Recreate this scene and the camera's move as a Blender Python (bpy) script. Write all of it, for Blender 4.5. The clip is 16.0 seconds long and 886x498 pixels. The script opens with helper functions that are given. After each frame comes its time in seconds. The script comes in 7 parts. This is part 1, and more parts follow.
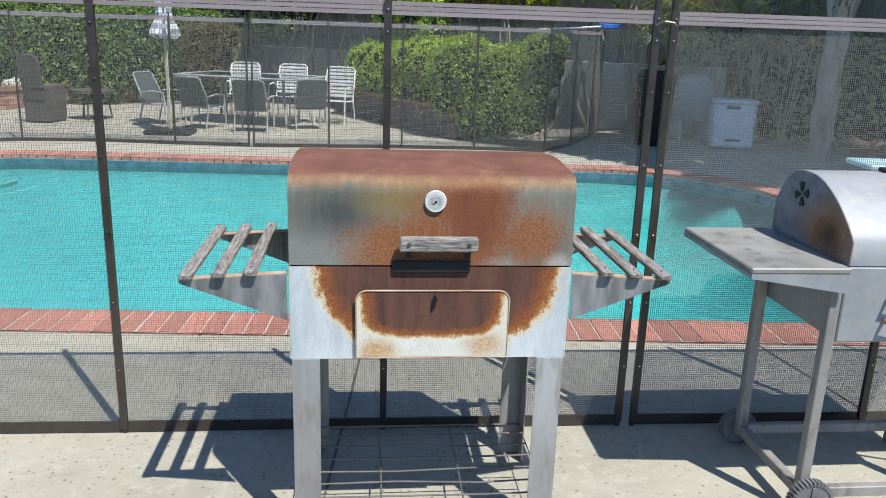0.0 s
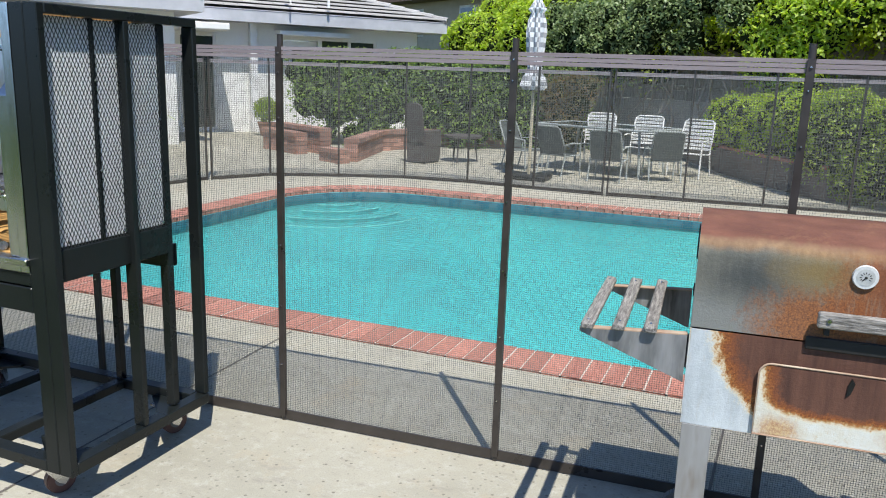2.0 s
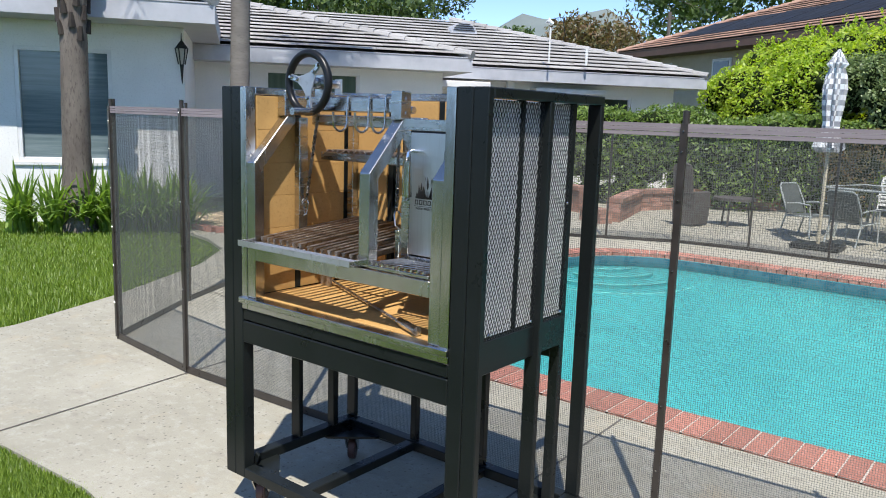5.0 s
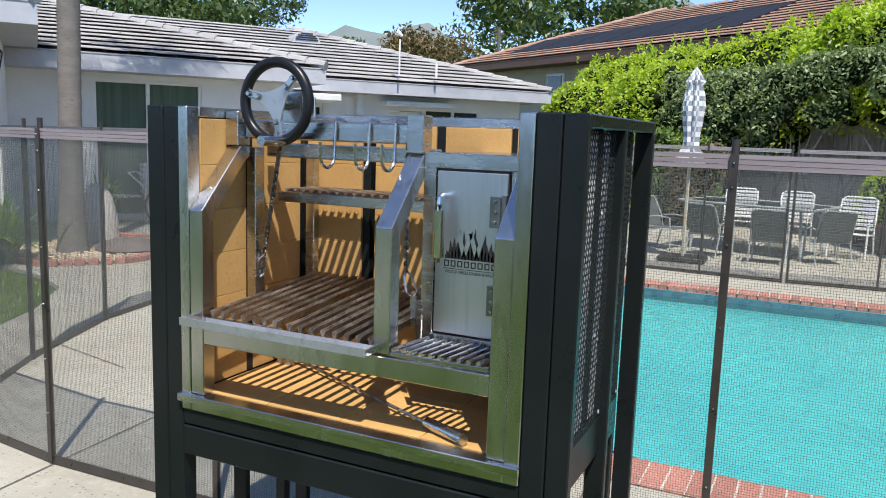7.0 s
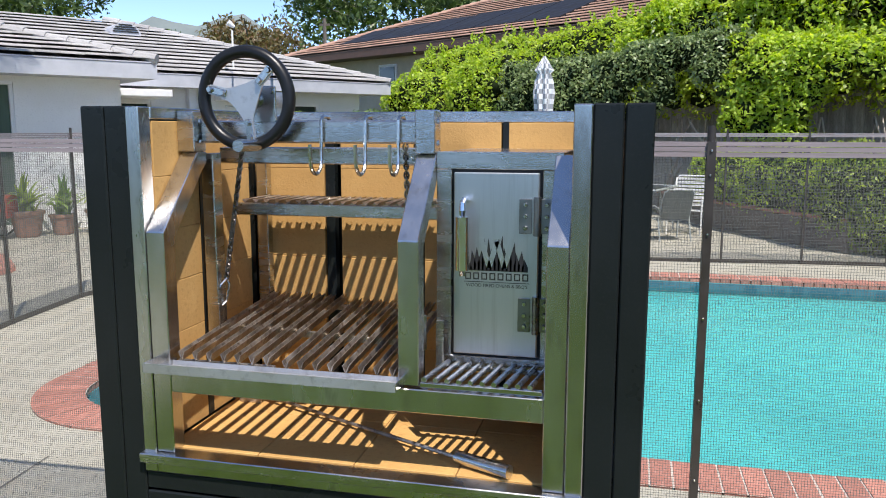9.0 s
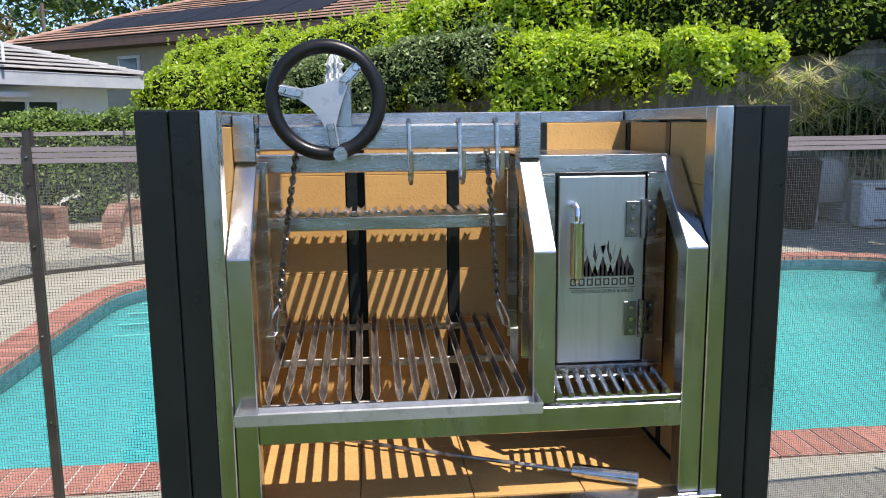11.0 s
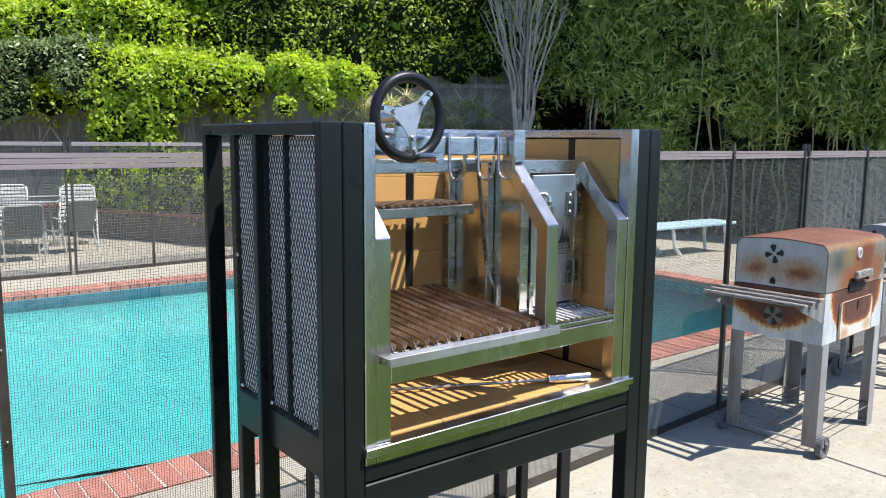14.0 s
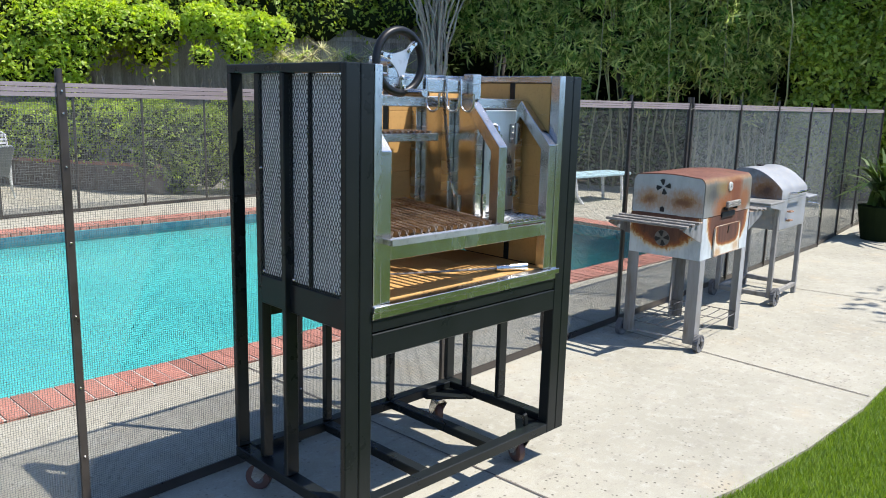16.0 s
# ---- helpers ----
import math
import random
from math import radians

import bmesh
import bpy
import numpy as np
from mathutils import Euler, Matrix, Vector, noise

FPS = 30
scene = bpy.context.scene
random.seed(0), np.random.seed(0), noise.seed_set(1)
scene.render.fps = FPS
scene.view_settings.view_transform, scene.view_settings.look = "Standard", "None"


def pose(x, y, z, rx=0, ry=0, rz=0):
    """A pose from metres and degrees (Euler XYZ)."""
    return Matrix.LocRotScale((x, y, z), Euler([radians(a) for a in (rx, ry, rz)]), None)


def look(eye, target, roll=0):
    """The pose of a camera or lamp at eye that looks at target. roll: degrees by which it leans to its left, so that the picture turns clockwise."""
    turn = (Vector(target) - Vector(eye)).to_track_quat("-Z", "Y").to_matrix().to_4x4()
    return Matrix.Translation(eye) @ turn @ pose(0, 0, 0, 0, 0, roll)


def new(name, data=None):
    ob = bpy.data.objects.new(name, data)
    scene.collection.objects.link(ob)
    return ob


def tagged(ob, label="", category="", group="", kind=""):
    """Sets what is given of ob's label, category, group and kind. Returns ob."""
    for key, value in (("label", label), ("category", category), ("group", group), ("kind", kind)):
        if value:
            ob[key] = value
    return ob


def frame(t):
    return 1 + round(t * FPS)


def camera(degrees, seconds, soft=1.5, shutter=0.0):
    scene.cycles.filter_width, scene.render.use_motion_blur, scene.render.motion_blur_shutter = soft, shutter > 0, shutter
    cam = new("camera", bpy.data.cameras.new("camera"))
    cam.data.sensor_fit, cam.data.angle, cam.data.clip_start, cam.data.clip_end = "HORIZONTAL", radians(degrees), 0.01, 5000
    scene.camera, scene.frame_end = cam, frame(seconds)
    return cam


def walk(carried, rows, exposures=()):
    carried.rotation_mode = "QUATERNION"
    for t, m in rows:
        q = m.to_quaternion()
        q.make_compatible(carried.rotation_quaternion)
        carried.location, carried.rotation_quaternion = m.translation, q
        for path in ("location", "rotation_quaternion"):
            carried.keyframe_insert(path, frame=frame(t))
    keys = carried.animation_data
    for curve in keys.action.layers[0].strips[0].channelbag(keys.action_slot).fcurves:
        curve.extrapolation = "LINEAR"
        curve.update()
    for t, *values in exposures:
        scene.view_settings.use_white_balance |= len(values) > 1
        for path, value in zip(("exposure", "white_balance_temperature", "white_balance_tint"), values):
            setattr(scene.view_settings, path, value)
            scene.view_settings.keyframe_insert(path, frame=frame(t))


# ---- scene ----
cam = camera(59.0, 16.0, 1.0)
PATH = [
    (0, (0.197, 0.309, 1.419), (0.279, 2.236, 0.889), 1.9),
    (0.5, (0.188, 0.308, 1.417), (0.182, 2.237, 0.891), 1.9),
    (1, (0.141, 0.294, 1.422), (-0.044, 2.218, 0.908), 1.9),
    (1.5, (0.082, 0.275, 1.427), (-0.363, 2.164, 0.944), 1.8),
    (2, (0.008, 0.259, 1.438), (-0.724, 2.068, 0.999), 1.9),
    (2.5, (-0.053, 0.205, 1.457), (-1.035, 1.903, 1.065), 2.2),
    (3, (-0.093, 0.157, 1.469), (-1.254, 1.747, 1.117), 2.5),
    (3.5, (-0.134, 0.092, 1.484), (-1.398, 1.607, 1.155), 2.8),
    (3.7, (-0.185, 0.064, 1.502), (-1.468, 1.563, 1.175), 2.8),
    (5.8, (-1.054, 0.303, 1.508), (-2.158, 1.939, 1.179), 2.3),
    (6, (-1.147, 0.328, 1.507), (-2.206, 1.993, 1.182), 2.8),
    (6.5, (-1.353, 0.383, 1.525), (-2.308, 2.114, 1.222), 2.3),
    (7, (-1.492, 0.41, 1.543), (-2.348, 2.194, 1.255), 1.9),
    (7.5, (-1.623, 0.388, 1.557), (-2.375, 2.22, 1.275), 1.4),
    (8, (-1.736, 0.398, 1.562), (-2.39, 2.267, 1.277), 0.9),
    (8.5, (-1.815, 0.422, 1.553), (-2.375, 2.32, 1.26), 0.3),
    (9, (-1.957, 0.474, 1.547), (-2.409, 2.399, 1.246), 0.1),
    (9.2, (-2.026, 0.502, 1.557), (-2.43, 2.437, 1.254), 0.1),
    (11.3, (-2.777, 0.533, 1.569), (-2.476, 2.484, 1.248), -0.4),
    (11.5, (-2.832, 0.516, 1.571), (-2.457, 2.455, 1.252), -0.2),
    (12, (-3.057, 0.453, 1.6), (-2.499, 2.351, 1.302), -0.4),
    (12.5, (-3.276, 0.411, 1.599), (-2.535, 2.248, 1.318), -0.5),
    (13, (-3.44, 0.464, 1.568), (-2.536, 2.227, 1.298), -0.4),
    (13.5, (-3.669, 0.474, 1.561), (-2.594, 2.14, 1.296), -0.6),
    (14, (-3.906, 0.442, 1.554), (-2.686, 2.004, 1.282), 0.5),
    (14.5, (-4.086, 0.347, 1.539), (-2.802, 1.852, 1.243), 1.5),
    (15, (-4.219, 0.331, 1.52), (-2.884, 1.781, 1.179), 1.5),
    (15.5, (-4.374, 0.237, 1.498), (-3.009, 1.652, 1.131), 1.5),
    (16, (-4.523, 0.085, 1.493), (-3.126, 1.467, 1.119), 1.5),
]
walk(cam, [(t, look(eye, target, roll)) for t, eye, target, roll in PATH], [(0, 0.55, 6580, 9), (2, 0.52, 6580, 9), (3.5, 0.50, 6600, 10), (6, 0.54, 6650, 11), (9, 0.60, 6750, 13), (11.5, 0.65, 6850, 14), (12.5, 0.76, 6900, 15), (13.5, 0.88, 6850, 15), (15, 0.86, 6680, 12), (16, 0.80, 6650, 11)])


# ---- world, sun ----
SUN_FROM = Vector((0.522, -0.724, 1.54)).normalized()
world = bpy.data.worlds.new("world")
scene.world = world
world.use_nodes = True
wn = world.node_tree.nodes
sky = wn.new("ShaderNodeTexSky")
sky.sky_type, sky.sun_disc = "NISHITA", False
sky.sun_elevation, sky.sun_rotation = math.asin(SUN_FROM.z), math.atan2(SUN_FROM.x, SUN_FROM.y)
sky.air_density, sky.dust_density, sky.ozone_density = 0.5, 0.0, 3.5
world.node_tree.links.new(sky.outputs[0], wn["Background"].inputs[0])
wn["Background"].inputs[1].default_value = 0.20
sun = new("sun", bpy.data.lights.new("sun", "SUN"))
sun.data.energy, sun.data.angle, sun.data.color = 4.5, radians(0.53), (1.0, 0.975, 0.93)
sun.matrix_world = look((0, 0, 30), Vector((0, 0, 30)) - SUN_FROM)


# ---- materials ----
def shader(name):
    m = bpy.data.materials.new(name)
    m.use_nodes = True
    return m, m.node_tree.nodes, m.node_tree.links, m.node_tree.nodes["Principled BSDF"]


def mixer(nodes, links, fac, a, b, blend="MIX"):
    n = nodes.new("ShaderNodeMix")
    n.data_type, n.blend_type = "RGBA", blend
    for i, v in ((0, fac), (6, a), (7, b)):
        if isinstance(v, bpy.types.NodeSocket):
            links.new(v, n.inputs[i])
        elif i == 0:
            n.inputs[0].default_value = v
        else:
            n.inputs[i].default_value = (*v, 1)
    return n.outputs[2]


def ramped(nodes, links, value, lo, hi):
    n = nodes.new("ShaderNodeMapRange")
    n.inputs[1].default_value, n.inputs[2].default_value = lo, hi
    links.new(value, n.inputs[0])
    return n.outputs[0]


def noise_of(nodes, links, scale, detail=4.0, rough=0.6, stretch=None, coord="Object"):
    tc = nodes.new("ShaderNodeTexCoord")
    out = tc.outputs[coord]
    if stretch:
        mp = nodes.new("ShaderNodeMapping")
        mp.inputs["Scale"].default_value = stretch
        links.new(out, mp.inputs["Vector"])
        out = mp.outputs[0]
    n = nodes.new("ShaderNodeTexNoise")
    n.inputs["Scale"].default_value, n.inputs["Detail"].default_value, n.inputs["Roughness"].default_value = scale, detail, rough
    links.new(out, n.inputs["Vector"])
    return n.outputs["Fac"]


def surface(name, dark, light, scale=3.0, grain=None, grain_scale=60.0, rough=0.7, metal=0.0, bump=0.15, bump_scale=80.0,
            stretch=None, vary=0.0, island=0.0, rough_vary=0.12, spec=0.5, coat=0.0):
    """Colour that wanders between two tones at a large scale, speckled by a grain at a fine one."""
    m, n, l, b = shader(name)
    big = ramped(n, l, noise_of(n, l, scale, 5, 0.6, stretch), 0.3, 0.7)
    col = mixer(n, l, big, dark, light)
    fine = noise_of(n, l, grain_scale, 3, 0.7, stretch)
    if grain:
        col = mixer(n, l, ramped(n, l, fine, 0.52, 0.75), col, grain)
    if vary or island:
        src = n.new("ShaderNodeObjectInfo").outputs["Random"] if vary else n.new("ShaderNodeNewGeometry").outputs["Random Per Island"]
        amount = vary or island
        mr = n.new("ShaderNodeMapRange")
        mr.inputs[3].default_value, mr.inputs[4].default_value = 1 - amount, 1 + amount
        l.new(src, mr.inputs[0])
        hsv = n.new("ShaderNodeHueSaturation")
        l.new(mr.outputs[0], hsv.inputs["Value"])
        l.new(col, hsv.inputs["Color"])
        col = hsv.outputs[0]
    l.new(col, b.inputs["Base Color"])
    mr = n.new("ShaderNodeMapRange")
    mr.inputs[3].default_value, mr.inputs[4].default_value = max(0.03, rough - rough_vary), min(1, rough + rough_vary)
    l.new(big, mr.inputs[0])
    l.new(mr.outputs[0], b.inputs["Roughness"])
    b.inputs["Metallic"].default_value = metal
    b.inputs["Specular IOR Level"].default_value = spec
    b.inputs["Coat Weight"].default_value = coat
    if bump:
        bp = n.new("ShaderNodeBump")
        bp.inputs["Strength"].default_value, bp.inputs["Distance"].default_value = bump, 0.004
        l.new(noise_of(n, l, bump_scale, 4, 0.6, stretch), bp.inputs["Height"])
        l.new(bp.outputs[0], b.inputs["Normal"])
    return m


def concrete():
    """Old broom-finished concrete: cloudy tones, tan stains, small dark pits."""
    m, n, l, b = shader("concrete")
    col = mixer(n, l, ramped(n, l, noise_of(n, l, 0.9, 6, 0.65), 0.32, 0.68), (0.29, 0.274, 0.215), (0.41, 0.39, 0.315))
    col = mixer(n, l, ramped(n, l, noise_of(n, l, 2.6, 5, 0.7), 0.55, 0.75), col, (0.40, 0.34, 0.24))
    col = mixer(n, l, ramped(n, l, noise_of(n, l, 14, 5, 0.75), 0.50, 0.80), col, (0.46, 0.445, 0.385))
    col = mixer(n, l, ramped(n, l, noise_of(n, l, 120, 3, 0.8), 0.5, 0.8), col, (0.27, 0.25, 0.22))
    col = mixer(n, l, ramped(n, l, noise_of(n, l, 5, 6, 0.75, (1, 2.2, 1)), 0.55, 0.72), col, (0.27, 0.25, 0.205))
    patch = ramped(n, l, noise_of(n, l, 0.5, 3, 0.6), 0.45, 0.62)
    tc, vo = n.new("ShaderNodeTexCoord"), n.new("ShaderNodeTexVoronoi")
    vo.inputs["Scale"].default_value = 38
    l.new(tc.outputs["Object"], vo.inputs["Vector"])
    pit = ramped(n, l, vo.outputs["Distance"], 0.27, 0.15)
    sep = n.new("ShaderNodeSeparateColor")
    l.new(vo.outputs["Color"], sep.inputs[0])
    some = ramped(n, l, sep.outputs[0], 0.48, 0.55)
    k = mixer(n, l, 1.0, mixer(n, l, pit, (0, 0, 0), (1, 1, 1)), mixer(n, l, some, (0, 0, 0), (1, 1, 1)), "MULTIPLY")
    k = mixer(n, l, 1.0, k, mixer(n, l, patch, (0.45, 0.45, 0.45), (1, 1, 1)), "MULTIPLY")
    col = mixer(n, l, k, col, (0.115, 0.10, 0.08))
    l.new(col, b.inputs["Base Color"])
    b.inputs["Roughness"].default_value = 0.85
    bp = n.new("ShaderNodeBump")
    bp.inputs["Strength"].default_value, bp.inputs["Distance"].default_value = 0.45, 0.004
    l.new(noise_of(n, l, 150, 4, 0.7), bp.inputs["Height"])
    l.new(bp.outputs[0], b.inputs["Normal"])
    return m


def leafy(name, dark, light, glow=0.35, scale=0.8, skew=1.0):
    """Leaves: each its own green, the light shining through thin blades."""
    m, n, l, b = shader(name)
    isl = n.new("ShaderNodeNewGeometry").outputs["Random Per Island"]
    if skew != 1.0:
        k = n.new("ShaderNodeMath")
        k.operation, k.inputs[1].default_value = "POWER", skew
        l.new(isl, k.inputs[0])
        isl = k.outputs[0]
    col = mixer(n, l, isl, dark, light)
    big = ramped(n, l, noise_of(n, l, scale, 3), 0.35, 0.65)
    col = mixer(n, l, big, mixer(n, l, 0.3, col, dark), col)
    l.new(col, b.inputs["Base Color"])
    b.inputs["Roughness"].default_value = 0.45
    tr = n.new("ShaderNodeBsdfTranslucent")
    bright = n.new("ShaderNodeHueSaturation")
    bright.inputs["Value"].default_value, bright.inputs["Saturation"].default_value = 1.5, 1.15
    l.new(col, bright.inputs["Color"])
    l.new(bright.outputs[0], tr.inputs[0])
    mx = n.new("ShaderNodeMixShader")
    mx.inputs[0].default_value = glow
    l.new(b.outputs[0], mx.inputs[1])
    l.new(tr.outputs[0], mx.inputs[2])
    l.new(mx.outputs[0], n["Material Output"].inputs[0])
    return m


CONCRETE = concrete()
JOINT = surface("joint", (0.10, 0.09, 0.08), (0.16, 0.14, 0.12), 5, rough=0.95)
BRICK_RED = surface("brick_red", (0.29, 0.115, 0.083), (0.42, 0.18, 0.132), 9, (0.50, 0.28, 0.22), 70, 0.85, bump=0.4, vary=0.22)
OLD_BRICK = surface("old_red_brick", (0.27, 0.125, 0.09), (0.42, 0.24, 0.18), 5, (0.46, 0.32, 0.26), 40, 0.9, bump=0.4, vary=0.25)
MORTAR = surface("mortar", (0.44, 0.37, 0.32), (0.54, 0.48, 0.42), 6, rough=0.95, bump=0.3)
PLASTER_POOL = surface("pool_plaster", (0.12, 0.40, 0.425), (0.162, 0.485, 0.495), 0.8, (0.215, 0.54, 0.54), 12, 0.6, bump=0.05)
TILE_POOL = surface("pool_tile", (0.03, 0.11, 0.15), (0.06, 0.18, 0.22), 9, rough=0.3)
STEP_EDGE = surface("step_edge", (0.42, 0.68, 0.67), (0.50, 0.74, 0.72), 5, rough=0.5)
LAWN = surface("lawn_soil", (0.038, 0.066, 0.011), (0.060, 0.098, 0.018), 2.5, (0.085, 0.120, 0.028), 40, 0.95, bump=0.5, bump_scale=60, spec=0.1)
EARTH = surface("earth", (0.055, 0.042, 0.03), (0.11, 0.085, 0.06), 2.0, (0.17, 0.135, 0.09), 25, 0.95, bump=0.6, bump_scale=30)
BLACK_PAINT = surface("black_paint", (0.008, 0.0105, 0.0105), (0.013, 0.0155, 0.0155), 4, (0.016, 0.018, 0.0175), 160, 0.30, bump=0.03, bump_scale=200, spec=0.24, rough_vary=0.06)
STEEL = surface("brushed_steel", (0.46, 0.455, 0.44), (0.66, 0.65, 0.63), 5, (0.38, 0.365, 0.345), 40, 0.25, 1.0, 0.10, 90, stretch=(1, 1, 6), rough_vary=0.08)
ARM_STEEL = surface("brushed_arm_steel", (0.50, 0.495, 0.48), (0.64, 0.63, 0.62), 6, (0.38, 0.37, 0.355), 30, 0.24, 1.0, 0.07, 60, stretch=(1, 1, 0.3), rough_vary=0.06)
STEEL_MIRROR = surface("polished_steel", (0.46, 0.455, 0.44), (0.66, 0.65, 0.63), 6, (0.38, 0.365, 0.345), 30, 0.25, 1.0, 0.07, 60, stretch=(1, 1, 0.3), rough_vary=0.07)
GALVANISED = surface("galvanised_sheet", (0.80, 0.81, 0.81), (0.90, 0.905, 0.90), 10, (0.68, 0.69, 0.69), 50, 0.5, 0.1, 0.05, 20)
DOOR_STEEL = surface("brushed_door_steel", (0.60, 0.61, 0.615), (0.72, 0.72, 0.715), 3, (0.55, 0.55, 0.545), 60, 0.36, 1.0, 0.06, 140, stretch=(1, 1, 0.05), rough_vary=0.05)
BRIGHT_STEEL = surface("bright_tube_steel", (0.74, 0.74, 0.73), (0.84, 0.84, 0.83), 8, rough=0.16, metal=1.0, bump=0)
HINGE_STEEL = surface("dark_hinge_steel", (0.20, 0.20, 0.195), (0.30, 0.30, 0.295), 9, rough=0.3, metal=1.0, bump=0.05)
TRAY_STEEL = surface("dull_tray_steel", (0.46, 0.465, 0.475), (0.60, 0.605, 0.615), 4, (0.38, 0.38, 0.385), 40, 0.42, 0.8, 0.08, 90)
# Brown tinge puts reflected firebrick into the steel's colour.
BROWN_STEEL = surface("brown_tinged_steel", (0.22, 0.185, 0.155), (0.60, 0.55, 0.50), 14, (0.13, 0.085, 0.056), 60, 0.45, 0.9, 0.15, 120)
FIREBRICK = surface("firebrick", (0.44, 0.245, 0.075), (0.55, 0.325, 0.11), 4, (0.40, 0.22, 0.068), 90, 0.85, bump=0.3, bump_scale=150, vary=0.06)
RUBBER = surface("black_rubber", (0.007, 0.007, 0.0072), (0.012, 0.012, 0.0122), 6, rough=0.40, bump=0.06, bump_scale=160, spec=0.35)
GREY_RUBBER = surface("grey_rubber", (0.11, 0.112, 0.115), (0.19, 0.19, 0.19), 8, rough=0.75, bump=0.2)
CASTER_RED = surface("caster_red", (0.07, 0.035, 0.03), (0.13, 0.06, 0.05), 8, rough=0.5)
POST_BROWN = surface("post_brown", (0.026, 0.022, 0.019), (0.052, 0.043, 0.037), 9, rough=0.36, bump=0.05)
NET = surface("net_thread", (0.098, 0.103, 0.092), (0.15, 0.156, 0.142), 2, rough=0.8, bump=0)
# Paler copy of the net thread puts full sun into its colour.
NET_PALE = surface("sunlit_net_thread", (0.185, 0.194, 0.178), (0.268, 0.278, 0.258), 1.2, rough=0.85, bump=0)
WEBBING = surface("webbing", (0.20, 0.165, 0.17), (0.29, 0.25, 0.255), 3, rough=0.8, bump=0.2, stretch=(1, 1, 30))
# Near-black standing for the shade inside gaps, slots and holes.
GAP_BLACK = surface("dark_gap", (0.004, 0.004, 0.004), (0.006, 0.006, 0.006), 4, rough=0.5, bump=0)
INK = surface("black_ink", (0.01, 0.01, 0.01), (0.016, 0.016, 0.016), 6, rough=0.6, bump=0)
GREY_WOOD = surface("weathered_wood", (0.065, 0.057, 0.05), (0.40, 0.375, 0.34), 24, (0.045, 0.038, 0.033), 60, 0.85, bump=0.6, bump_scale=60, stretch=(6, 0.6, 6))
GREY_WOOD_X = surface("weathered_wood_across", (0.055, 0.05, 0.045), (0.46, 0.43, 0.39), 26, (0.03, 0.026, 0.022), 60, 0.85, bump=0.6, bump_scale=60, stretch=(0.6, 6, 6))


def water_material():
    m, n, l, b = shader("pool_water")
    n.remove(b)
    wave = n.new("ShaderNodeBump")
    wave.inputs["Strength"].default_value, wave.inputs["Distance"].default_value = 0.5, 0.03
    l.new(noise_of(n, l, 7.0, 5, 0.72), wave.inputs["Height"])
    fr = n.new("ShaderNodeFresnel")
    fr.inputs["IOR"].default_value = 1.33
    l.new(wave.outputs[0], fr.inputs["Normal"])
    tr, gl, mx = n.new("ShaderNodeBsdfTransparent"), n.new("ShaderNodeBsdfGlossy"), n.new("ShaderNodeMixShader")
    tr.inputs[0].default_value = (0.60, 0.935, 0.925, 1)
    gl.inputs["Roughness"].default_value = 0.04
    l.new(wave.outputs[0], gl.inputs["Normal"])
    l.new(fr.outputs[0], mx.inputs[0])
    l.new(tr.outputs[0], mx.inputs[1])
    l.new(gl.outputs[0], mx.inputs[2])
    l.new(mx.outputs[0], n["Material Output"].inputs[0])
    return m


WATER = water_material()


# ---- shapes ----
def part(name, bm, material, parent=None, label="", smooth=False):
    """Links a bmesh as one mesh object under its thing or part."""
    me = bpy.data.meshes.new(name)
    bm.to_mesh(me)
    bm.free()
    me.materials.append(material)
    if smooth:
        me.polygons.foreach_set("use_smooth", [True] * len(me.polygons))
        me.set_sharp_from_angle(angle=radians(40))
    ob = new(name, me)
    if parent:
        ob.parent = parent
    if label:
        tagged(ob, label)
    return ob


def from_arrays(name, verts, faces, material, parent=None, label=""):
    me = bpy.data.meshes.new(name)
    v, f = np.asarray(verts, dtype=np.float32), np.asarray(faces, dtype=np.int32)
    k = f.shape[1]
    me.vertices.add(len(v))
    me.vertices.foreach_set("co", v.ravel())
    me.loops.add(f.size)
    me.loops.foreach_set("vertex_index", f.ravel())
    me.polygons.add(len(f))
    me.polygons.foreach_set("loop_start", np.arange(0, f.size, k, dtype=np.int32))
    me.update(calc_edges=True)
    me.validate()
    me.materials.append(material)
    ob = new(name, me)
    if parent:
        ob.parent = parent
    if label:
        tagged(ob, label)
    return ob


def thing(name, place, label, category, group="", turn=0.0, kind=""):
    ob = new(name)
    ob.empty_display_size = 0.1
    ob.matrix_basis = pose(*place, 0, 0, turn)
    return tagged(ob, label, category, group, kind)


def box(bm, lo, hi, bevel=0.0, m=None):
    """A box between two corners, its edges rounded off where bevel is given."""
    b = bmesh.new()
    size = [hi[i] - lo[i] for i in range(3)]
    mid = [(hi[i] + lo[i]) / 2 for i in range(3)]
    bmesh.ops.create_cube(b, size=1, matrix=Matrix.Translation(mid) @ Matrix.Diagonal((*size, 1)))
    if bevel:
        bmesh.ops.bevel(b, geom=b.edges[:], offset=bevel, segments=1, affect="EDGES")
    if m:
        b.transform(m)
    join(bm, b)
    return bm


def join(bm, b):
    me = bpy.data.meshes.new("tmp")
    b.to_mesh(me)
    b.free()
    bm.from_mesh(me)
    bpy.data.meshes.remove(me)
    return bm


def rod(bm, p, q, r, r2=None, n=10, caps=True):
    """A round bar from p to q."""
    p, q = Vector(p), Vector(q)
    d = q - p
    m = Matrix.Translation((p + q) / 2) @ d.to_track_quat("Z", "Y").to_matrix().to_4x4()
    bmesh.ops.create_cone(bm, cap_ends=caps, segments=n, radius1=r, radius2=r if r2 is None else r2, depth=d.length, matrix=m)
    return bm


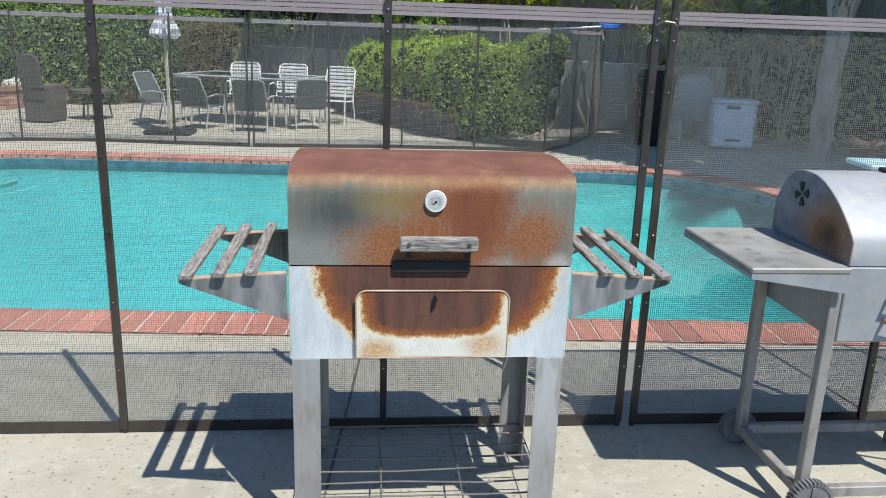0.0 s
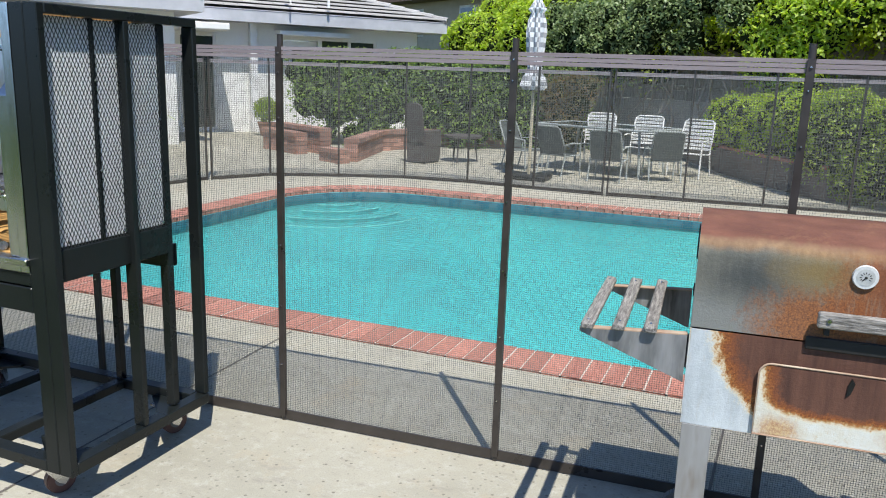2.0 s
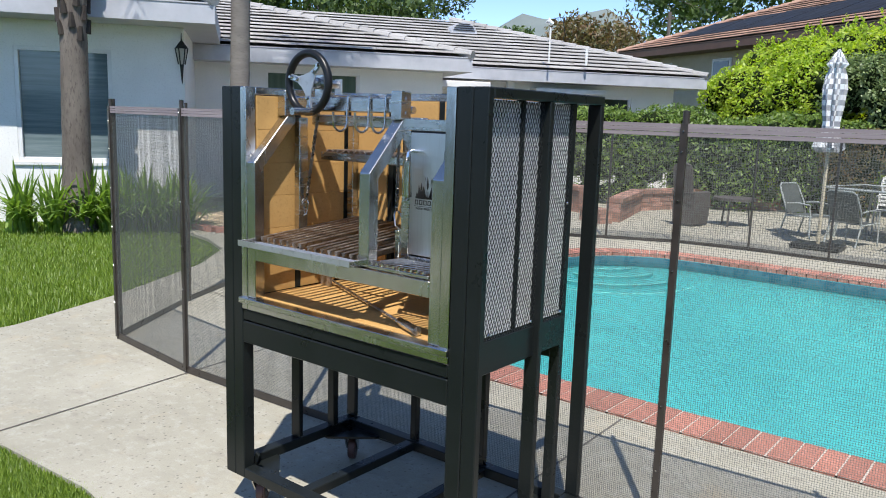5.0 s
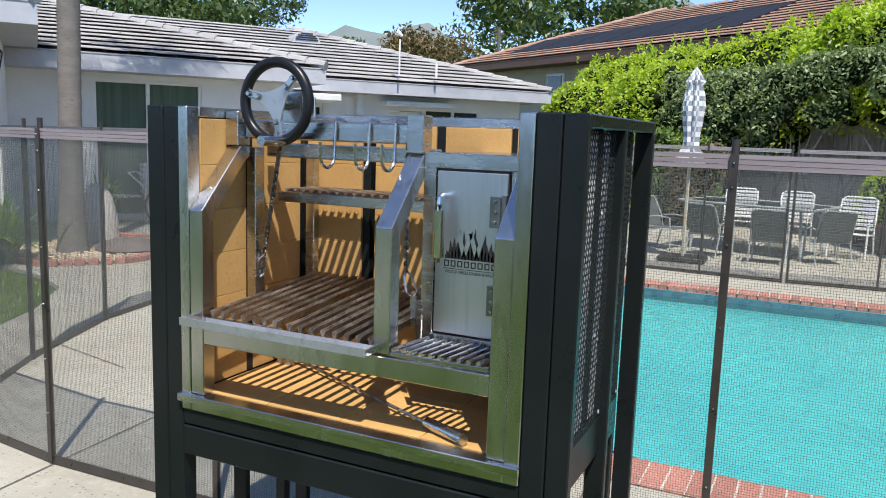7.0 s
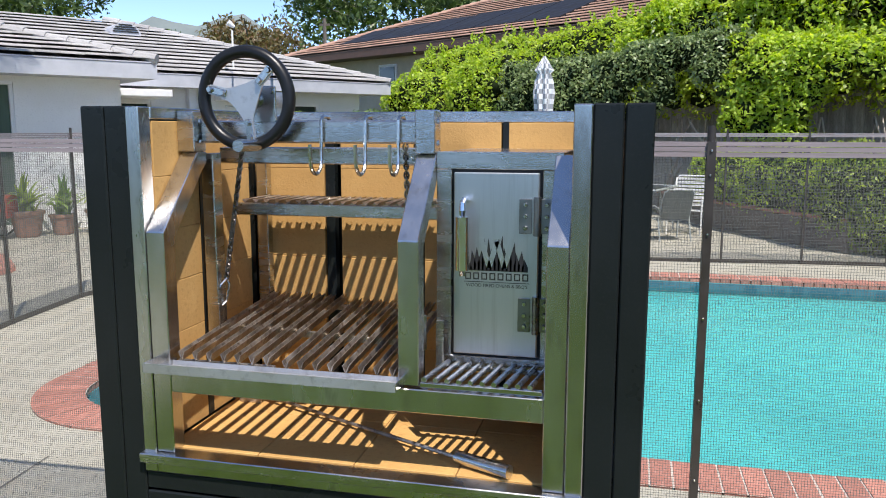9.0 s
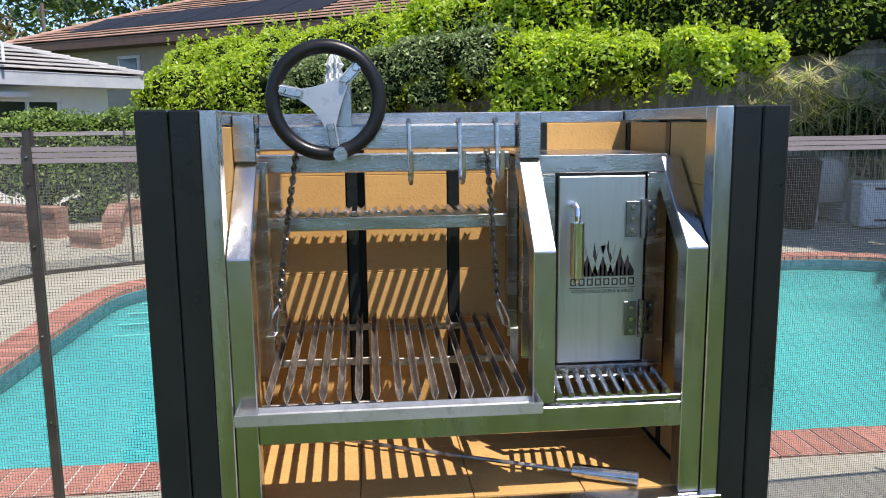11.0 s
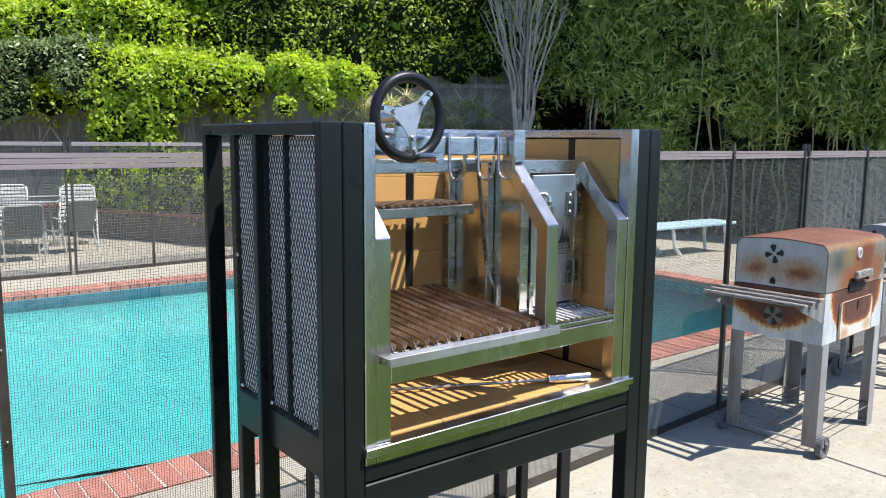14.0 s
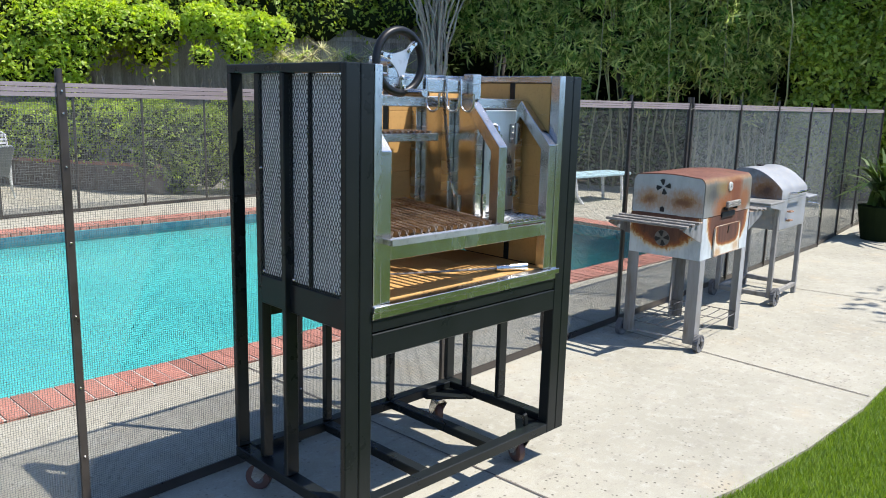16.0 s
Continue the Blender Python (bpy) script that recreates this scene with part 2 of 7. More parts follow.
def pipe(bm, path, r, n=8, closed=False):
    """A round bar bent along a path."""
    pts = [Vector(p) for p in path]
    rings = []
    up = Vector((0, 0, 1))
    k = len(pts)
    for i, p in enumerate(pts):
        a = pts[(i - 1) % k] if closed or i else p
        c = pts[(i + 1) % k] if closed or i < k - 1 else p
        t = (c - a).normalized()
        side = t.cross(up)
        if side.length < 1e-3:
            side = t.cross(Vector((0, 1, 0)))
        side.normalize()
        o = side.cross(t)
        rr = float(r[i] if isinstance(r, (list, tuple)) else r)
        rings.append([bm.verts.new(p + rr * (side * math.cos(2 * math.pi * j / n) + o * math.sin(2 * math.pi * j / n))) for j in range(n)])
    for i in range(k if closed else k - 1):
        a, c = rings[i], rings[(i + 1) % k]
        for j in range(n):
            bm.faces.new((a[j], a[(j + 1) % n], c[(j + 1) % n], c[j]))
    if not closed:
        bm.faces.new(rings[0][::-1])
        bm.faces.new(rings[-1])
    bmesh.ops.recalc_face_normals(bm, faces=bm.faces[:])
    return bm


def prism(bm, outline, lo, hi, axis=0):
    """A flat outline pushed along an axis (0: outline in y, z; 1: in x, z; 2: in x, y)."""
    def at(a, b, c):
        return ((c, a, b), (a, c, b), (a, b, c))[axis]
    v0 = [bm.verts.new(at(a, b, lo)) for a, b in outline]
    v1 = [bm.verts.new(at(a, b, hi)) for a, b in outline]
    k = len(outline)
    for i in range(k):
        bm.faces.new((v0[i], v0[(i + 1) % k], v1[(i + 1) % k], v1[i]))
    bm.faces.new(v0[::-1])
    bm.faces.new(v1)
    bmesh.ops.recalc_face_normals(bm, faces=bm.faces[:])
    return bm


def bars(segments, side, w, d):
    """Thin bars along segments; side: the direction of each one's width (its depth is across both)."""
    s = np.asarray(segments, dtype=np.float64).reshape(-1, 2, 3)
    a, b = s[:, 0], s[:, 1]
    t = b - a
    t /= np.linalg.norm(t, axis=1, keepdims=True)
    side = np.broadcast_to(np.asarray(side, dtype=np.float64), a.shape)
    o = np.cross(t, side)
    c = [(-w, -d), (w, -d), (w, d), (-w, d)]
    v = np.stack([p + side * x + o * y for p in (a, b) for x, y in c], axis=1)
    f = np.array([(0, 1, 5, 4), (1, 2, 6, 5), (2, 3, 7, 6), (3, 0, 4, 7)])
    n = len(a)
    return v.reshape(-1, 3), (f[None] + 8 * np.arange(n)[:, None, None]).reshape(-1, 4)


def stacked(pieces):
    vs, fs, k = [], [], 0
    for v, f in pieces:
        vs.append(v)
        fs.append(f + k)
        k += len(v)
    return np.concatenate(vs), np.concatenate(fs)


# ---- ground, deck, pool ----
POOL = (-5.10, 4.12, 3.75, 8.95)
COPING = 0.29


def rounded(x0, y0, x1, y1, radii, n=14):
    """A rounded rectangle, counterclockwise from the corner x0, y0; a radius for each corner."""
    pts = []
    for (cx, cy, a0), r in zip(((x0, y0, 180), (x1, y0, 270), (x1, y1, 0), (x0, y1, 90)), radii):
        ox, oy = cx + (r if cx == x0 else -r), cy + (r if cy == y0 else -r)
        pts += [(ox + r * math.cos(radians(a0 + 90 * i / n)), oy + r * math.sin(radians(a0 + 90 * i / n))) for i in range(n + 1)]
    return pts


RADII = (0.45, 1.0, 1.5, 1.2)
inner = rounded(*POOL, RADII)
outer = rounded(POOL[0] - COPING, POOL[1] - COPING, POOL[2] + COPING, POOL[3] + COPING, [r + COPING for r in RADII])


def filled(loops, z, thick):
    bm = bmesh.new()
    for loop in loops:
        vs = [bm.verts.new((x, y, z)) for x, y in loop]
        for i in range(len(vs)):
            bm.edges.new((vs[i], vs[(i + 1) % len(vs)]))
    bmesh.ops.triangle_fill(bm, edges=bm.edges[:], use_beauty=True, normal=(0, 0, 1))
    if thick:
        ret = bmesh.ops.extrude_face_region(bm, geom=bm.faces[:])
        for v in ret["geom"]:
            if isinstance(v, bmesh.types.BMVert):
                v.co.z -= thick
    bmesh.ops.recalc_face_normals(bm, faces=bm.faces[:])
    return bm


ground = part("ground", filled([[(-300, -300), (300, -300), (300, 300), (-300, 300)], [(-6.2, 3.5), (4.6, 3.5), (4.6, 9.7), (-6.2, 9.7)]], -0.035, 0), LAWN)
tagged(ground, "mown green lawn and soil round the paving", "ground", kind="structure")

DECK = [(-4.95, -5.0), (-4.95, 0.75), (-4.7, 1.3), (-4.25, 1.58), (-3.6, 1.62), (-2.85, 1.53), (-2.2, 1.38), (-1.6, 1.27), (-1.0, 1.22), (-0.3, 1.21),
        (0.6, 1.26), (1.6, 1.38), (3.0, 1.5), (5.0, 1.45), (8.5, 1.0), (11.0, 0.0), (12.5, 1.0), (10.5, 3.2), (8.8, 6.0), (7.6, 9.5), (6.2, 12.2), (3.5, 13.4), (1.0, 16.0), (-1.5, 19.5),
        (-6.0, 22.5), (-9.6, 19.0), (-14.5, 12.5), (-12.7, 8.4), (-10.3, 6.6), (-9.6, 5.9), (-8.6, 5.7), (-7.9, 5.4), (-7.3, 4.7), (-6.65, 3.5), (-6.25, 2.5), (-6.05, 0.6), (-6.05, -5.0)]
deck = part("pavement", filled([DECK, outer], 0.0, 0.12), CONCRETE)
tagged(deck, "pale speckled concrete pool deck with worn patches", "pavement", kind="structure")

bed_right = part("garden_soil", filled([[(7.9, 8.6), (8.9, 6.0), (10.6, 3.2), (12.6, 1.0), (18, -3), (24, 14), (6, 24), (-10, 30), (-9.4, 20.0), (-6.0, 22.3), (-1.6, 19.4), (0.9, 15.9), (3.4, 13.3), (6.1, 12.1)]], -0.018, 0), EARTH)
tagged(bed_right, "dark bare soil under the hedges and bamboo", "soil", kind="structure")
bm = bmesh.new()
for (x0, y0), (x1, y1) in (((-0.02, 3.6), (-0.10, 1.24)), ((-4.60, 3.5), (-4.42, 1.62)), ((-2.32, 3.8), (-2.24, 1.40)), ((1.9, 3.82), (2.4, 1.45)), ((-6.9, 4.2), (-5.4, 3.9)), ((4.1, 6.4), (8.6, 6.3))):
    d = Vector((x1 - x0, y1 - y0, 0))
    s = Vector((-d.y, d.x, 0)).normalized() * 0.005
    vs = [bm.verts.new(Vector((x, y, 0.004)) + o) for (x, y), o in (((x0, y0), s), ((x0, y0), -s), ((x1, y1), -s), ((x1, y1), s))]
    bm.faces.new(vs)
bmesh.ops.recalc_face_normals(bm, faces=bm.faces[:])
tagged(part("trim", bm, JOINT), "dark narrow control joints across the concrete", "joint", kind="structure")

pool = thing("swimming_pool", (0, 0, 0), "in-ground swimming pool with turquoise plaster and red brick coping", "pool")


def floor_z(x):
    k = min(1, max(0, (x + 4.2) / 7.5))
    return -0.52 - 0.62 * k * k * (3 - 2 * k)


bm = bmesh.new()
rings = []
for inset, f in ((0.0, -1.0), (0.0, 0.0), (0.10, 0.38), (0.28, 0.64), (0.55, 0.82), (0.95, 0.94), (1.5, 1.0)):
    loop = rounded(POOL[0] + inset, POOL[1] + inset, POOL[2] - inset, POOL[3] - inset, [max(r - 0.5 * inset, 0.3) for r in RADII])
    rings.append([bm.verts.new((x, y, -0.03 if f < 0 else -0.15 + (floor_z(x) + 0.15) * f)) for x, y in loop])
k = len(inner)
for ra, rb in zip(rings[:-1], rings[1:]):
    for i in range(k):
        bm.faces.new((ra[i], ra[(i + 1) % k], rb[(i + 1) % k], rb[i]))
bed = filled([loop], -1.0, 0)
for x in np.arange(-3.4, 2.4, 0.4):
    bmesh.ops.bisect_plane(bed, geom=bed.verts[:] + bed.edges[:] + bed.faces[:], plane_co=(x, 0, 0), plane_no=(1, 0, 0))
for v in bed.verts:
    v.co.z = floor_z(v.co.x)
join(bm, bed)
bmesh.ops.recalc_face_normals(bm, faces=bm.faces[:])
for f in bm.faces:
    f.smooth = True
    if f.normal.z < -0.01:
        f.normal_flip()
part("basin", bm, PLASTER_POOL, pool)
band = rounded(POOL[0] + 0.006, POOL[1] + 0.006, POOL[2] - 0.006, POOL[3] - 0.006, RADII)
bm = bmesh.new()
top = [bm.verts.new((x, y, -0.035)) for x, y in band]
low = [bm.verts.new((x, y, -0.14)) for x, y in band]
for i in range(k):
    bm.faces.new((top[i], top[(i + 1) % k], low[(i + 1) % k], low[i]))
part("tile_band", bm, TILE_POOL, pool, "dark waterline tile band")
def step_arc(r):
    arc = [(POOL[0] + 0.10 + r * math.cos(radians(a)), POOL[3] - 0.17 + r * math.sin(radians(a))) for a in range(-105, 21, 5)]
    return [(max(x, POOL[0] + 0.02), min(y, POOL[3] - 0.02)) for x, y in arc]


for r, z in ((1.16, -0.30), (0.92, -0.255), (0.68, -0.21), (0.44, -0.17)):
    arc = step_arc(r)
    st = part("step", prism(bmesh.new(), arc + [(POOL[0] + 0.10, POOL[3] - 0.17)], floor_z(-6) + 0.02, z, 2), PLASTER_POOL, pool)
    part("step_edge", pipe(bmesh.new(), [(x, y, z + 0.002) for x, y in arc[2:-2]], 0.008, 6), STEP_EDGE, st, "pale edge of the step")
bm = bmesh.new()
rims = [[bm.verts.new((x, y, z if z else floor_z(x) - 0.02)) for x, y in step_arc(r)] for r, z in ((1.165, -0.302), (1.35, -0.40), (1.55, -0.48), (1.8, 0))]
for ra, rb in zip(rims[:-1], rims[1:]):
    for i in range(len(ra) - 1):
        bm.faces.new((ra[i], rb[i], rb[i + 1], ra[i + 1]))
part("step_apron", bm, PLASTER_POOL, pool, "plaster slope below the corner steps", True)
bm = filled([rounded(POOL[0] + 0.008, POOL[1] + 0.008, POOL[2] - 0.008, POOL[3] - 0.008, RADII)], -0.095, 0)
for f in bm.faces:
    if f.normal.z < 0:
        f.normal_flip()
tagged(part("water", bm, WATER), "clear turquoise pool water with small ripples", "water", kind="structure")
bm = bmesh.new()
a0, b0 = [(x, y) for x, y in inner], [(x, y) for x, y in outer]
lo_a, lo_b = [bm.verts.new((x, y, 0.009)) for x, y in a0], [bm.verts.new((x, y, 0.009)) for x, y in b0]
for i in range(k):
    bm.faces.new((lo_a[i], lo_a[(i + 1) % k], lo_b[(i + 1) % k], lo_b[i]))
bmesh.ops.recalc_face_normals(bm, faces=bm.faces[:])
part("mortar_bed", bm, MORTAR, pool)

# ---- mesh fence round the pool ----
FENCE_TOP = 1.515
bm = rod(bmesh.new(), (0, 0, 0), (0, 0, 0.004), 0.005, 0.003, 7)
SCREW = bpy.data.meshes.new("screw")
bm.to_mesh(SCREW)
bm.free()
SCREW.materials.append(STEEL)


def fence_run(points, pitch, dense=0.05, label="brown mesh pool fence on thin dark posts"):
    """A run of net fence; points are the feet of its posts."""
    f = thing("pool_fence", (*points[0], 0), label, "fence", "pool fence runs")
    o = Vector((*points[0], 0))
    pts = [Vector((*p, 0)) - o for p in points]
    post = None
    for i, p in enumerate(pts):
        bm = bmesh.new()
        rod(bm, (0, 0, -0.03), (0, 0, 1.56), 0.0118, n=10)
        d = (pts[min(i + 1, len(pts) - 1)] - pts[max(i - 1, 0)]).normalized()
        face = Vector((d.y, -d.x, 0))
        turn = Matrix.Rotation(math.atan2(d.y, d.x), 4, "Z")
        box(bm, (-0.0122, -0.017, 0.02), (0.0122, -0.011, FENCE_TOP), 0, turn)
        post = part("post", bm, POST_BROWN, f, smooth=True)
        post.location = p
        for z in (0.25, 0.5, 0.75, 1.0, 1.25, 1.42, 1.49) if pitch < 0.009 else ():
            screw = new("screw", SCREW)
            screw.parent, screw.matrix_basis = post, Matrix.Translation(face * 0.018 + Vector((0, 0, z))) @ face.to_track_quat("Z", "Y").to_matrix().to_4x4()
    vert, hor, sv, sh = [], [], [], []
    for a, b in zip(pts[:-1], pts[1:]):
        d = b - a
        length = d.length
        if length < 0.15:
            continue
        d.normalize()
        n = max(2, int(length / pitch))
        for i in range(n):
            q = a + d * (length * (i + 0.5) / n)
            vert.append((q + Vector((0, 0, 0.03)), q + Vector((0, 0, FENCE_TOP - 0.04))))
            sv.append(d)
        n = int((FENCE_TOP - 0.07) / pitch)
        for i in range(n):
            z = 0.03 + (FENCE_TOP - 0.07) * (i + 0.5) / n
            hor.append((a + Vector((0, 0, z)), b + Vector((0, 0, z))))
            sh.append((0, 0, 1))
        turn = Matrix.Translation(a) @ Matrix.Rotation(math.atan2(d.y, d.x), 4, "Z")
        bm = bmesh.new()
        for z0, z1 in ((FENCE_TOP - 0.043, FENCE_TOP - 0.030), (FENCE_TOP - 0.028, FENCE_TOP - 0.015), (FENCE_TOP - 0.013, FENCE_TOP)):
            box(bm, (0, -0.009, z0), (length, -0.004, z1), 0, turn)
        part("top_band", bm, WEBBING, f, "pinkish grey top webbing with stitched ridges")
        part("hem", box(bmesh.new(), (0, -0.007, 0.004), (length, 0.001, 0.045), 0, turn), POST_BROWN, f)
    w = pitch * dense
    v, fa = stacked([bars([(tuple(a), tuple(b)) for a, b in vert], [tuple(s) for s in sv], w, w), bars([(tuple(a), tuple(b)) for a, b in hor], sh, w, w)])
    tagged(from_arrays("net", v, fa, NET_PALE if dense > 0.06 else NET, f, "see-through woven net"), kind="stuff")
    return f


NEAR = [(-5.44, 2.80), (-4.53, 2.71), (-3.59, 2.74), (-2.66, 2.79), (-1.728, 2.842), (-0.814, 2.89), (0.107, 2.942), (0.996, 2.993)]
fence_run(NEAR, 0.008, 0.050)
fence_run([(1.055, 2.996), (1.97, 3.04), (2.88, 3.09), (3.79, 3.13), (4.47, 3.16)], 0.0078, 0.075)
fence_run([(4.52, 3.18), (5.45, 3.3), (6.4, 3.42), (7.4, 3.5)], 0.012, 0.045)
fence_run([(-6.55, 8.35), (-6.70, 7.5), (-6.85, 6.64), (-6.71, 5.64), (-6.51, 4.73), (-6.04, 3.74), (-5.46, 2.83)], 0.010, 0.048)
fence_run([(-6.52, 8.40), (-6.15, 9.15), (-5.36, 9.62), (-4.54, 10.0), (-3.66, 10.12), (-2.72, 10.05), (-1.82, 10.03), (-1.76, 10.03), (-0.85, 10.12), (0.05, 10.22), (0.97, 10.28), (1.87, 10.25),
           (2.33, 10.9), (2.8, 11.9), (3.1, 12.7)], 0.014)


# ---- the large black and steel wood-fired grill ----
grill = thing("parrilla_grill", (-3.082, 1.924, 0), "large firebrick-lined steel grill in a black frame with a steering-wheel hoist", "grill")


def gbox(name, lo, hi, material, bevel=0.003, parent=None, label=""):
    return part(name, box(bmesh.new(), lo, hi, bevel), material, parent or grill, label)


T = 1.595
for x0, x1 in ((0, 0.0545), (0.0565, 0.108), (1.062, 1.1165), (1.1185, 1.17)):
    gbox("front_post", (x0, 0, 0.137), (x1, 0.026 if x0 < 0.05 or x1 > 1.15 else 0.05, T), BLACK_PAINT, 0.003, label="black painted square tube")
for x0, x1, s in ((0, 0.05, 1), (1.12, 1.17, -1)):
    gbox("side_post", (x0, 0.323, 0.18), (x1, 0.346, 1.566), BLACK_PAINT)
    gbox("rear_post", (x0, 0.646, 0.18), (x1, 0.67, 1.566), BLACK_PAINT)
    gbox("top_rail", (x0, 0.027, 1.566), (x1, 0.67, T), BLACK_PAINT)
    gbox("base_rail", (x0, 0.027, 0.137), (x1, 0.67, 0.178), BLACK_PAINT)
    xi = 0.028 if s > 0 else 1.108
    gbox("inner_post", (xi - 0.004, 0.505, 0.18), (xi + 0.034, 0.536, 1.566), BLACK_PAINT)
    gbox("mesh_divider", (xi - 0.003 if s > 0 else xi + 0.008, 0.214, 0.88), (xi + 0.026 if s > 0 else xi + 0.037, 0.226, 1.566), BLACK_PAINT, 0.002)
    gbox("side_box", (xi - 0.008, 0.028, 0.772), (xi + 0.042, 0.503, 0.875), BLACK_PAINT, 0.004)
    gbox("heat_shield", (0.036 if s > 0 else 1.1305, 0.028, 0.878), (0.0395 if s > 0 else 1.134, 0.504, 1.562), GALVANISED, 0.001, label="bright galvanised sheet behind the mesh")
    for y, z in ((0.075, 0.892), (0.30, 0.892), (0.48, 0.892), (0.218, 1.10), (0.218, 1.38), (0.49, 1.25)):
        xo = 0.0195 if s > 0 else 1.1505
        part("screw", rod(bmesh.new(), (xo, y, z), (xo - 0.004 * s, y, z), 0.006, 0.004, 8), STEEL, grill)
    # expanded metal
    segs = []
    px, pz, y0, y1, z0, z1 = 0.0135, 0.0275, 0.028, 0.504, 0.875, 1.566
    ny, nz = int((y1 - y0) / px), int((z1 - z0) / pz)
    gx = 0.022 if s > 0 else 1.148
    for i in range(ny):
        for j in range(nz):
            yc, zc = y0 + px * (i + 0.5), z0 + pz * (j + 0.5)
            a, b, c, d = (gx, yc, zc - pz / 2), (gx, yc + px / 2, zc), (gx, yc, zc + pz / 2), (gx, yc - px / 2, zc)
            segs += [(a, b), (b, c), (c, d), (d, a)]
    arr = np.array(segs)
    t = arr[:, 1] - arr[:, 0]
    t /= np.linalg.norm(t, axis=1, keepdims=True)
    side = np.cross(t, np.array([[1.0, 0, 0]]))
    v, f = bars(segs, side, 0.00088, 0.0006)
    tagged(from_arrays("expanded_mesh", v, f, BLACK_PAINT, grill, "black expanded metal mesh"), kind="stuff")
gbox("apron_rail", (0.109, 0.002, 0.757), (1.061, 0.05, 0.798), BLACK_PAINT, 0.003)
gbox("apron_rail", (0.109, 0.0, 0.672), (1.061, 0.05, 0.753), BLACK_PAINT, 0.003)
gbox("hearth_plate", (0.06, 0.051, 0.79), (1.11, 0.56, 0.806), BLACK_PAINT, 0.001)
gbox("back_plate", (0.09, 0.55, 0.80), (1.08, 0.556, 1.56), BLACK_PAINT, 0.001)
gbox("apron_rail", (0.075, 0.56, 0.70), (1.095, 0.61, 0.785), BLACK_PAINT)
gbox("base_rail", (0.109, 0.0, 0.137), (1.061, 0.05, 0.178), BLACK_PAINT)
gbox("base_rail", (0.051, 0.62, 0.137), (1.119, 0.67, 0.178), BLACK_PAINT)
for x in (0.38, 0.74):
    gbox("cross_rail", (x, 0.051, 0.14), (x + 0.045, 0.619, 0.175), BLACK_PAINT)
for x in (0.394, 0.738):
    gbox("rear_leg", (x, 0.625, 0.179), (x + 0.03, 0.655, 0.70), BLACK_PAINT)
for x, y in ((0.11, 0.075), (0.985, 0.075), (0.085, 0.595), (1.02, 0.595)):
    ca = part("caster", box(bmesh.new(), (x - 0.045, y - 0.04, 0.128), (x + 0.045, y + 0.04, 0.1365), 0.002), STEEL, grill, "steel swivel caster")
    ang = radians(35 if x < 0.5 else -20)
    m = Matrix.Translation((x, y, 0)) @ Matrix.Rotation(ang, 4, "Z")
    bm = bmesh.new()
    rod(bm, (0, 0, 0.11), (0, 0, 0.128), 0.026, 0.03, 12)
    for sx in (-0.026, 0.021):
        prism(bm, [(-0.034, 0.112), (0.034, 0.112), (0.052, 0.055), (0.036, 0.034), (0.016, 0.046)], sx, sx + 0.005, 0)
    bm.transform(m)
    part("fork", bm, STEEL, ca)
    bm = bmesh.new()
    rod(bm, (-0.0155, 0.03, 0.05), (0.0155, 0.03, 0.05), 0.05, n=20)
    bmesh.ops.bevel(bm, geom=[e for e in bm.edges if len(e.link_faces) == 2 and e.calc_face_angle(0) > 1], offset=0.004, segments=2, affect="EDGES")
    bm.transform(m)
    part("wheel", bm, CASTER_RED, ca, "dull red caster wheel", True)
    rod(bm := bmesh.new(), (-0.017, 0.03, 0.05), (0.017, 0.03, 0.05), 0.024, n=14)
    bm.transform(m)
    part("hub", bm, GREY_RUBBER, ca)
    if y < 0.3:
        bm = box(bmesh.new(), (-0.012, -0.006, 0), (0.012, 0.006, 0.085), 0.003, Matrix.Translation((x + (-0.03 if x < 0.5 else 0.02), 0.062, 0.14)) @ Matrix.Rotation(radians(24 if x < 0.5 else -12), 4, "Y"))
        part("brake_lever", bm, BLACK_PAINT, ca, "black upright brake lever")
for x, y, sx, sy in ((0.05, 0.05, 1, 1), (1.12, 0.05, -1, 1), (0.05, 0.62, 1, -1), (1.12, 0.62, -1, -1)):
    part("gusset", prism(bmesh.new(), [(x, y), (x + 0.175 * sx, y), (x + 0.175 * sx, y + 0.02 * sy), (x + 0.02 * sx, y + 0.155 * sy), (x, y + 0.155 * sy)], 0.1375, 0.147, 2), BLACK_PAINT, grill)

# polished front frame
for x0, x1 in ((0.109, 0.139), (1.027, 1.061)):
    gbox("front_stile", (x0, -0.003, 0.80), (x1, 0.04, T - 0.001), STEEL_MIRROR, 0.002, label="polished steel stile")
    gbox("cap_rail", (x0, 0.041, T - 0.026), (x1, 0.545, T - 0.001), STEEL, 0.002)
gbox("cap_rail", (0.14, 0.515, T - 0.03), (1.026, 0.545, T - 0.002), STEEL, 0.002)
gbox("bottom_rail", (0.14, -0.003, 0.80), (1.026, 0.04, 0.823), STEEL_MIRROR, 0.002)
gbox("sill", (0.104, -0.016, 0.824), (1.066, 0.03, 0.845), STEEL, 0.002, label="bright steel sill angle")
ARM = [(0.0, 1.333), (0.15, 1.497), (0.188, 1.497), (0.188, 1.470), (0.168, 1.455), (0.043, 1.316)]
for x0, x1, z in ((0.140, 0.182, 0.846), (0.692, 0.735, 1.041), (0.983, 1.0255, 0.846)):
    bm = prism(bmesh.new(), [(0, z)] + ARM + [(0.043, z)], x0, x1, 0)
    bmesh.ops.bevel(bm, geom=bm.edges[:], offset=0.002, segments=1, affect="EDGES")
    part("arm_post", bm, ARM_STEEL, grill, "polished tube bent back at the top")
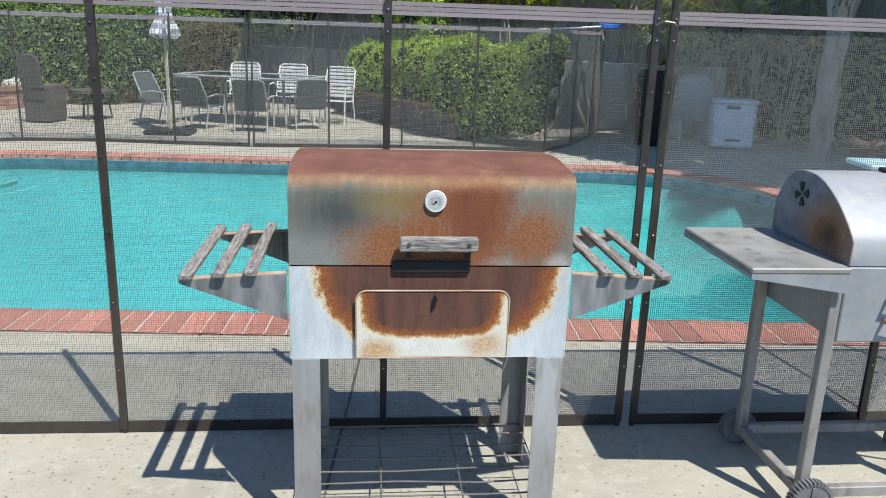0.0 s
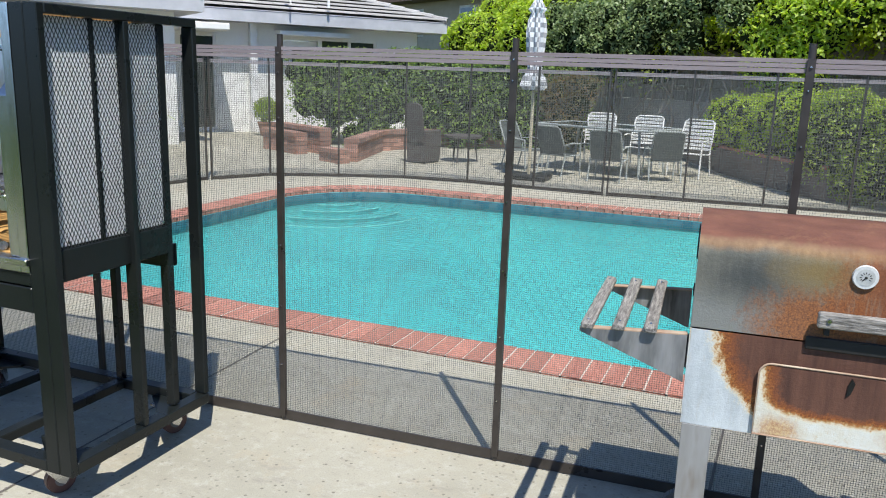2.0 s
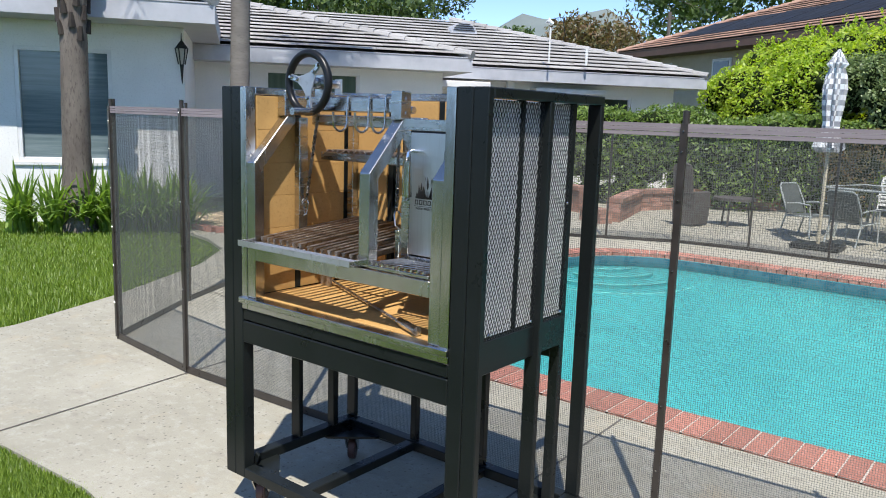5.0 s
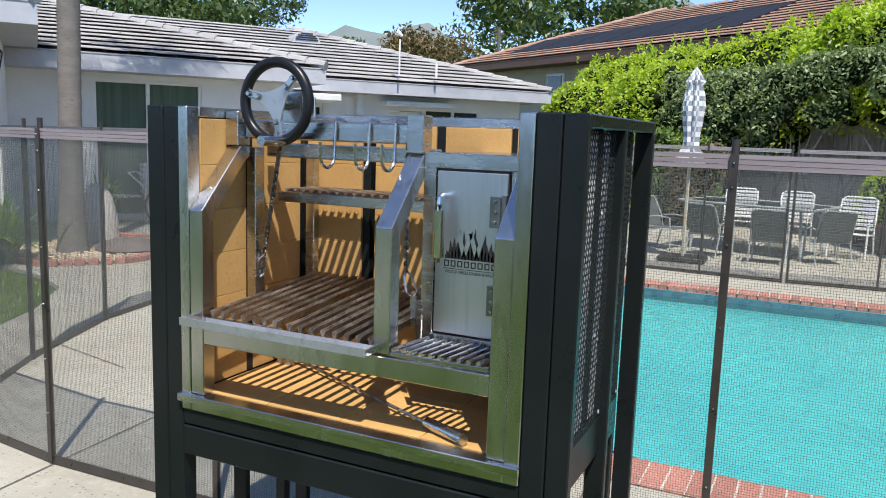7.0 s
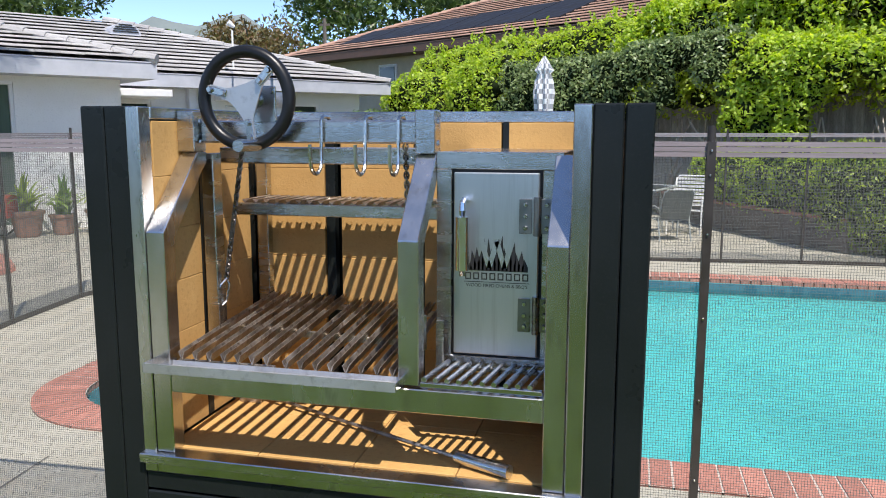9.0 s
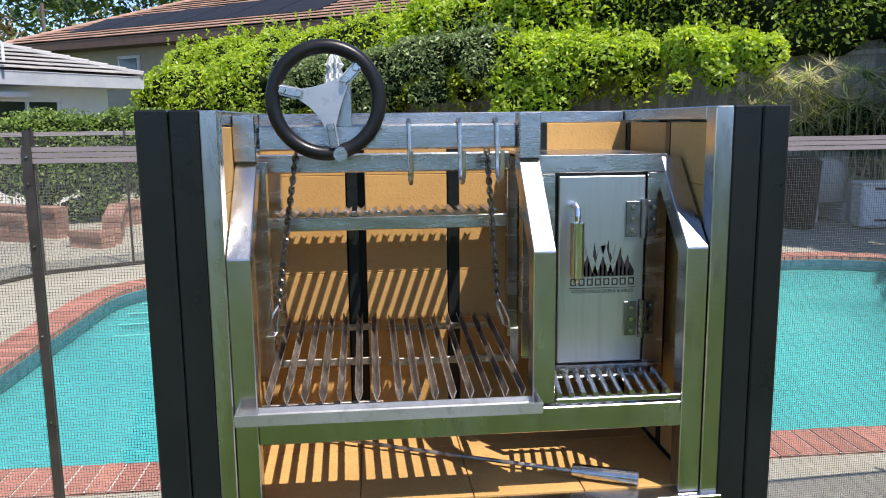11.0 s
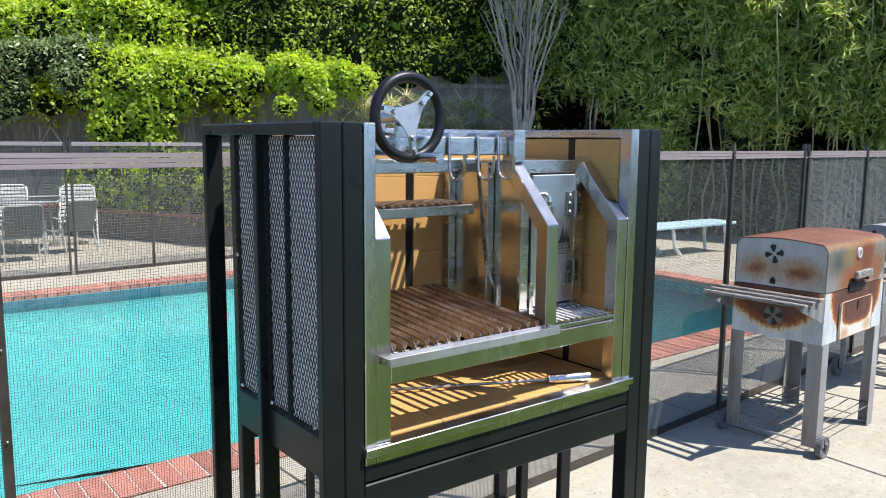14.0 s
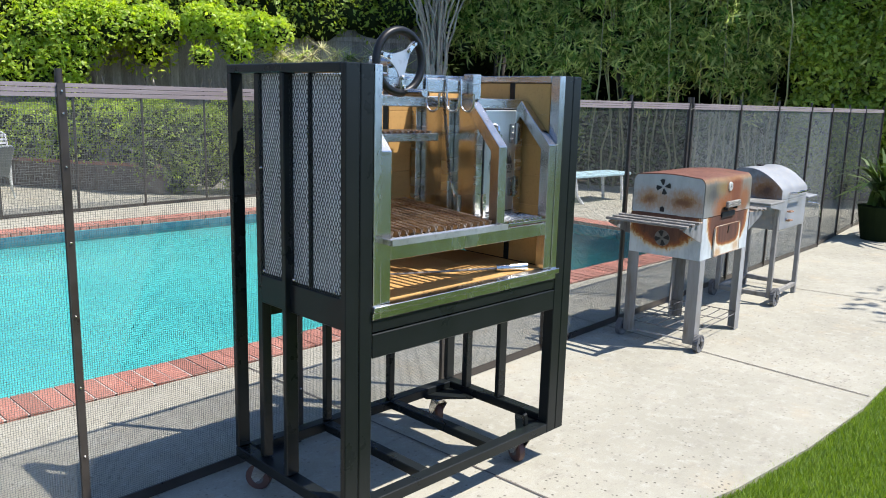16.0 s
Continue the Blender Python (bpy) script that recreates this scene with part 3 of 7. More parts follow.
for x0, x1 in ((0.140, 0.182), (0.692, 0.735)):
    bl = gbox("gantry_block", (x0, 0.138, 1.498), (x1, 0.188, 1.588), STEEL, 0.002)
    for z in (1.52, 1.565):
        part("bolt", rod(bmesh.new(), (x1, 0.163, z), (x1 + 0.004, 0.163, z), 0.006, 0.004, 6), STEEL, bl)
    gbox("guide_channel", (x0 + 0.02 if x0 < 0.5 else x0 + 0.036, 0.20 if x0 < 0.5 else 0.29, 1.04), (x0 + 0.05 if x0 < 0.5 else x0 + 0.063, 0.24 if x0 < 0.5 else 0.33, 1.493), STEEL, 0.002, label="upright guide channel")
    gbox("guide_channel", (x0 + 0.02 if x0 < 0.5 else x0 + 0.036, 0.475, 1.04), (x0 + 0.05 if x0 < 0.5 else x0 + 0.063, 0.505, 1.49), STEEL, 0.002)
gbox("gantry_bar", (0.1825, 0.165, 1.517), (0.6915, 0.203, 1.567), STEEL, 0.004, label="brushed steel hanging bar")
gbox("lintel", (0.16, 0.285, 1.466), (0.70, 0.318, 1.506), STEEL, 0.003)
gbox("cross_beam", (0.1825, 0.0, 0.985), (0.9825, 0.040, 1.0345), STEEL_MIRROR, 0.002, label="polished cross beam")

# drip tray and slats
bm = prism(bmesh.new(), [(-0.048, 1.0615), (-0.048, 1.0415), (0.012, 1.0415), (0.014, 1.0535), (0.0115, 1.0535), (0.0095, 1.044), (-0.0455, 1.044), (-0.0455, 1.0615)], 0.148, 0.700, 0)
part("drip_tray", bm, TRAY_STEEL, grill, "bright steel grease gutter")
for x in (0.1455, 0.7005):
    gbox("tray_end", (x, -0.047, 1.042), (x + 0.002, 0.012, 1.060), STEEL, 0.0005)
xs = [0.200 + 0.0332 * i for i in range(7)] + [0.442 + 0.0334 * i for i in range(8)]
for i, x in enumerate(xs):
    y1 = 0.497 if i < 7 else 0.487
    bm = prism(bmesh.new(), [(x - 0.0076, 1.0835), (x - 0.0056, 1.0835), (x, 1.068), (x + 0.0056, 1.0835), (x + 0.0076, 1.0835), (x, 1.063)], 0.016, y1, 1)
    for v in bm.verts:
        v.co.z += 0.077 * (v.co.y - 0.02) - (0.0105 if i < 7 else 0.0155)
    part("slat", bm, BROWN_STEEL, grill, "V-shaped grate slat tinged brown to stand for firebrick reflections")
for x0, x1, up in ((0.186, 0.412, 0.0), (0.428, 0.682, -0.005)):
    for y in (0.026, 0.25, 0.472):
        z = 1.0525 + 0.077 * (y - 0.02) + up
        gbox("grate_bar", (x0, y, z - 0.016), (x1, y + 0.008, z - 0.0008), BROWN_STEEL, 0.001)
for x in (0.172, 0.678):
    gbox("hanger_tab", (x + 0.006, 0.192, 1.06), (x + 0.024, 0.197, 1.14), STEEL, 0.001)

# warming rack
rack = gbox("warming_rack", (0.175, 0.318, 1.338), (0.70, 0.334, 1.368), STEEL, 0.002, label="upper warming rack with brown slats")
for i in range(17):
    x = 0.205 + 0.0285 * i
    bm = prism(bmesh.new(), [(x - 0.0082, 1.376), (x, 1.366), (x + 0.0082, 1.376), (x, 1.369)], 0.322, 0.477, 1)
    part("slat", bm, BROWN_STEEL, rack)
gbox("rack_bar", (0.175, 0.452, 1.338), (0.70, 0.474, 1.365), STEEL, 0.002, rack)

# oven box with door
gbox("oven_front", (0.7355, 0.150, 1.4665), (1.000, 0.162, 1.502), STEEL, 0.001)
gbox("oven_front", (0.7355, 0.150, 1.041), (1.000, 0.162, 1.0665), STEEL, 0.001)
gbox("oven_front", (0.7355, 0.150, 1.0675), (0.7675, 0.162, 1.4655), STEEL, 0.001)
gbox("oven_front", (0.9585, 0.150, 1.0675), (1.000, 0.162, 1.4655), STEEL, 0.001)
gbox("oven_gap", (0.768, 0.158, 1.066), (0.958, 0.164, 1.466), GAP_BLACK, 0)
gbox("oven_top", (0.736, 0.163, 1.494), (1.000, 0.513, 1.501), STEEL, 0.001)
gbox("oven_side", (0.757, 0.166, 1.041), (0.7625, 0.512, 1.492), STEEL_MIRROR, 0.001, label="steel divider sheet")
gbox("oven_side", (0.995, 0.163, 1.041), (1.000, 0.513, 1.493), STEEL, 0.001)
door = gbox("oven_door", (0.774, 0.144, 1.073), (0.952, 0.157, 1.460), DOOR_STEEL, 0.002, label="polished steel oven door with hinges")
bm = pipe(bmesh.new(), [(0.801, 0.144, 1.402), (0.801, 0.118, 1.405), (0.801, 0.104, 1.398), (0.801, 0.102, 1.385), (0.801, 0.102, 1.25)], 0.0065, 10)
hd = part("door_handle", bm, BRIGHT_STEEL, door, "bent bright steel handle with a fat sleeve", True)
bm = rod(bmesh.new(), (0.801, 0.102, 1.262), (0.801, 0.102, 1.372), 0.014, n=18)
part("sleeve", bm, BRIGHT_STEEL, hd, smooth=True)
for z in (1.372, 1.165):
    bm = box(bmesh.new(), (0.912, 0.139, z - 0.036), (0.938, 0.1435, z + 0.036), 0.001)
    box(bm, (0.956, 0.145, z - 0.036), (0.978, 0.1495, z + 0.036), 0.001)
    rod(bm, (0.949, 0.140, z - 0.04), (0.949, 0.140, z + 0.04), 0.0075, n=12)
    hi = part("hinge", bm, HINGE_STEEL, door, "steel butt hinge")
    for x in (0.925, 0.968):
        for dz in (-0.024, 0.0, 0.024):
            part("bolt", rod(bmesh.new(), (x, 0.139, z + dz), (x, 0.134, z + dz), 0.0055, 0.004, 8), STEEL_MIRROR, hi)
bm = bmesh.new()
box(bm, (0.797, 0.1425, 1.2305), (0.935, 0.1436, 1.2318))
for x in np.arange(0.799, 0.932, 0.0173):
    for z in (1.236, 1.2485):
        box(bm, (x, 0.1425, z), (x + 0.0125, 0.1436, z + 0.0025))
    for dx in (0.0, 0.010):
        box(bm, (x + dx, 0.1425, 1.2386), (x + dx + 0.0025, 0.1436, 1.2484))
tagged(part("lettering", bm, INK, door, "black printed bars of a maker's mark"), kind="stuff")
words = bpy.data.curves.new("words", "FONT")
words.body, words.size, words.extrude, words.align_x, words.space_character = "WOOD FIRED OVENS & BBQ'S", 0.0098, 0.0003, "CENTER", 0.98
words.materials.append(INK)
line = new("words", words)
line.parent, line.matrix_basis = door, pose(0.866, 0.1434, 1.2205, 90, 0, 0)

bm = bmesh.new()
rs = random.Random(4)
for i in range(15):
    u = (i - 7) / 7.6
    x, h = 0.866 + 0.064 * u, 0.078 * math.sqrt(max(0.03, 1 - u * u)) * (1.0 if i % 3 else 0.72) * rs.uniform(0.85, 1.0)
    lean = rs.uniform(-0.004, 0.005)
    prism(bm, [(x - 0.0062, 1.255), (x + 0.0062, 1.255), (x + 0.0066, 1.255 + h * 0.35), (x + 0.003 + lean * 0.5, 1.255 + h * 0.72), (x + lean, 1.255 + h), (x - 0.0035, 1.255 + h * 0.6), (x - 0.0066, 1.255 + h * 0.3)], 0.1427, 0.1436, 1)
tagged(part("emblem", bm, INK, door, "black flame-shaped emblem"), kind="stuff")
bm = bmesh.new()
for xa, za, xb, zb in ((0.832, 1.325, 0.850, 1.262), (0.850, 1.262, 0.866, 1.318), (0.866, 1.318, 0.882, 1.262), (0.882, 1.262, 0.900, 1.325)):
    prism(bm, [(xa - 0.0055, za), (xa + 0.0055, za), (xb + 0.0055, zb), (xb - 0.0055, zb)], 0.1421, 0.1426, 1)
part("emblem_zigzag", bm, DOOR_STEEL, door, "bare steel zigzag across the emblem")

# small side grate
gr = gbox("ember_grate", (0.738, -0.002, 1.0405), (0.980, 0.012, 1.050), STEEL, 0.001, label="small grate of bright round bars")
gbox("grate_bar", (0.738, 0.125, 1.0405), (0.980, 0.135, 1.050), STEEL, 0.001, gr)
for i in range(10):
    x = 0.757 + 0.0235 * i
    part("bar", rod(bmesh.new(), (x - 0.012, 0.002, 1.055), (x + 0.008, 0.138, 1.055), 0.0055, n=8), STEEL_MIRROR, gr, smooth=True)
part("ash_slide", box(bmesh.new(), (0.742, 0.115, 1.05), (0.758, 0.122, 1.15), 0.001), STEEL, gr)

# steering-wheel hoist
bm = bmesh.new()
ring = []
for i in range(56):
    a = 2 * math.pi * i / 56
    ring.append([bm.verts.new((0.319 + (0.0995 + 0.0138 * math.cos(t)) * math.cos(a), 0.125 + 0.0138 * math.sin(t), 1.6125 + (0.0995 + 0.0138 * math.cos(t)) * math.sin(a))) for t in [2 * math.pi * j / 16 for j in range(16)]])
for i in range(56):
    for j in range(16):
        bm.faces.new((ring[i][j], ring[i][(j + 1) % 16], ring[(i + 1) % 56][(j + 1) % 16], ring[(i + 1) % 56][j]))
bmesh.ops.recalc_face_normals(bm, faces=bm.faces[:])
wheel = part("hoist_wheel", bm, RUBBER, grill,
             "black rubber steering wheel that raises the grate", True)
bm = bmesh.new()
c = (0.319, 1.6125)
hub = []
for a in (46, 166, 278):
    for da, r in ((-34, 0.034), (-12, 0.050), (-6.5, 0.090), (6.5, 0.090), (12, 0.050), (34, 0.034)):
        hub.append((c[0] + r * math.cos(radians(a + da)), c[1] + r * math.sin(radians(a + da))))
prism(bm, hub, 0.119, 0.123, 1)
part("spoke_plate", bm, TRAY_STEEL, wheel, "three-armed steel spoke plate")
for a in (46, 166, 278):
    bm = box(bmesh.new(), (0.044, 0.1155, -0.0075), (0.090, 0.1187, 0.0075), 0.001, Matrix.Translation((c[0], 0, c[1])) @ Matrix.Rotation(-radians(a), 4, "Y"))
    part("spoke_strap", bm, STEEL_MIRROR, wheel, "bright strap bolted on the spoke")
    for r in (0.052, 0.082):
        x, z = c[0] + r * math.cos(radians(a)), c[1] + r * math.sin(radians(a))
        part("bolt", rod(bmesh.new(), (x, 0.1155, z), (x, 0.108, z), 0.007, 0.0055, 8), STEEL_MIRROR, wheel)
bm = rod(bmesh.new(), (0.345, 0.115, 1.514), (0.345, 0.030, 1.514), 0.0125, n=16)
part("crank_knob", bm, STEEL, wheel, "steel crank knob", True)
bm = rod(bmesh.new(), (0.319, 0.123, 1.6125), (0.319, 0.26, 1.6125), 0.014, n=14)
part("axle", bm, STEEL, wheel)
bp_ = gbox("bearing_plate", (0.306, 0.166, 1.562), (0.366, 0.174, 1.642), STEEL_MIRROR, 0.002, label="polished bearing plate behind the wheel")
part("bearing", rod(bmesh.new(), (0.319, 0.150, 1.6125), (0.319, 0.1655, 1.6125), 0.017, 0.02, 18), STEEL, bp_, smooth=True)
part("bolt", rod(bmesh.new(), (0.357, 0.160, 1.630), (0.357, 0.1655, 1.630), 0.006, n=8), STEEL_MIRROR, bp_)
gbox("bearing_plate", (0.306, 0.26, 1.535), (0.342, 0.268, 1.632), STEEL, 0.002)
gbox("bearing_plate", (0.285, 0.204, 1.568), (0.36, 0.275, 1.576), STEEL, 0.002)
bm = rod(bmesh.new(), (0.19, 0.255, 1.53), (0.69, 0.255, 1.53), 0.012, n=12)
part("hoist_shaft", bm, STEEL, grill, smooth=True)
for x in (0.476, 0.576, 0.650):
    path = [(x, 0.206, 1.545), (x, 0.206, 1.568), (x, 0.198, 1.574), (x, 0.168, 1.574), (x, 0.160, 1.567), (x, 0.157, 1.50)]
    path += [(x, 0.126 + 0.031 * math.cos(radians(a)), 1.484 - 0.031 * math.sin(radians(a))) for a in range(6, 181, 17)] + [(x, 0.0945, 1.500), (x, 0.0935, 1.516)]
    part("meat_hook", pipe(bmesh.new(), path, 0.0041, 8), STEEL_MIRROR, grill, "bent steel meat hook", True)


CHAIN = surface("tarnished_chain", (0.17, 0.15, 0.125), (0.38, 0.35, 0.31), 30, rough=0.3, metal=1.0, bump=0.05)


def chain(p, q, n=34):
    bm = bmesh.new()
    p, q = Vector(p), Vector(q)
    d = (q - p) / n
    rot = d.to_track_quat("Z", "Y").to_matrix().to_4x4()
    for i in range(n):
        m = Matrix.Translation(p + d * (i + 0.5)) @ rot @ Matrix.Rotation(math.pi / 2 * (i % 2) + 0.4, 4, "Z")
        b = pipe(bmesh.new(), [(0.0052 * math.cos(a), 0, 0.0088 * math.sin(a)) for a in np.linspace(0, 2 * math.pi, 9)[:-1]], 0.0026, 5, True)
        b.transform(m)
        join(bm, b)
    return bm


for p, q, end in (((0.250, 0.235, 1.515), (0.200, 0.225, 1.195), (0.184, 0.215, 1.125)), ((0.642, 0.24, 1.515), (0.660, 0.212, 1.20), (0.684, 0.208, 1.135))):
    ch = part("chain", chain(p, q, 30), CHAIN, grill, "steel lifting chain")
    s = Vector((0.006, 0.009, 0))
    a, b = Vector(q), Vector(end)
    part("snap_hook", pipe(bmesh.new(), [a, a.lerp(b, 0.2) + s, a.lerp(b, 0.8) + s * 1.4, b, a.lerp(b, 0.8) - s * 1.4, a.lerp(b, 0.2) - s], 0.0032, 6, True), STEEL_MIRROR, ch, "steel snap hook")

# poker lying on the hearth
poker = thing("fire_poker", (-3.082, 1.924, 0.848), "long steel ash rake with bright handle lying on the hearth", "tool")
part("rod", pipe(bmesh.new(), [(0.20, 0.36, 0.018), (0.45, 0.25, 0.012), (0.80, 0.085, 0.014)], 0.0045, 8), BROWN_STEEL, poker, smooth=True)
part("handle", rod(bmesh.new(), (0.795, 0.087, 0.015), (0.915, 0.033, 0.017), 0.0145, n=18), STEEL_MIRROR, poker, "bright steel tube handle", True)
part("blade", box(bmesh.new(), (0.165, 0.33, 0.0), (0.225, 0.336, 0.05), 0.001, None), BROWN_STEEL, poker)

# firebricks
def brick_mesh(size):
    bm = box(bmesh.new(), (0, 0, 0), size, 0.0012)
    me = bpy.data.meshes.new("brick")
    bm.to_mesh(me)
    bm.free()
    me.materials.append(FIREBRICK)
    return me


def lay(me, at):
    ob = new("firebrick", me)
    ob.parent, ob.location = grill, at


ROW = 0.1194
side_mesh = {w: brick_mesh((0.03, w, ROW - 0.0006)) for w in (0.178, 0.226, 0.04)}
back_mesh = brick_mesh((0.1985, 0.03, ROW - 0.0006))
floor_mesh = brick_mesh((0.2185, 0.243, 0.03))
for j in range(6):
    z = 0.849 + ROW * j
    for x in (0.108, 1.032):
        lay(side_mesh[0.178], (x, 0.046, z))
        lay(side_mesh[0.226], (x, 0.252, z))
    for x in (0.14, 0.386, 0.615, 0.833):
        lay(back_mesh, (x, 0.512, z))
for i in range(4):
    for y in (0.012, 0.2575):
        lay(floor_mesh, (0.144 + 0.2205 * i, y + 0.02, 0.818))
for x in (0.110, 1.031):
    for y in (0.2255, 0.4785):
        gbox("wall_strap", (x, y, 0.85), (x + 0.029, y + 0.025, 1.565), BLACK_PAINT, 0.001)
for x in (0.342, 0.5875, 0.817):
    gbox("wall_strap", (x, 0.515, 0.85), (x + 0.026, 0.54, 1.565), BLACK_PAINT, 0.001)


# ---- planting ----
STUCCO = surface("white_stucco", (0.70, 0.70, 0.68), (0.80, 0.80, 0.78), 1.2, (0.64, 0.64, 0.62), 40, 0.9, bump=0.35, bump_scale=50)
TRIM_WHITE = surface("white_trim", (0.66, 0.66, 0.65), (0.78, 0.78, 0.77), 4, rough=0.5, bump=0.05)
FASCIA = surface("grey_fascia", (0.36, 0.37, 0.40), (0.46, 0.47, 0.50), 3, rough=0.6, bump=0.1)
WINDOW_GLASS = surface("window_glass", (0.02, 0.03, 0.03), (0.04, 0.055, 0.05), 1.5, rough=0.06, bump=0, spec=0.8, rough_vary=0.02)
CURTAIN = surface("green_curtain", (0.05, 0.085, 0.06), (0.11, 0.16, 0.12), 14, rough=0.9, stretch=(1, 1, 0.02), bump=0)
BLIND = surface("blind_behind_glass", (0.10, 0.145, 0.155), (0.19, 0.24, 0.25), 9, rough=0.12, bump=0, stretch=(0.15, 0.15, 3), rough_vary=0.03)
ROOF_TILE = surface("grey_roof_tile", (0.28, 0.27, 0.262), (0.42, 0.41, 0.40), 1.2, (0.22, 0.21, 0.205), 30, 0.85, bump=0.4, bump_scale=40, island=0.10)
TERRACOTTA = surface("terracotta_tile", (0.30, 0.175, 0.125), (0.45, 0.285, 0.21), 2.0, (0.37, 0.245, 0.19), 20, 0.85, bump=0.3, island=0.2)
SOLAR = surface("solar_panel", (0.010, 0.011, 0.014), (0.016, 0.017, 0.021), 3, rough=0.6, bump=0, spec=0.3)
TAN_WALL = surface("tan_stucco", (0.42, 0.35, 0.26), (0.52, 0.44, 0.34), 2, rough=0.9, bump=0.2)
BARK = surface("bark", (0.085, 0.068, 0.055), (0.19, 0.165, 0.14), 3, (0.05, 0.04, 0.034), 25, 0.95, bump=0.8, bump_scale=25, stretch=(2, 2, 0.5))
PALE_BARK = surface("pale_bark", (0.27, 0.22, 0.17), (0.45, 0.385, 0.32), 4, (0.16, 0.14, 0.12), 30, 0.9, bump=0.7, bump_scale=30, stretch=(2, 2, 0.5))
RINGED_BARK = surface("ringed_bark", (0.14, 0.125, 0.11), (0.20, 0.18, 0.16), 5, (0.115, 0.10, 0.088), 24, 0.92, bump=0.6, bump_scale=22, stretch=(0.6, 0.6, 2.2))
# Bark darkened to paint the deep shade on the bare trunk.
SHADE_BARK = surface("shade_bark", (0.04, 0.036, 0.033), (0.10, 0.092, 0.085), 4, (0.03, 0.026, 0.024), 30, 0.95, bump=0.7, bump_scale=30, stretch=(2, 2, 0.4))
OLD_BOOT = surface("old_leaf_base", (0.018, 0.014, 0.012), (0.05, 0.04, 0.033), 6, rough=0.95, bump=0.6, bump_scale=40)
CULM = surface("bamboo_culm", (0.15, 0.16, 0.06), (0.30, 0.29, 0.14), 3, rough=0.5, bump=0.1)
OLD_FENCE = surface("old_fence_wood", (0.22, 0.20, 0.18), (0.42, 0.39, 0.365), 5, (0.06, 0.05, 0.045), 35, 0.92, bump=0.6, bump_scale=40, stretch=(5, 5, 0.4), vary=0.25)
PALE_BLOCK = surface("pale_block", (0.42, 0.39, 0.35), (0.52, 0.49, 0.44), 3, rough=0.9, bump=0.3)
LEAF_DEEP = leafy("leaf_deep", (0.09, 0.14, 0.045), (0.34, 0.42, 0.18), 0.30)
LEAF_BRIGHT = leafy("leaf_bright", (0.24, 0.35, 0.038), (0.62, 0.72, 0.14), 0.55)
LEAF_MID = leafy("leaf_mid", (0.15, 0.23, 0.03), (0.42, 0.51, 0.09), 0.42)
LEAF_BAMBOO = leafy("leaf_bamboo", (0.11, 0.215, 0.04), (0.90, 0.88, 0.38), 0.64, 0.8, 1.4)
# Dark leaf of the far trees; on near plants it paints deep shade.
LEAF_FAR_SHADE = leafy("leaf_far_shade", (0.03, 0.06, 0.015), (0.13, 0.19, 0.05), 0.25)
LEAF_OLIVE = leafy("leaf_olive", (0.07, 0.13, 0.025), (0.26, 0.36, 0.08), 0.3)
LEAF_DRY = leafy("leaf_dry", (0.42, 0.40, 0.22), (0.80, 0.76, 0.55), 0.4)
LEAF_RUST = leafy("leaf_rust", (0.16, 0.09, 0.04), (0.14, 0.15, 0.05), 0.3)
LEAF_STRAP = leafy("leaf_strap", (0.09, 0.17, 0.03), (0.32, 0.46, 0.10), 0.38)
BLADE = leafy("grass_blade", (0.105, 0.185, 0.026), (0.30, 0.40, 0.068), 0.4, 1.5)
# Near-black that paints the shade deep inside hedges; the dark pot shares it.
SHADE_CORE = surface("shade_black", (0.010, 0.016, 0.006), (0.02, 0.03, 0.011), 2, rough=1.0, bump=0.3, bump_scale=10, spec=0.05)


def unit(a):
    return a / np.maximum(np.linalg.norm(a, axis=1, keepdims=True), 1e-9)


def leaves(points, out, size, rng, slim=0.42, droop=0.0, spread=0.9):
    """Small folded leaves at points; out: the way each one faces."""
    n = len(points)
    face = unit(out + spread * rng.normal(size=(n, 3)))
    tip = rng.normal(size=(n, 3)) + np.array([0, 0, 0.35 - droop])
    tip = unit(tip - face * np.sum(tip * face, axis=1, keepdims=True))
    side = np.cross(face, tip)
    s = size * rng.uniform(0.65, 1.3, (n, 1))
    v = np.stack([points - tip * s * 0.5, points + side * s * slim * 0.5 + face * s * 0.08, points + tip * s * 0.5, points - side * s * slim * 0.5 + face * s * 0.08], axis=1)
    return v.reshape(-1, 3), np.arange(4 * n).reshape(-1, 4)


def lumps(p, k, seed):
    """A smooth lumpy field over points."""
    rng = np.random.default_rng(seed)
    out = np.zeros(len(p))
    for i in range(7):
        d = rng.normal(size=3)
        out += np.sin(p @ d * k * (1 + 0.35 * i) + rng.uniform(0, 6.3)) / (1 + 0.5 * i)
    return out / 3.2


ICO_V = unit(np.array([(-1, 1.618, 0), (1, 1.618, 0), (-1, -1.618, 0), (1, -1.618, 0), (0, -1, 1.618), (0, 1, 1.618), (0, -1, -1.618), (0, 1, -1.618), (1.618, 0, -1), (1.618, 0, 1), (-1.618, 0, -1), (-1.618, 0, 1)]))
ICO_F = np.array([(0, 11, 5), (0, 5, 1), (0, 1, 7), (0, 7, 10), (0, 10, 11), (1, 5, 9), (5, 11, 4), (11, 10, 2), (10, 7, 6), (7, 1, 8),
                  (3, 9, 4), (3, 4, 2), (3, 2, 6), (3, 6, 8), (3, 8, 9), (4, 9, 5), (2, 4, 11), (6, 2, 10), (8, 6, 7), (9, 8, 1)])


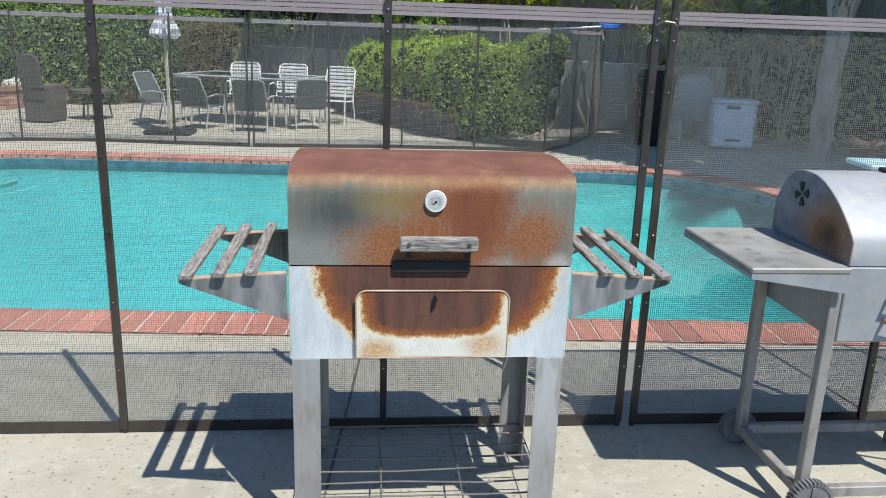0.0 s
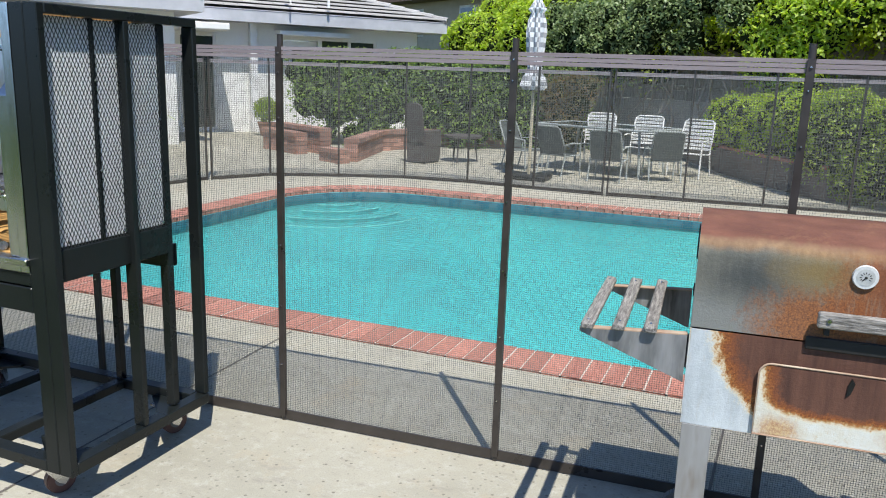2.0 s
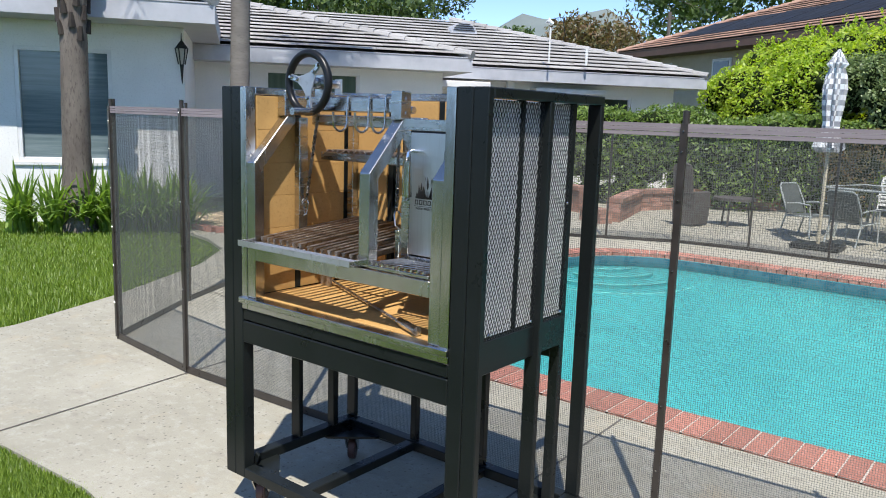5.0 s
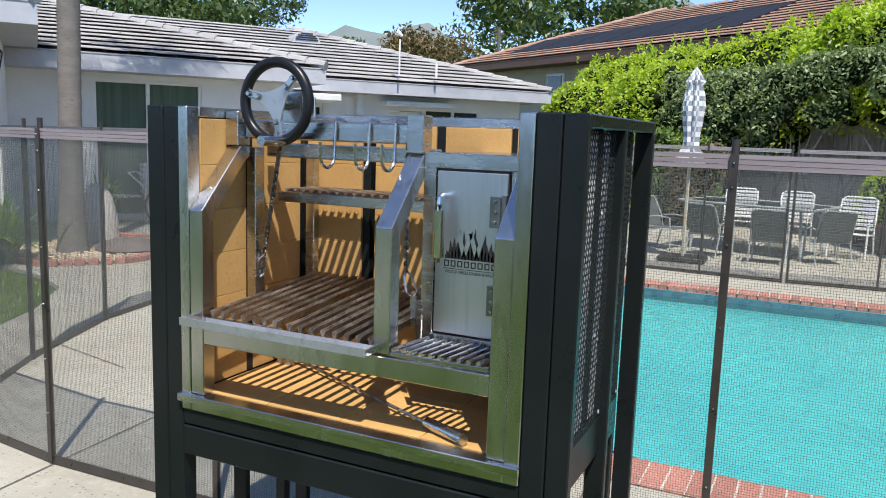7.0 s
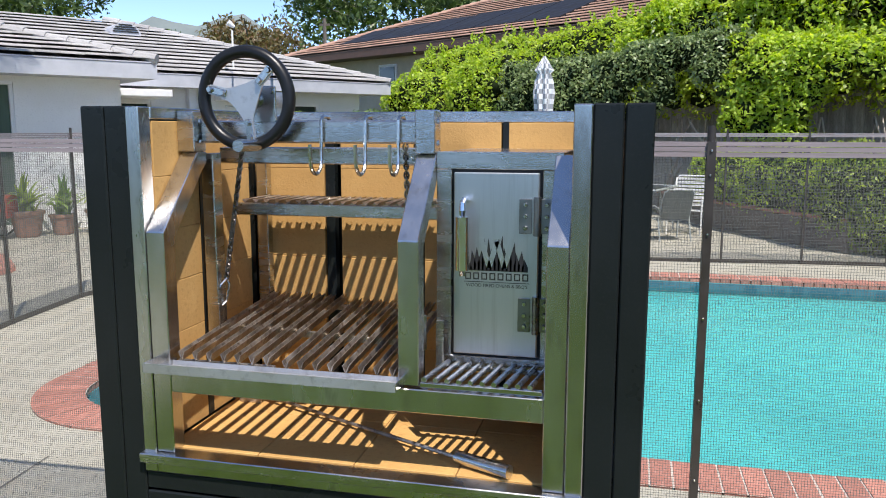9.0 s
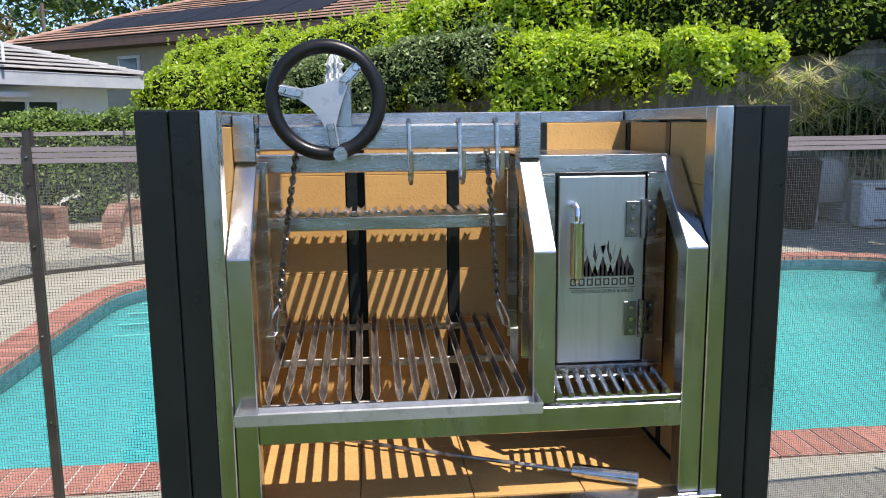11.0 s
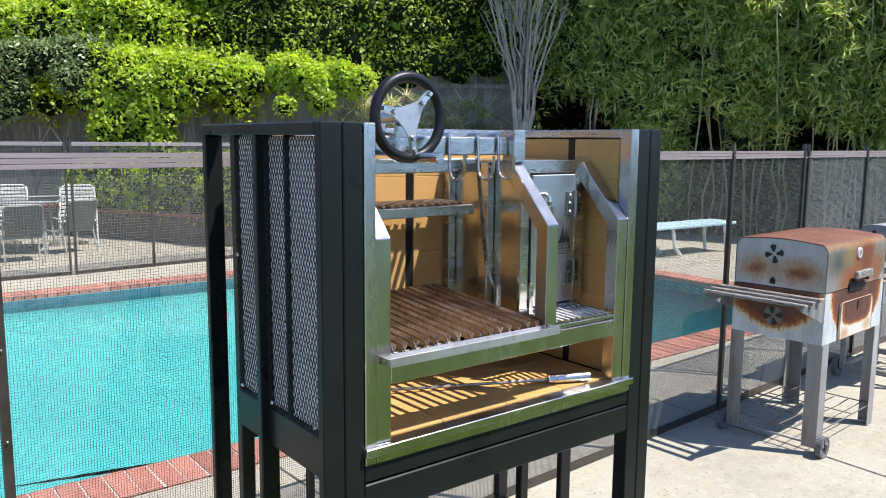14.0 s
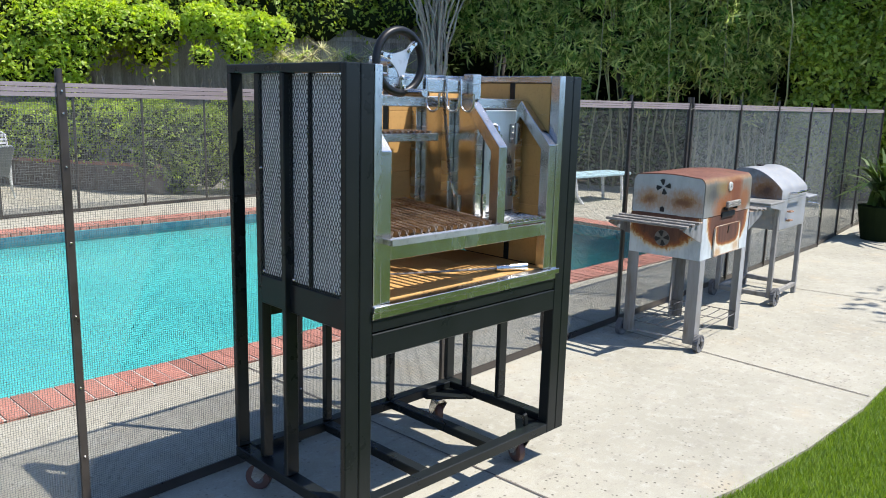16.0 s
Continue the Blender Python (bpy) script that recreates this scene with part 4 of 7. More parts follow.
def hedge(name, p, q, width, z0, z1, count, size, material, label, category="hedge", lump=0.16, seed=1, bare=0.0, base=None, slim=0.5, droop=0.0, core=0.72, clump=0.0, shoots=0.0, up=0.85, dense=1.0):
    """A hedge from p to q, grown as many overlapping clumps of leaves. z1: top at both ends; bare: how far up its foot shows stems and gaps; shoots: sprigs along the top."""
    rng = np.random.default_rng(seed)
    p, q = np.array(p, float), np.array(q, float)
    d = q - p
    length = np.linalg.norm(d)
    d /= length
    nrm = np.array([d[1], -d[0], 0.0])
    d3 = np.array([d[0], d[1], 0.0])
    za, zb = z1 if isinstance(z1, tuple) else (z1, z1)
    h = (za + zb) / 2 - z0
    o = np.array([*((p + q) / 2), base if base is not None else z0])
    t = thing(name, tuple(o), label, category)
    r0 = clump or min(0.42, 0.13 * h + 0.10)
    n = int(dense * (1.5 * length * h + 1.3 * length * width) / (r0 * r0))
    s = rng.uniform(0.3 * r0, length - 0.3 * r0, n)
    r = r0 * rng.uniform(0.65, 1.25, n)
    wave = lumps(np.stack([s, np.zeros(n), np.zeros(n)], axis=1), 1.7, seed) + 0.6 * lumps(np.stack([s, np.zeros(n), np.zeros(n)], axis=1), 4.5, seed + 1)
    top = za + (zb - za) * s / length + lump * wave
    on_top = rng.uniform(size=n) < width / (width + h)
    v = rng.uniform(size=n)
    zc = np.where(on_top, top - r * rng.uniform(0.7, 1.2, n), z0 + 0.6 * r + v * (top - z0 - 1.7 * r))
    off = np.where(on_top, rng.uniform(-0.5, 0.5, n) * np.maximum(width - 1.6 * r, 0.05), width / 2 - r * rng.uniform(0.6, 1.3, n))
    off = off - 0.25 * width * np.clip((zc - z0) / h - 0.75, 0, 1) * 2
    if bare:
        col = lumps(np.stack([s, np.zeros(n), np.zeros(n)], axis=1), 2.6, seed + 7)
        keep = on_top | (v > bare * (0.75 + 1.1 * col))
        s, r, zc, off, on_top = s[keep], r[keep], zc[keep], off[keep], on_top[keep]
    cen = np.array([*p, 0.0]) + s[:, None] * d3 + off[:, None] * nrm + zc[:, None] * np.array([0, 0, 1.0])
    pick = rng.choice(len(r), count, p=r * r / np.sum(r * r))
    u = unit(rng.normal(size=(count, 3)) + 0.55 * nrm + np.array([0, 0, 0.45]))
    pts = cen[pick] + u * (r[pick] * (1.04 - rng.exponential(0.12, count)))[:, None]
    out = unit(u * 0.7 + np.array([0, 0, up]) + 0.15 * nrm)
    if shoots:
        m = int(shoots * length * 9)
        i = rng.choice(np.nonzero(on_top)[0], m)
        ln = rng.uniform(0.12, 0.45, m)
        lean = rng.normal(size=(m, 3)) * 0.12 + np.array([0, 0, 1.0])
        k = rng.uniform(size=(m, 12))
        root = cen[i] + np.stack([rng.normal(size=m) * 0.12, rng.normal(size=m) * 0.12, r[i] * 0.85], axis=1)
        sp = (root[:, None, :] + lean[:, None, :] * (ln[:, None] * k)[:, :, None] + rng.normal(size=(m, 12, 3)) * 0.02).reshape(-1, 3)
        pts = np.concatenate([pts, sp])
        out = np.concatenate([out, unit(rng.normal(size=sp.shape) + np.array([0, 0, 0.5]))])
    vv, f = leaves(pts - o, out, size, rng, slim, droop)
    tagged(from_arrays("foliage", vv, f, material, t, "dense small leaves"), kind="stuff")
    # Near-black balls fill the clumps to stand for inner shade.
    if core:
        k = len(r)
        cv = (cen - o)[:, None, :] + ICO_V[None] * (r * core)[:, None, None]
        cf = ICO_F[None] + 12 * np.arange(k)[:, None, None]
        tagged(from_arrays("twig_core", cv.reshape(-1, 3), cf.reshape(-1, 3), SHADE_CORE, t, "near-black balls standing in for shade inside the leaves"), kind="stuff")
    return t


def limb(bm, a, b, r0, r1, rng, n=6, wobble=0.06):
    a, b = np.array(a, float), np.array(b, float)
    pts = [a + (b - a) * i / n + (rng.normal(size=3) * wobble * np.linalg.norm(b - a) * (0 < i < n)) * np.array([1, 1, 0.4]) for i in range(n + 1)]
    pipe(bm, pts, [r0 + (r1 - r0) * i / n for i in range(n + 1)], 7)


def tree(name, place, height, radius, count, size, material, bark, label, seed, trunk=0.45, clumps=16, r=0.14, flat=0.8):
    rng = np.random.default_rng(seed)
    t = thing(name, place, label, "tree")
    bm = bmesh.new()
    limb(bm, (0, 0, -0.05), (rng.normal() * 0.2, rng.normal() * 0.2, height * trunk), r, r * 0.65, rng)
    centres = []
    for i in range(clumps):
        a, k = rng.uniform(0, 6.28), rng.uniform(0.2, 1) ** 0.5
        c = np.array([math.cos(a) * radius * k, math.sin(a) * radius * k, height * (trunk + (1 - trunk) * rng.uniform(0.15, 0.92))])
        centres.append(c)
        if i < 9:
            limb(bm, (0, 0, height * trunk * rng.uniform(0.7, 1)), c, r * 0.45, r * 0.1, rng, 5, 0.08)
    part("trunk", bm, bark, t, smooth=True)
    per = count // clumps
    pts, out = [], []
    for c in centres:
        u = unit(rng.normal(size=(per, 3)))
        rad = radius * rng.uniform(0.28, 0.48)
        pts.append(c + u * rad * rng.uniform(0.5, 1.05, (per, 1)) * np.array([1, 1, flat]))
        out.append(u)
    v, f = leaves(np.concatenate(pts), np.concatenate(out), size, rng)
    tagged(from_arrays("crown", v, f, material, t, "loose crown of small leaves"), kind="stuff")
    return t


def tuft(name, place, count, length, width, material, label, seed, arch=0.55, category="plant", upright=0.6):
    """A clump of long arching blades."""
    rng = np.random.default_rng(seed)
    t = thing(name, place, label, category, "clumps of strap leaves" if name == "strap_leaf_plant" else "")
    vs, fs = [], []
    for i in range(count):
        a, ln = rng.uniform(0, 6.28), length * rng.uniform(0.6, 1.15)
        lean = rng.uniform(0.1, 1) * arch
        d, s = np.array([math.cos(a), math.sin(a), 0]), np.array([-math.sin(a), math.cos(a), 0])
        root = np.array([rng.normal() * 0.05, rng.normal() * 0.05, 0])
        k = len(vs)
        for j in range(6):
            u = j / 5
            p = root + d * ln * lean * (u ** 1.6) + np.array([0, 0, ln * (upright * 1.5 * u - lean * 0.85 * u ** 2.4)])
            w = width * (1 - u ** 2) ** 0.5 * 0.5 if j < 5 else 0.001
            vs += [p - s * w, p + s * w]
        for j in range(5):
            fs.append((k + 2 * j, k + 2 * j + 1, k + 2 * j + 3, k + 2 * j + 2))
    from_arrays("leaf_tuft", vs, fs, material, t)
    return t


# back boundary: hedges, old board fence, bank
hedge("low_hedge", (-0.3, 14.75), (2.05, 13.2), 1.2, 0.75, (3.1, 2.95), 20000, 0.095, LEAF_BRIGHT, "bright green clipped shrubs on bare stems before an old fence", lump=0.24, seed=3, bare=0.85, base=0.0, shoots=1.2, clump=0.27)
hedge("low_hedge", (2.3, 13.0), (3.55, 12.15), 1.0, 0.8, (2.95, 2.75), 9000, 0.095, LEAF_BRIGHT, "small bright green shrub with bare stems before an old fence", lump=0.28, seed=13, bare=0.7, base=0.0, shoots=1.2, clump=0.25)
hedge("low_hedge", (-4.5, 17.5), (-0.1, 14.6), 1.3, 0.6, (2.85, 3.2), 26000, 0.08, LEAF_DEEP, "dark green clipped shrubs on bare stems before an old fence", lump=0.16, seed=4, bare=0.8, base=0.0, shoots=0.5, clump=0.28)
hedge("tall_hedge", (-7.7, 20.0), (-4.3, 17.8), 1.4, 0.0, (2.6, 3.3), 26000, 0.095, LEAF_BRIGHT, "tall green ivy-clad hedge beside the house", lump=0.2, seed=5, shoots=0.8)
hedge("tall_hedge", (-7.6, 21.9), (-1.6, 17.75), 1.5, 1.2, (3.5, 3.8), 26000, 0.10, LEAF_BRIGHT, "tall bright green hedge above the board fence", lump=0.16, seed=6, base=0.0, shoots=1.6)
hedge("tall_hedge", (-1.9, 17.95), (2.6, 14.85), 1.5, 1.9, (3.95, 4.9), 44000, 0.105, LEAF_BRIGHT, "tall bright green hedge above the board fence", lump=0.22, seed=9, base=0.0, shoots=1.6, core=0.6)
hedge("tall_hedge", (2.3, 15.05), (8.2, 11.4), 1.5, 2.55, 5.6, 62000, 0.095, LEAF_MID, "tall shaded green hedge above the board fence", lump=0.3, seed=7, base=0.0, shoots=0.5, core=0.85, dense=1.5)
stems = np.random.default_rng(11)
for i in range(13):
    u = (i + 0.5) / 13
    x, y = -3.6 + 6.8 * u, 17.0 - 4.55 * u
    st = thing("shrub_stem", (x, y, 0), "leaning bare grey stems under the shrubs", "shrub", "shrub stems")
    bm = bmesh.new()
    for j in range(3):
        limb(bm, (0, 0, 0), (stems.normal() * 0.35, stems.normal() * 0.2, 1.75), 0.035, 0.014, stems, 5, 0.05)
    part("stem", bm, PALE_BARK, st, smooth=True)

bank = thing("retaining_wall", (1.0, 15.0, 0), "pale low block retaining wall below the board fence", "wall", kind="structure")
fdir = Vector((9.5, -6.2, 0)).normalized()
fturn = Matrix.Rotation(math.atan2(fdir.y, fdir.x), 4, "Z")
for i in range(11):
    part("block", box(bmesh.new(), (-5.6 + 1.0 * i, -0.1, 0), (-4.61 + 1.0 * i, 0.1, 1.05), 0.008, fturn), PALE_BLOCK, bank)
board_fence = thing("board_fence", (2.0, 15.0, 0), "old grey weathered board fence behind the shrubs", "fence")
rng = np.random.default_rng(2)
for k in range(3):
    bm = box(bmesh.new(), (0, 0, 0), (0.158, 0.02, 2.22 - 0.03 * k), 0.003)
    me = bpy.data.meshes.new("board")
    bm.to_mesh(me)
    bm.free()
    me.materials.append(OLD_FENCE)
    if k == 0:
        boards = []
    boards.append(me)
for i in range(84):
    ob = new("board", boards[i % 3])
    ob.parent = board_fence
    ob.matrix_basis = fturn @ pose(-6.6 + 0.15 * i, 0.022 * (i % 2), 0.93 + rng.uniform(-0.02, 0.02), 0, rng.uniform(-0.35, 0.35), 0)
for z in (1.25, 2.58):
    part("rail", box(bmesh.new(), (-6.6, -0.045, z), (6.0, -0.003, z + 0.09), 0.004, fturn), OLD_FENCE, board_fence)

# trees and bamboo on the right
grey_tree = thing("grey_tree", (5.45, 10.25, 0), "pale many-stemmed tree with bare spreading branches", "tree")
rng = np.random.default_rng(21)
bm = bmesh.new()
for i in range(9):
    a = 6.28 * i / 9
    limb(bm, (0.085 * math.cos(a), 0.085 * math.sin(a), -0.05), (0.075 * math.cos(a + 0.3), 0.075 * math.sin(a + 0.3), 1.9), 0.065, 0.05, rng, 6, 0.008)
part("trunk", bm, PALE_BARK, grey_tree, smooth=True)
for i in range(30):
    bm = bmesh.new()
    a = rng.uniform(0, 6.28)
    k = rng.uniform(0.15, 1.0)
    top = np.array([math.cos(a) * k * 0.95, math.sin(a) * k * 0.8, rng.uniform(3.9, 5.0)])
    mid = top * np.array([0.30, 0.30, 0.60])
    limb(bm, (0.08 * math.cos(a), 0.08 * math.sin(a), rng.uniform(1.1, 1.8)), mid, 0.035, 0.022, rng, 6, 0.012)
    limb(bm, mid, top, 0.022, 0.007, rng, 6, 0.02)
    for j in range(2):
        u = rng.uniform(0.2, 0.8)
        c0 = mid + (top - mid) * u
        limb(bm, c0, c0 + np.array([math.cos(a) * 0.2 + rng.normal() * 0.15, math.sin(a) * 0.2 + rng.normal() * 0.15, 0.7]), 0.010, 0.004, rng, 4, 0.03)
    part("branch", bm, PALE_BARK, grey_tree, smooth=True)
tr2 = thing("bare_trunk", (7.8, 10.8, 0), "straight grey trunk, bark coloured dark to stand for deep shade", "tree")
for i in range(3):
    bm = bmesh.new()
    a = 6.28 * i / 3
    limb(bm, (0.07 * math.cos(a), 0.07 * math.sin(a), -0.05), (0.1 + 0.05 * math.cos(a + 0.4), 0.05 + 0.06 * math.sin(a + 0.4), 4.6), 0.05, 0.035, rng, 8, 0.006)
    part("stem", bm, SHADE_BARK, tr2, smooth=True)


def bamboo(p, q, count, seed, z1=5.4, material=None, label="tall dense bamboo with narrow drooping leaves"):
    t = hedge("bamboo", p, q, 1.9, 0.0, z1, count, 0.21, material or LEAF_BAMBOO, label, "bamboo", lump=0.35, seed=seed, slim=0.16, droop=1.1, bare=0.42, core=0.5, clump=0.30, up=0.6)
    rng = np.random.default_rng(seed)
    o = np.array([(p[0] + q[0]) / 2, (p[1] + q[1]) / 2])
    length = math.dist(p, q)
    for i in range(int(length * 5)):
        u = rng.uniform()
        x, y = p[0] + (q[0] - p[0]) * u - o[0], p[1] + (q[1] - p[1]) * u - o[1]
        nx, ny = (q[1] - p[1]) / length, -(q[0] - p[0]) / length
        w = rng.uniform(0.55, 1.0)
        bm = bmesh.new()
        limb(bm, (x + nx * w, y + ny * w, 0), (x + nx * (w + rng.normal() * 0.2), y + ny * (w + rng.normal() * 0.2), z1 * 0.9), 0.018, 0.009, rng, 7, 0.01)
        part("culm", bm, CULM, t)
    return t


bamboo((7.2, 10.3), (8.7, 7.6), 32000, 31, 5.2)
hedge("bamboo", (6.5, 11.2), (7.6, 9.7), 1.7, 2.3, 6.0, 14000, 0.185, LEAF_BAMBOO, "overhanging bamboo sprays above the bare trunk", "bamboo", lump=0.3, seed=39, slim=0.16, droop=1.1, core=0.5, clump=0.33, up=0.6, base=0.0)
bamboo((8.4, 8.1), (10.6, 2.9), 54000, 32, 4.4)
hedge("leafy_shrub", (8.95, 5.3), (9.75, 3.2), 1.0, 0.0, 4.2, 42000, 0.105, LEAF_MID, "tall broad-leaved green shrub beside the bamboo", "shrub", lump=0.3, seed=49, core=0.6, up=0.35, clump=0.4)
hedge("shade_tree", (11.4, 3.2), (12.8, -2.5), 2.4, 0.0, (3.2, 4.2), 24000, 0.13, LEAF_MID, "broad dark green trees beyond the fence", "tree", lump=0.4, seed=33, core=0.85, up=0.3)
# Unseen tree, added to throw shade on the deep-end deck and corner.
over = hedge("shade_tree", (4.7, 6.6), (7.3, 8.5), 3.6, 5.6, 7.3, 16000, 0.16, LEAF_MID, "unseen leafy tree added above view to shade the pool corner", "tree", lump=0.4, seed=47, base=0.0, core=0.8, up=0.4)
bm = bmesh.new()
rng = np.random.default_rng(48)
limb(bm, (2.9, 1.0, -0.05), (2.0, 0.7, 5.0), 0.09, 0.06, rng, 7, 0.02)
for c in ((0.2, 0.2, 6.3), (-0.8, -0.6, 6.4), (1.0, 0.9, 6.6), (1.2, -0.4, 6.2)):
    limb(bm, (2.0, 0.7, 4.95), c, 0.05, 0.015, rng, 5, 0.04)
part("trunk", bm, SHADE_BARK, over, smooth=True)
# Backing hedges added to close gaps; crowded near-black cores stand for deep shade.
hedge("dark_hedge", (0.6, 18.1), (9.6, 12.2), 1.2, 0.0, (4.2, 6.6), 24000, 0.13, LEAF_DEEP, "high backing hedge, near-black cores standing in for deep shade", "hedge", lump=0.3, seed=35, core=1.0, dense=2.2, clump=0.55, up=0.2)
hedge("dark_hedge", (9.2, 12.6), (12.4, 2.0), 1.4, 0.0, (5.6, 3.5), 24000, 0.14, LEAF_DEEP, "high backing hedge, near-black cores standing in for deep shade", "hedge", lump=0.3, seed=36, core=1.0, dense=2.2, clump=0.55, up=0.2)
rng = np.random.default_rng(8)
for i in range(24):
    x = 3.5 + 2.5 * (i + rng.uniform()) / 24
    y = 13.3 - 0.72 * (x - 3.5) - 0.7 * rng.uniform()
    g = thing("umbrella_grass", (x, y, 0.0), "umbrella grass with pale dry radiating heads", "plant", "umbrella grass clumps")
    bm = bmesh.new()
    vs, fs = [], []
    for j in range(4):
        a = rng.uniform(0, 6.28)
        top = np.array([math.cos(a) * 0.3, math.sin(a) * 0.3, rng.uniform(1.4, 2.4)])
        limb(bm, (0, 0, 0), top, 0.008, 0.005, rng, 3, 0.02)
        for m in range(26):
            b = 6.28 * m / 26 + rng.uniform(-0.1, 0.1)
            d = np.array([math.cos(b), math.sin(b), rng.uniform(-0.55, 0.5)]) * rng.uniform(0.30, 0.46)
            s = np.array([-math.sin(b), math.cos(b), 0]) * 0.014
            k = len(vs)
            vs += [top - s, top + s, top + d]
            fs.append((k, k + 1, k + 2))
    part("stem", bm, CULM, g)
    from_arrays("head", vs, fs, LEAF_DRY if i % 3 else LEAF_BAMBOO, g)
# Blades take a dark leaf colour to stand for deep shade.
pot_plant = thing("spiky_plant", (5.62, 2.86, 0), "spiky plant with long arching blades in a pot, darkened to stand for shade", "plant")
part("pot", rod(bmesh.new(), (0, 0, 0), (0, 0, 0.4), 0.2, 0.27, 20), SHADE_CORE, pot_plant)
sp = tuft("spikes", (0, 0, 0.4), 54, 1.0, 0.085, LEAF_FAR_SHADE, "", 15, 1.0)
for ch in list(sp.children):
    ch.parent = pot_plant
    ch.location = (0, 0, 0.4)
    ch.name = "leaf_rosette"
bpy.data.objects.remove(sp)

hedge("shade_shrub", (4.4, 13.7), (6.9, 11.9), 1.0, 0.0, 1.9, 9000, 0.09, LEAF_DEEP, "dark leafy shrubs behind the white tank", "shrub", lump=0.25, seed=34)
# Leaf colour darkened here to stand for the shade under the bamboo.
hedge("shade_shrub", (5.3, 12.6), (8.6, 7.9), 1.0, 0.0, (1.5, 1.4), 14000, 0.11, LEAF_FAR_SHADE, "low shrubs under the bamboo, leaves coloured dark for deep shade", "shrub", lump=0.3, seed=37, core=0.85)
hedge("shade_shrub", (8.5, 8.0), (10.4, 3.4), 1.0, 0.0, (1.4, 1.5), 14000, 0.11, LEAF_FAR_SHADE, "low shrubs under the bamboo, leaves coloured dark for deep shade", "shrub", lump=0.3, seed=38, core=0.85)
# bushes round the patio
hedge("clipped_bush", (-8.9, 13.9), (-3.6, 16.6), 1.9, 0.0, 1.75, 36000, 0.075, LEAF_OLIVE, "broad rounded green bush behind a brick planter", "bush", lump=0.18, seed=41, base=0.0)
hedge("clipped_bush", (-0.55, 14.6), (1.15, 11.6), 1.3, 0.35, 1.3, 17000, 0.06, LEAF_BRIGHT, "yellow-green bush over a low planter wall", "bush", lump=0.2, seed=42, base=0.0)
hedge("clipped_bush", (0.75, 11.75), (2.15, 10.9), 1.1, 0.0, 1.4, 13000, 0.055, LEAF_MID, "rounded small-leaved green bush beside the fence", "bush", lump=0.2, seed=43)
hedge("clipped_bush", (-3.9, 15.4), (-3.2, 15.1), 0.8, 0.1, 1.5, 5000, 0.06, LEAF_RUST, "small reddish shrub behind the table", "bush", lump=0.2, seed=44, base=0.0)

for i, (x, y) in enumerate(((-10.4, 4.35), (-10.15, 4.65), (-9.98, 4.95), (-9.85, 5.15), (-9.72, 5.35), (-9.6, 5.55), (-9.5, 5.75), (-9.42, 5.95))):
    tuft("strap_leaf_plant", (x, y, -0.03), 105, 1.0, 0.042, LEAF_STRAP, "clump of long green strap leaves by the wall", 50 + i, 0.75)

# palms
for (x, y), r, lab in (((-10.1, 4.9), 0.155, "thick palm trunk with shaggy brown bark"), ((-9.38, 6.75), 0.125, "slim grey ringed palm trunk")):
    pt = thing("palm_trunk", (x, y, -0.03), lab, "tree", "palm trunks")
    bm = bmesh.new()
    pts = [(0.004 * z * z, 0.01 * z, z) for z in np.arange(0, 7.2, 0.12)]
    pipe(bm, pts, [r * (1.0 + 0.5 * math.exp(-p[2] * 2.2) + 0.035 * (i % 2) - 0.012 * p[2]) for i, p in enumerate(pts)], 16)
    part("trunk", bm, BARK if r > 0.13 else RINGED_BARK, pt, smooth=True)
    if r > 0.13:
        bm = bmesh.new()
        for i in range(150):
            z, a = 2.3 + 0.03 * i, 2.4 * i
            c0 = Vector((0.004 * z * z + 0.145 * math.cos(a), 0.01 * z + 0.145 * math.sin(a), z))
            rod(bm, c0, c0 + Vector((0.035 * math.cos(a), 0.035 * math.sin(a), 0.16)), 0.05, 0.02, 6)
        tagged(part("leaf_base", bm, OLD_BOOT, pt, "dark shaggy old leaf bases"), kind="stuff")
    vs, fs = [], []
    rng = np.random.default_rng(int(r * 1000))
    for i in range(22):
        a, up = rng.uniform(0, 6.28), rng.uniform(0.0, 1.0)
        d = np.array([math.cos(a), math.sin(a), 0])
        s = np.array([-math.sin(a), math.cos(a), 0])
        for j in range(24):
            u = (j + 1) / 24
            c = np.array([0.2, 0.07, 7.1]) + d * 1.9 * u + np.array([0, 0, 1.3 * up * u - 1.3 * u * u])
            for sg in (-1, 1):
                k = len(vs)
                tip = c + s * sg * 0.45 * (1 - 0.6 * u) + d * 0.15 + np.array([0, 0, -0.18])
                vs += [c - d * 0.015, c + d * 0.015, tip]
                fs.append((k, k + 1, k + 2))
    tagged(from_arrays("crown", vs, fs, LEAF_MID, pt), kind="stuff")

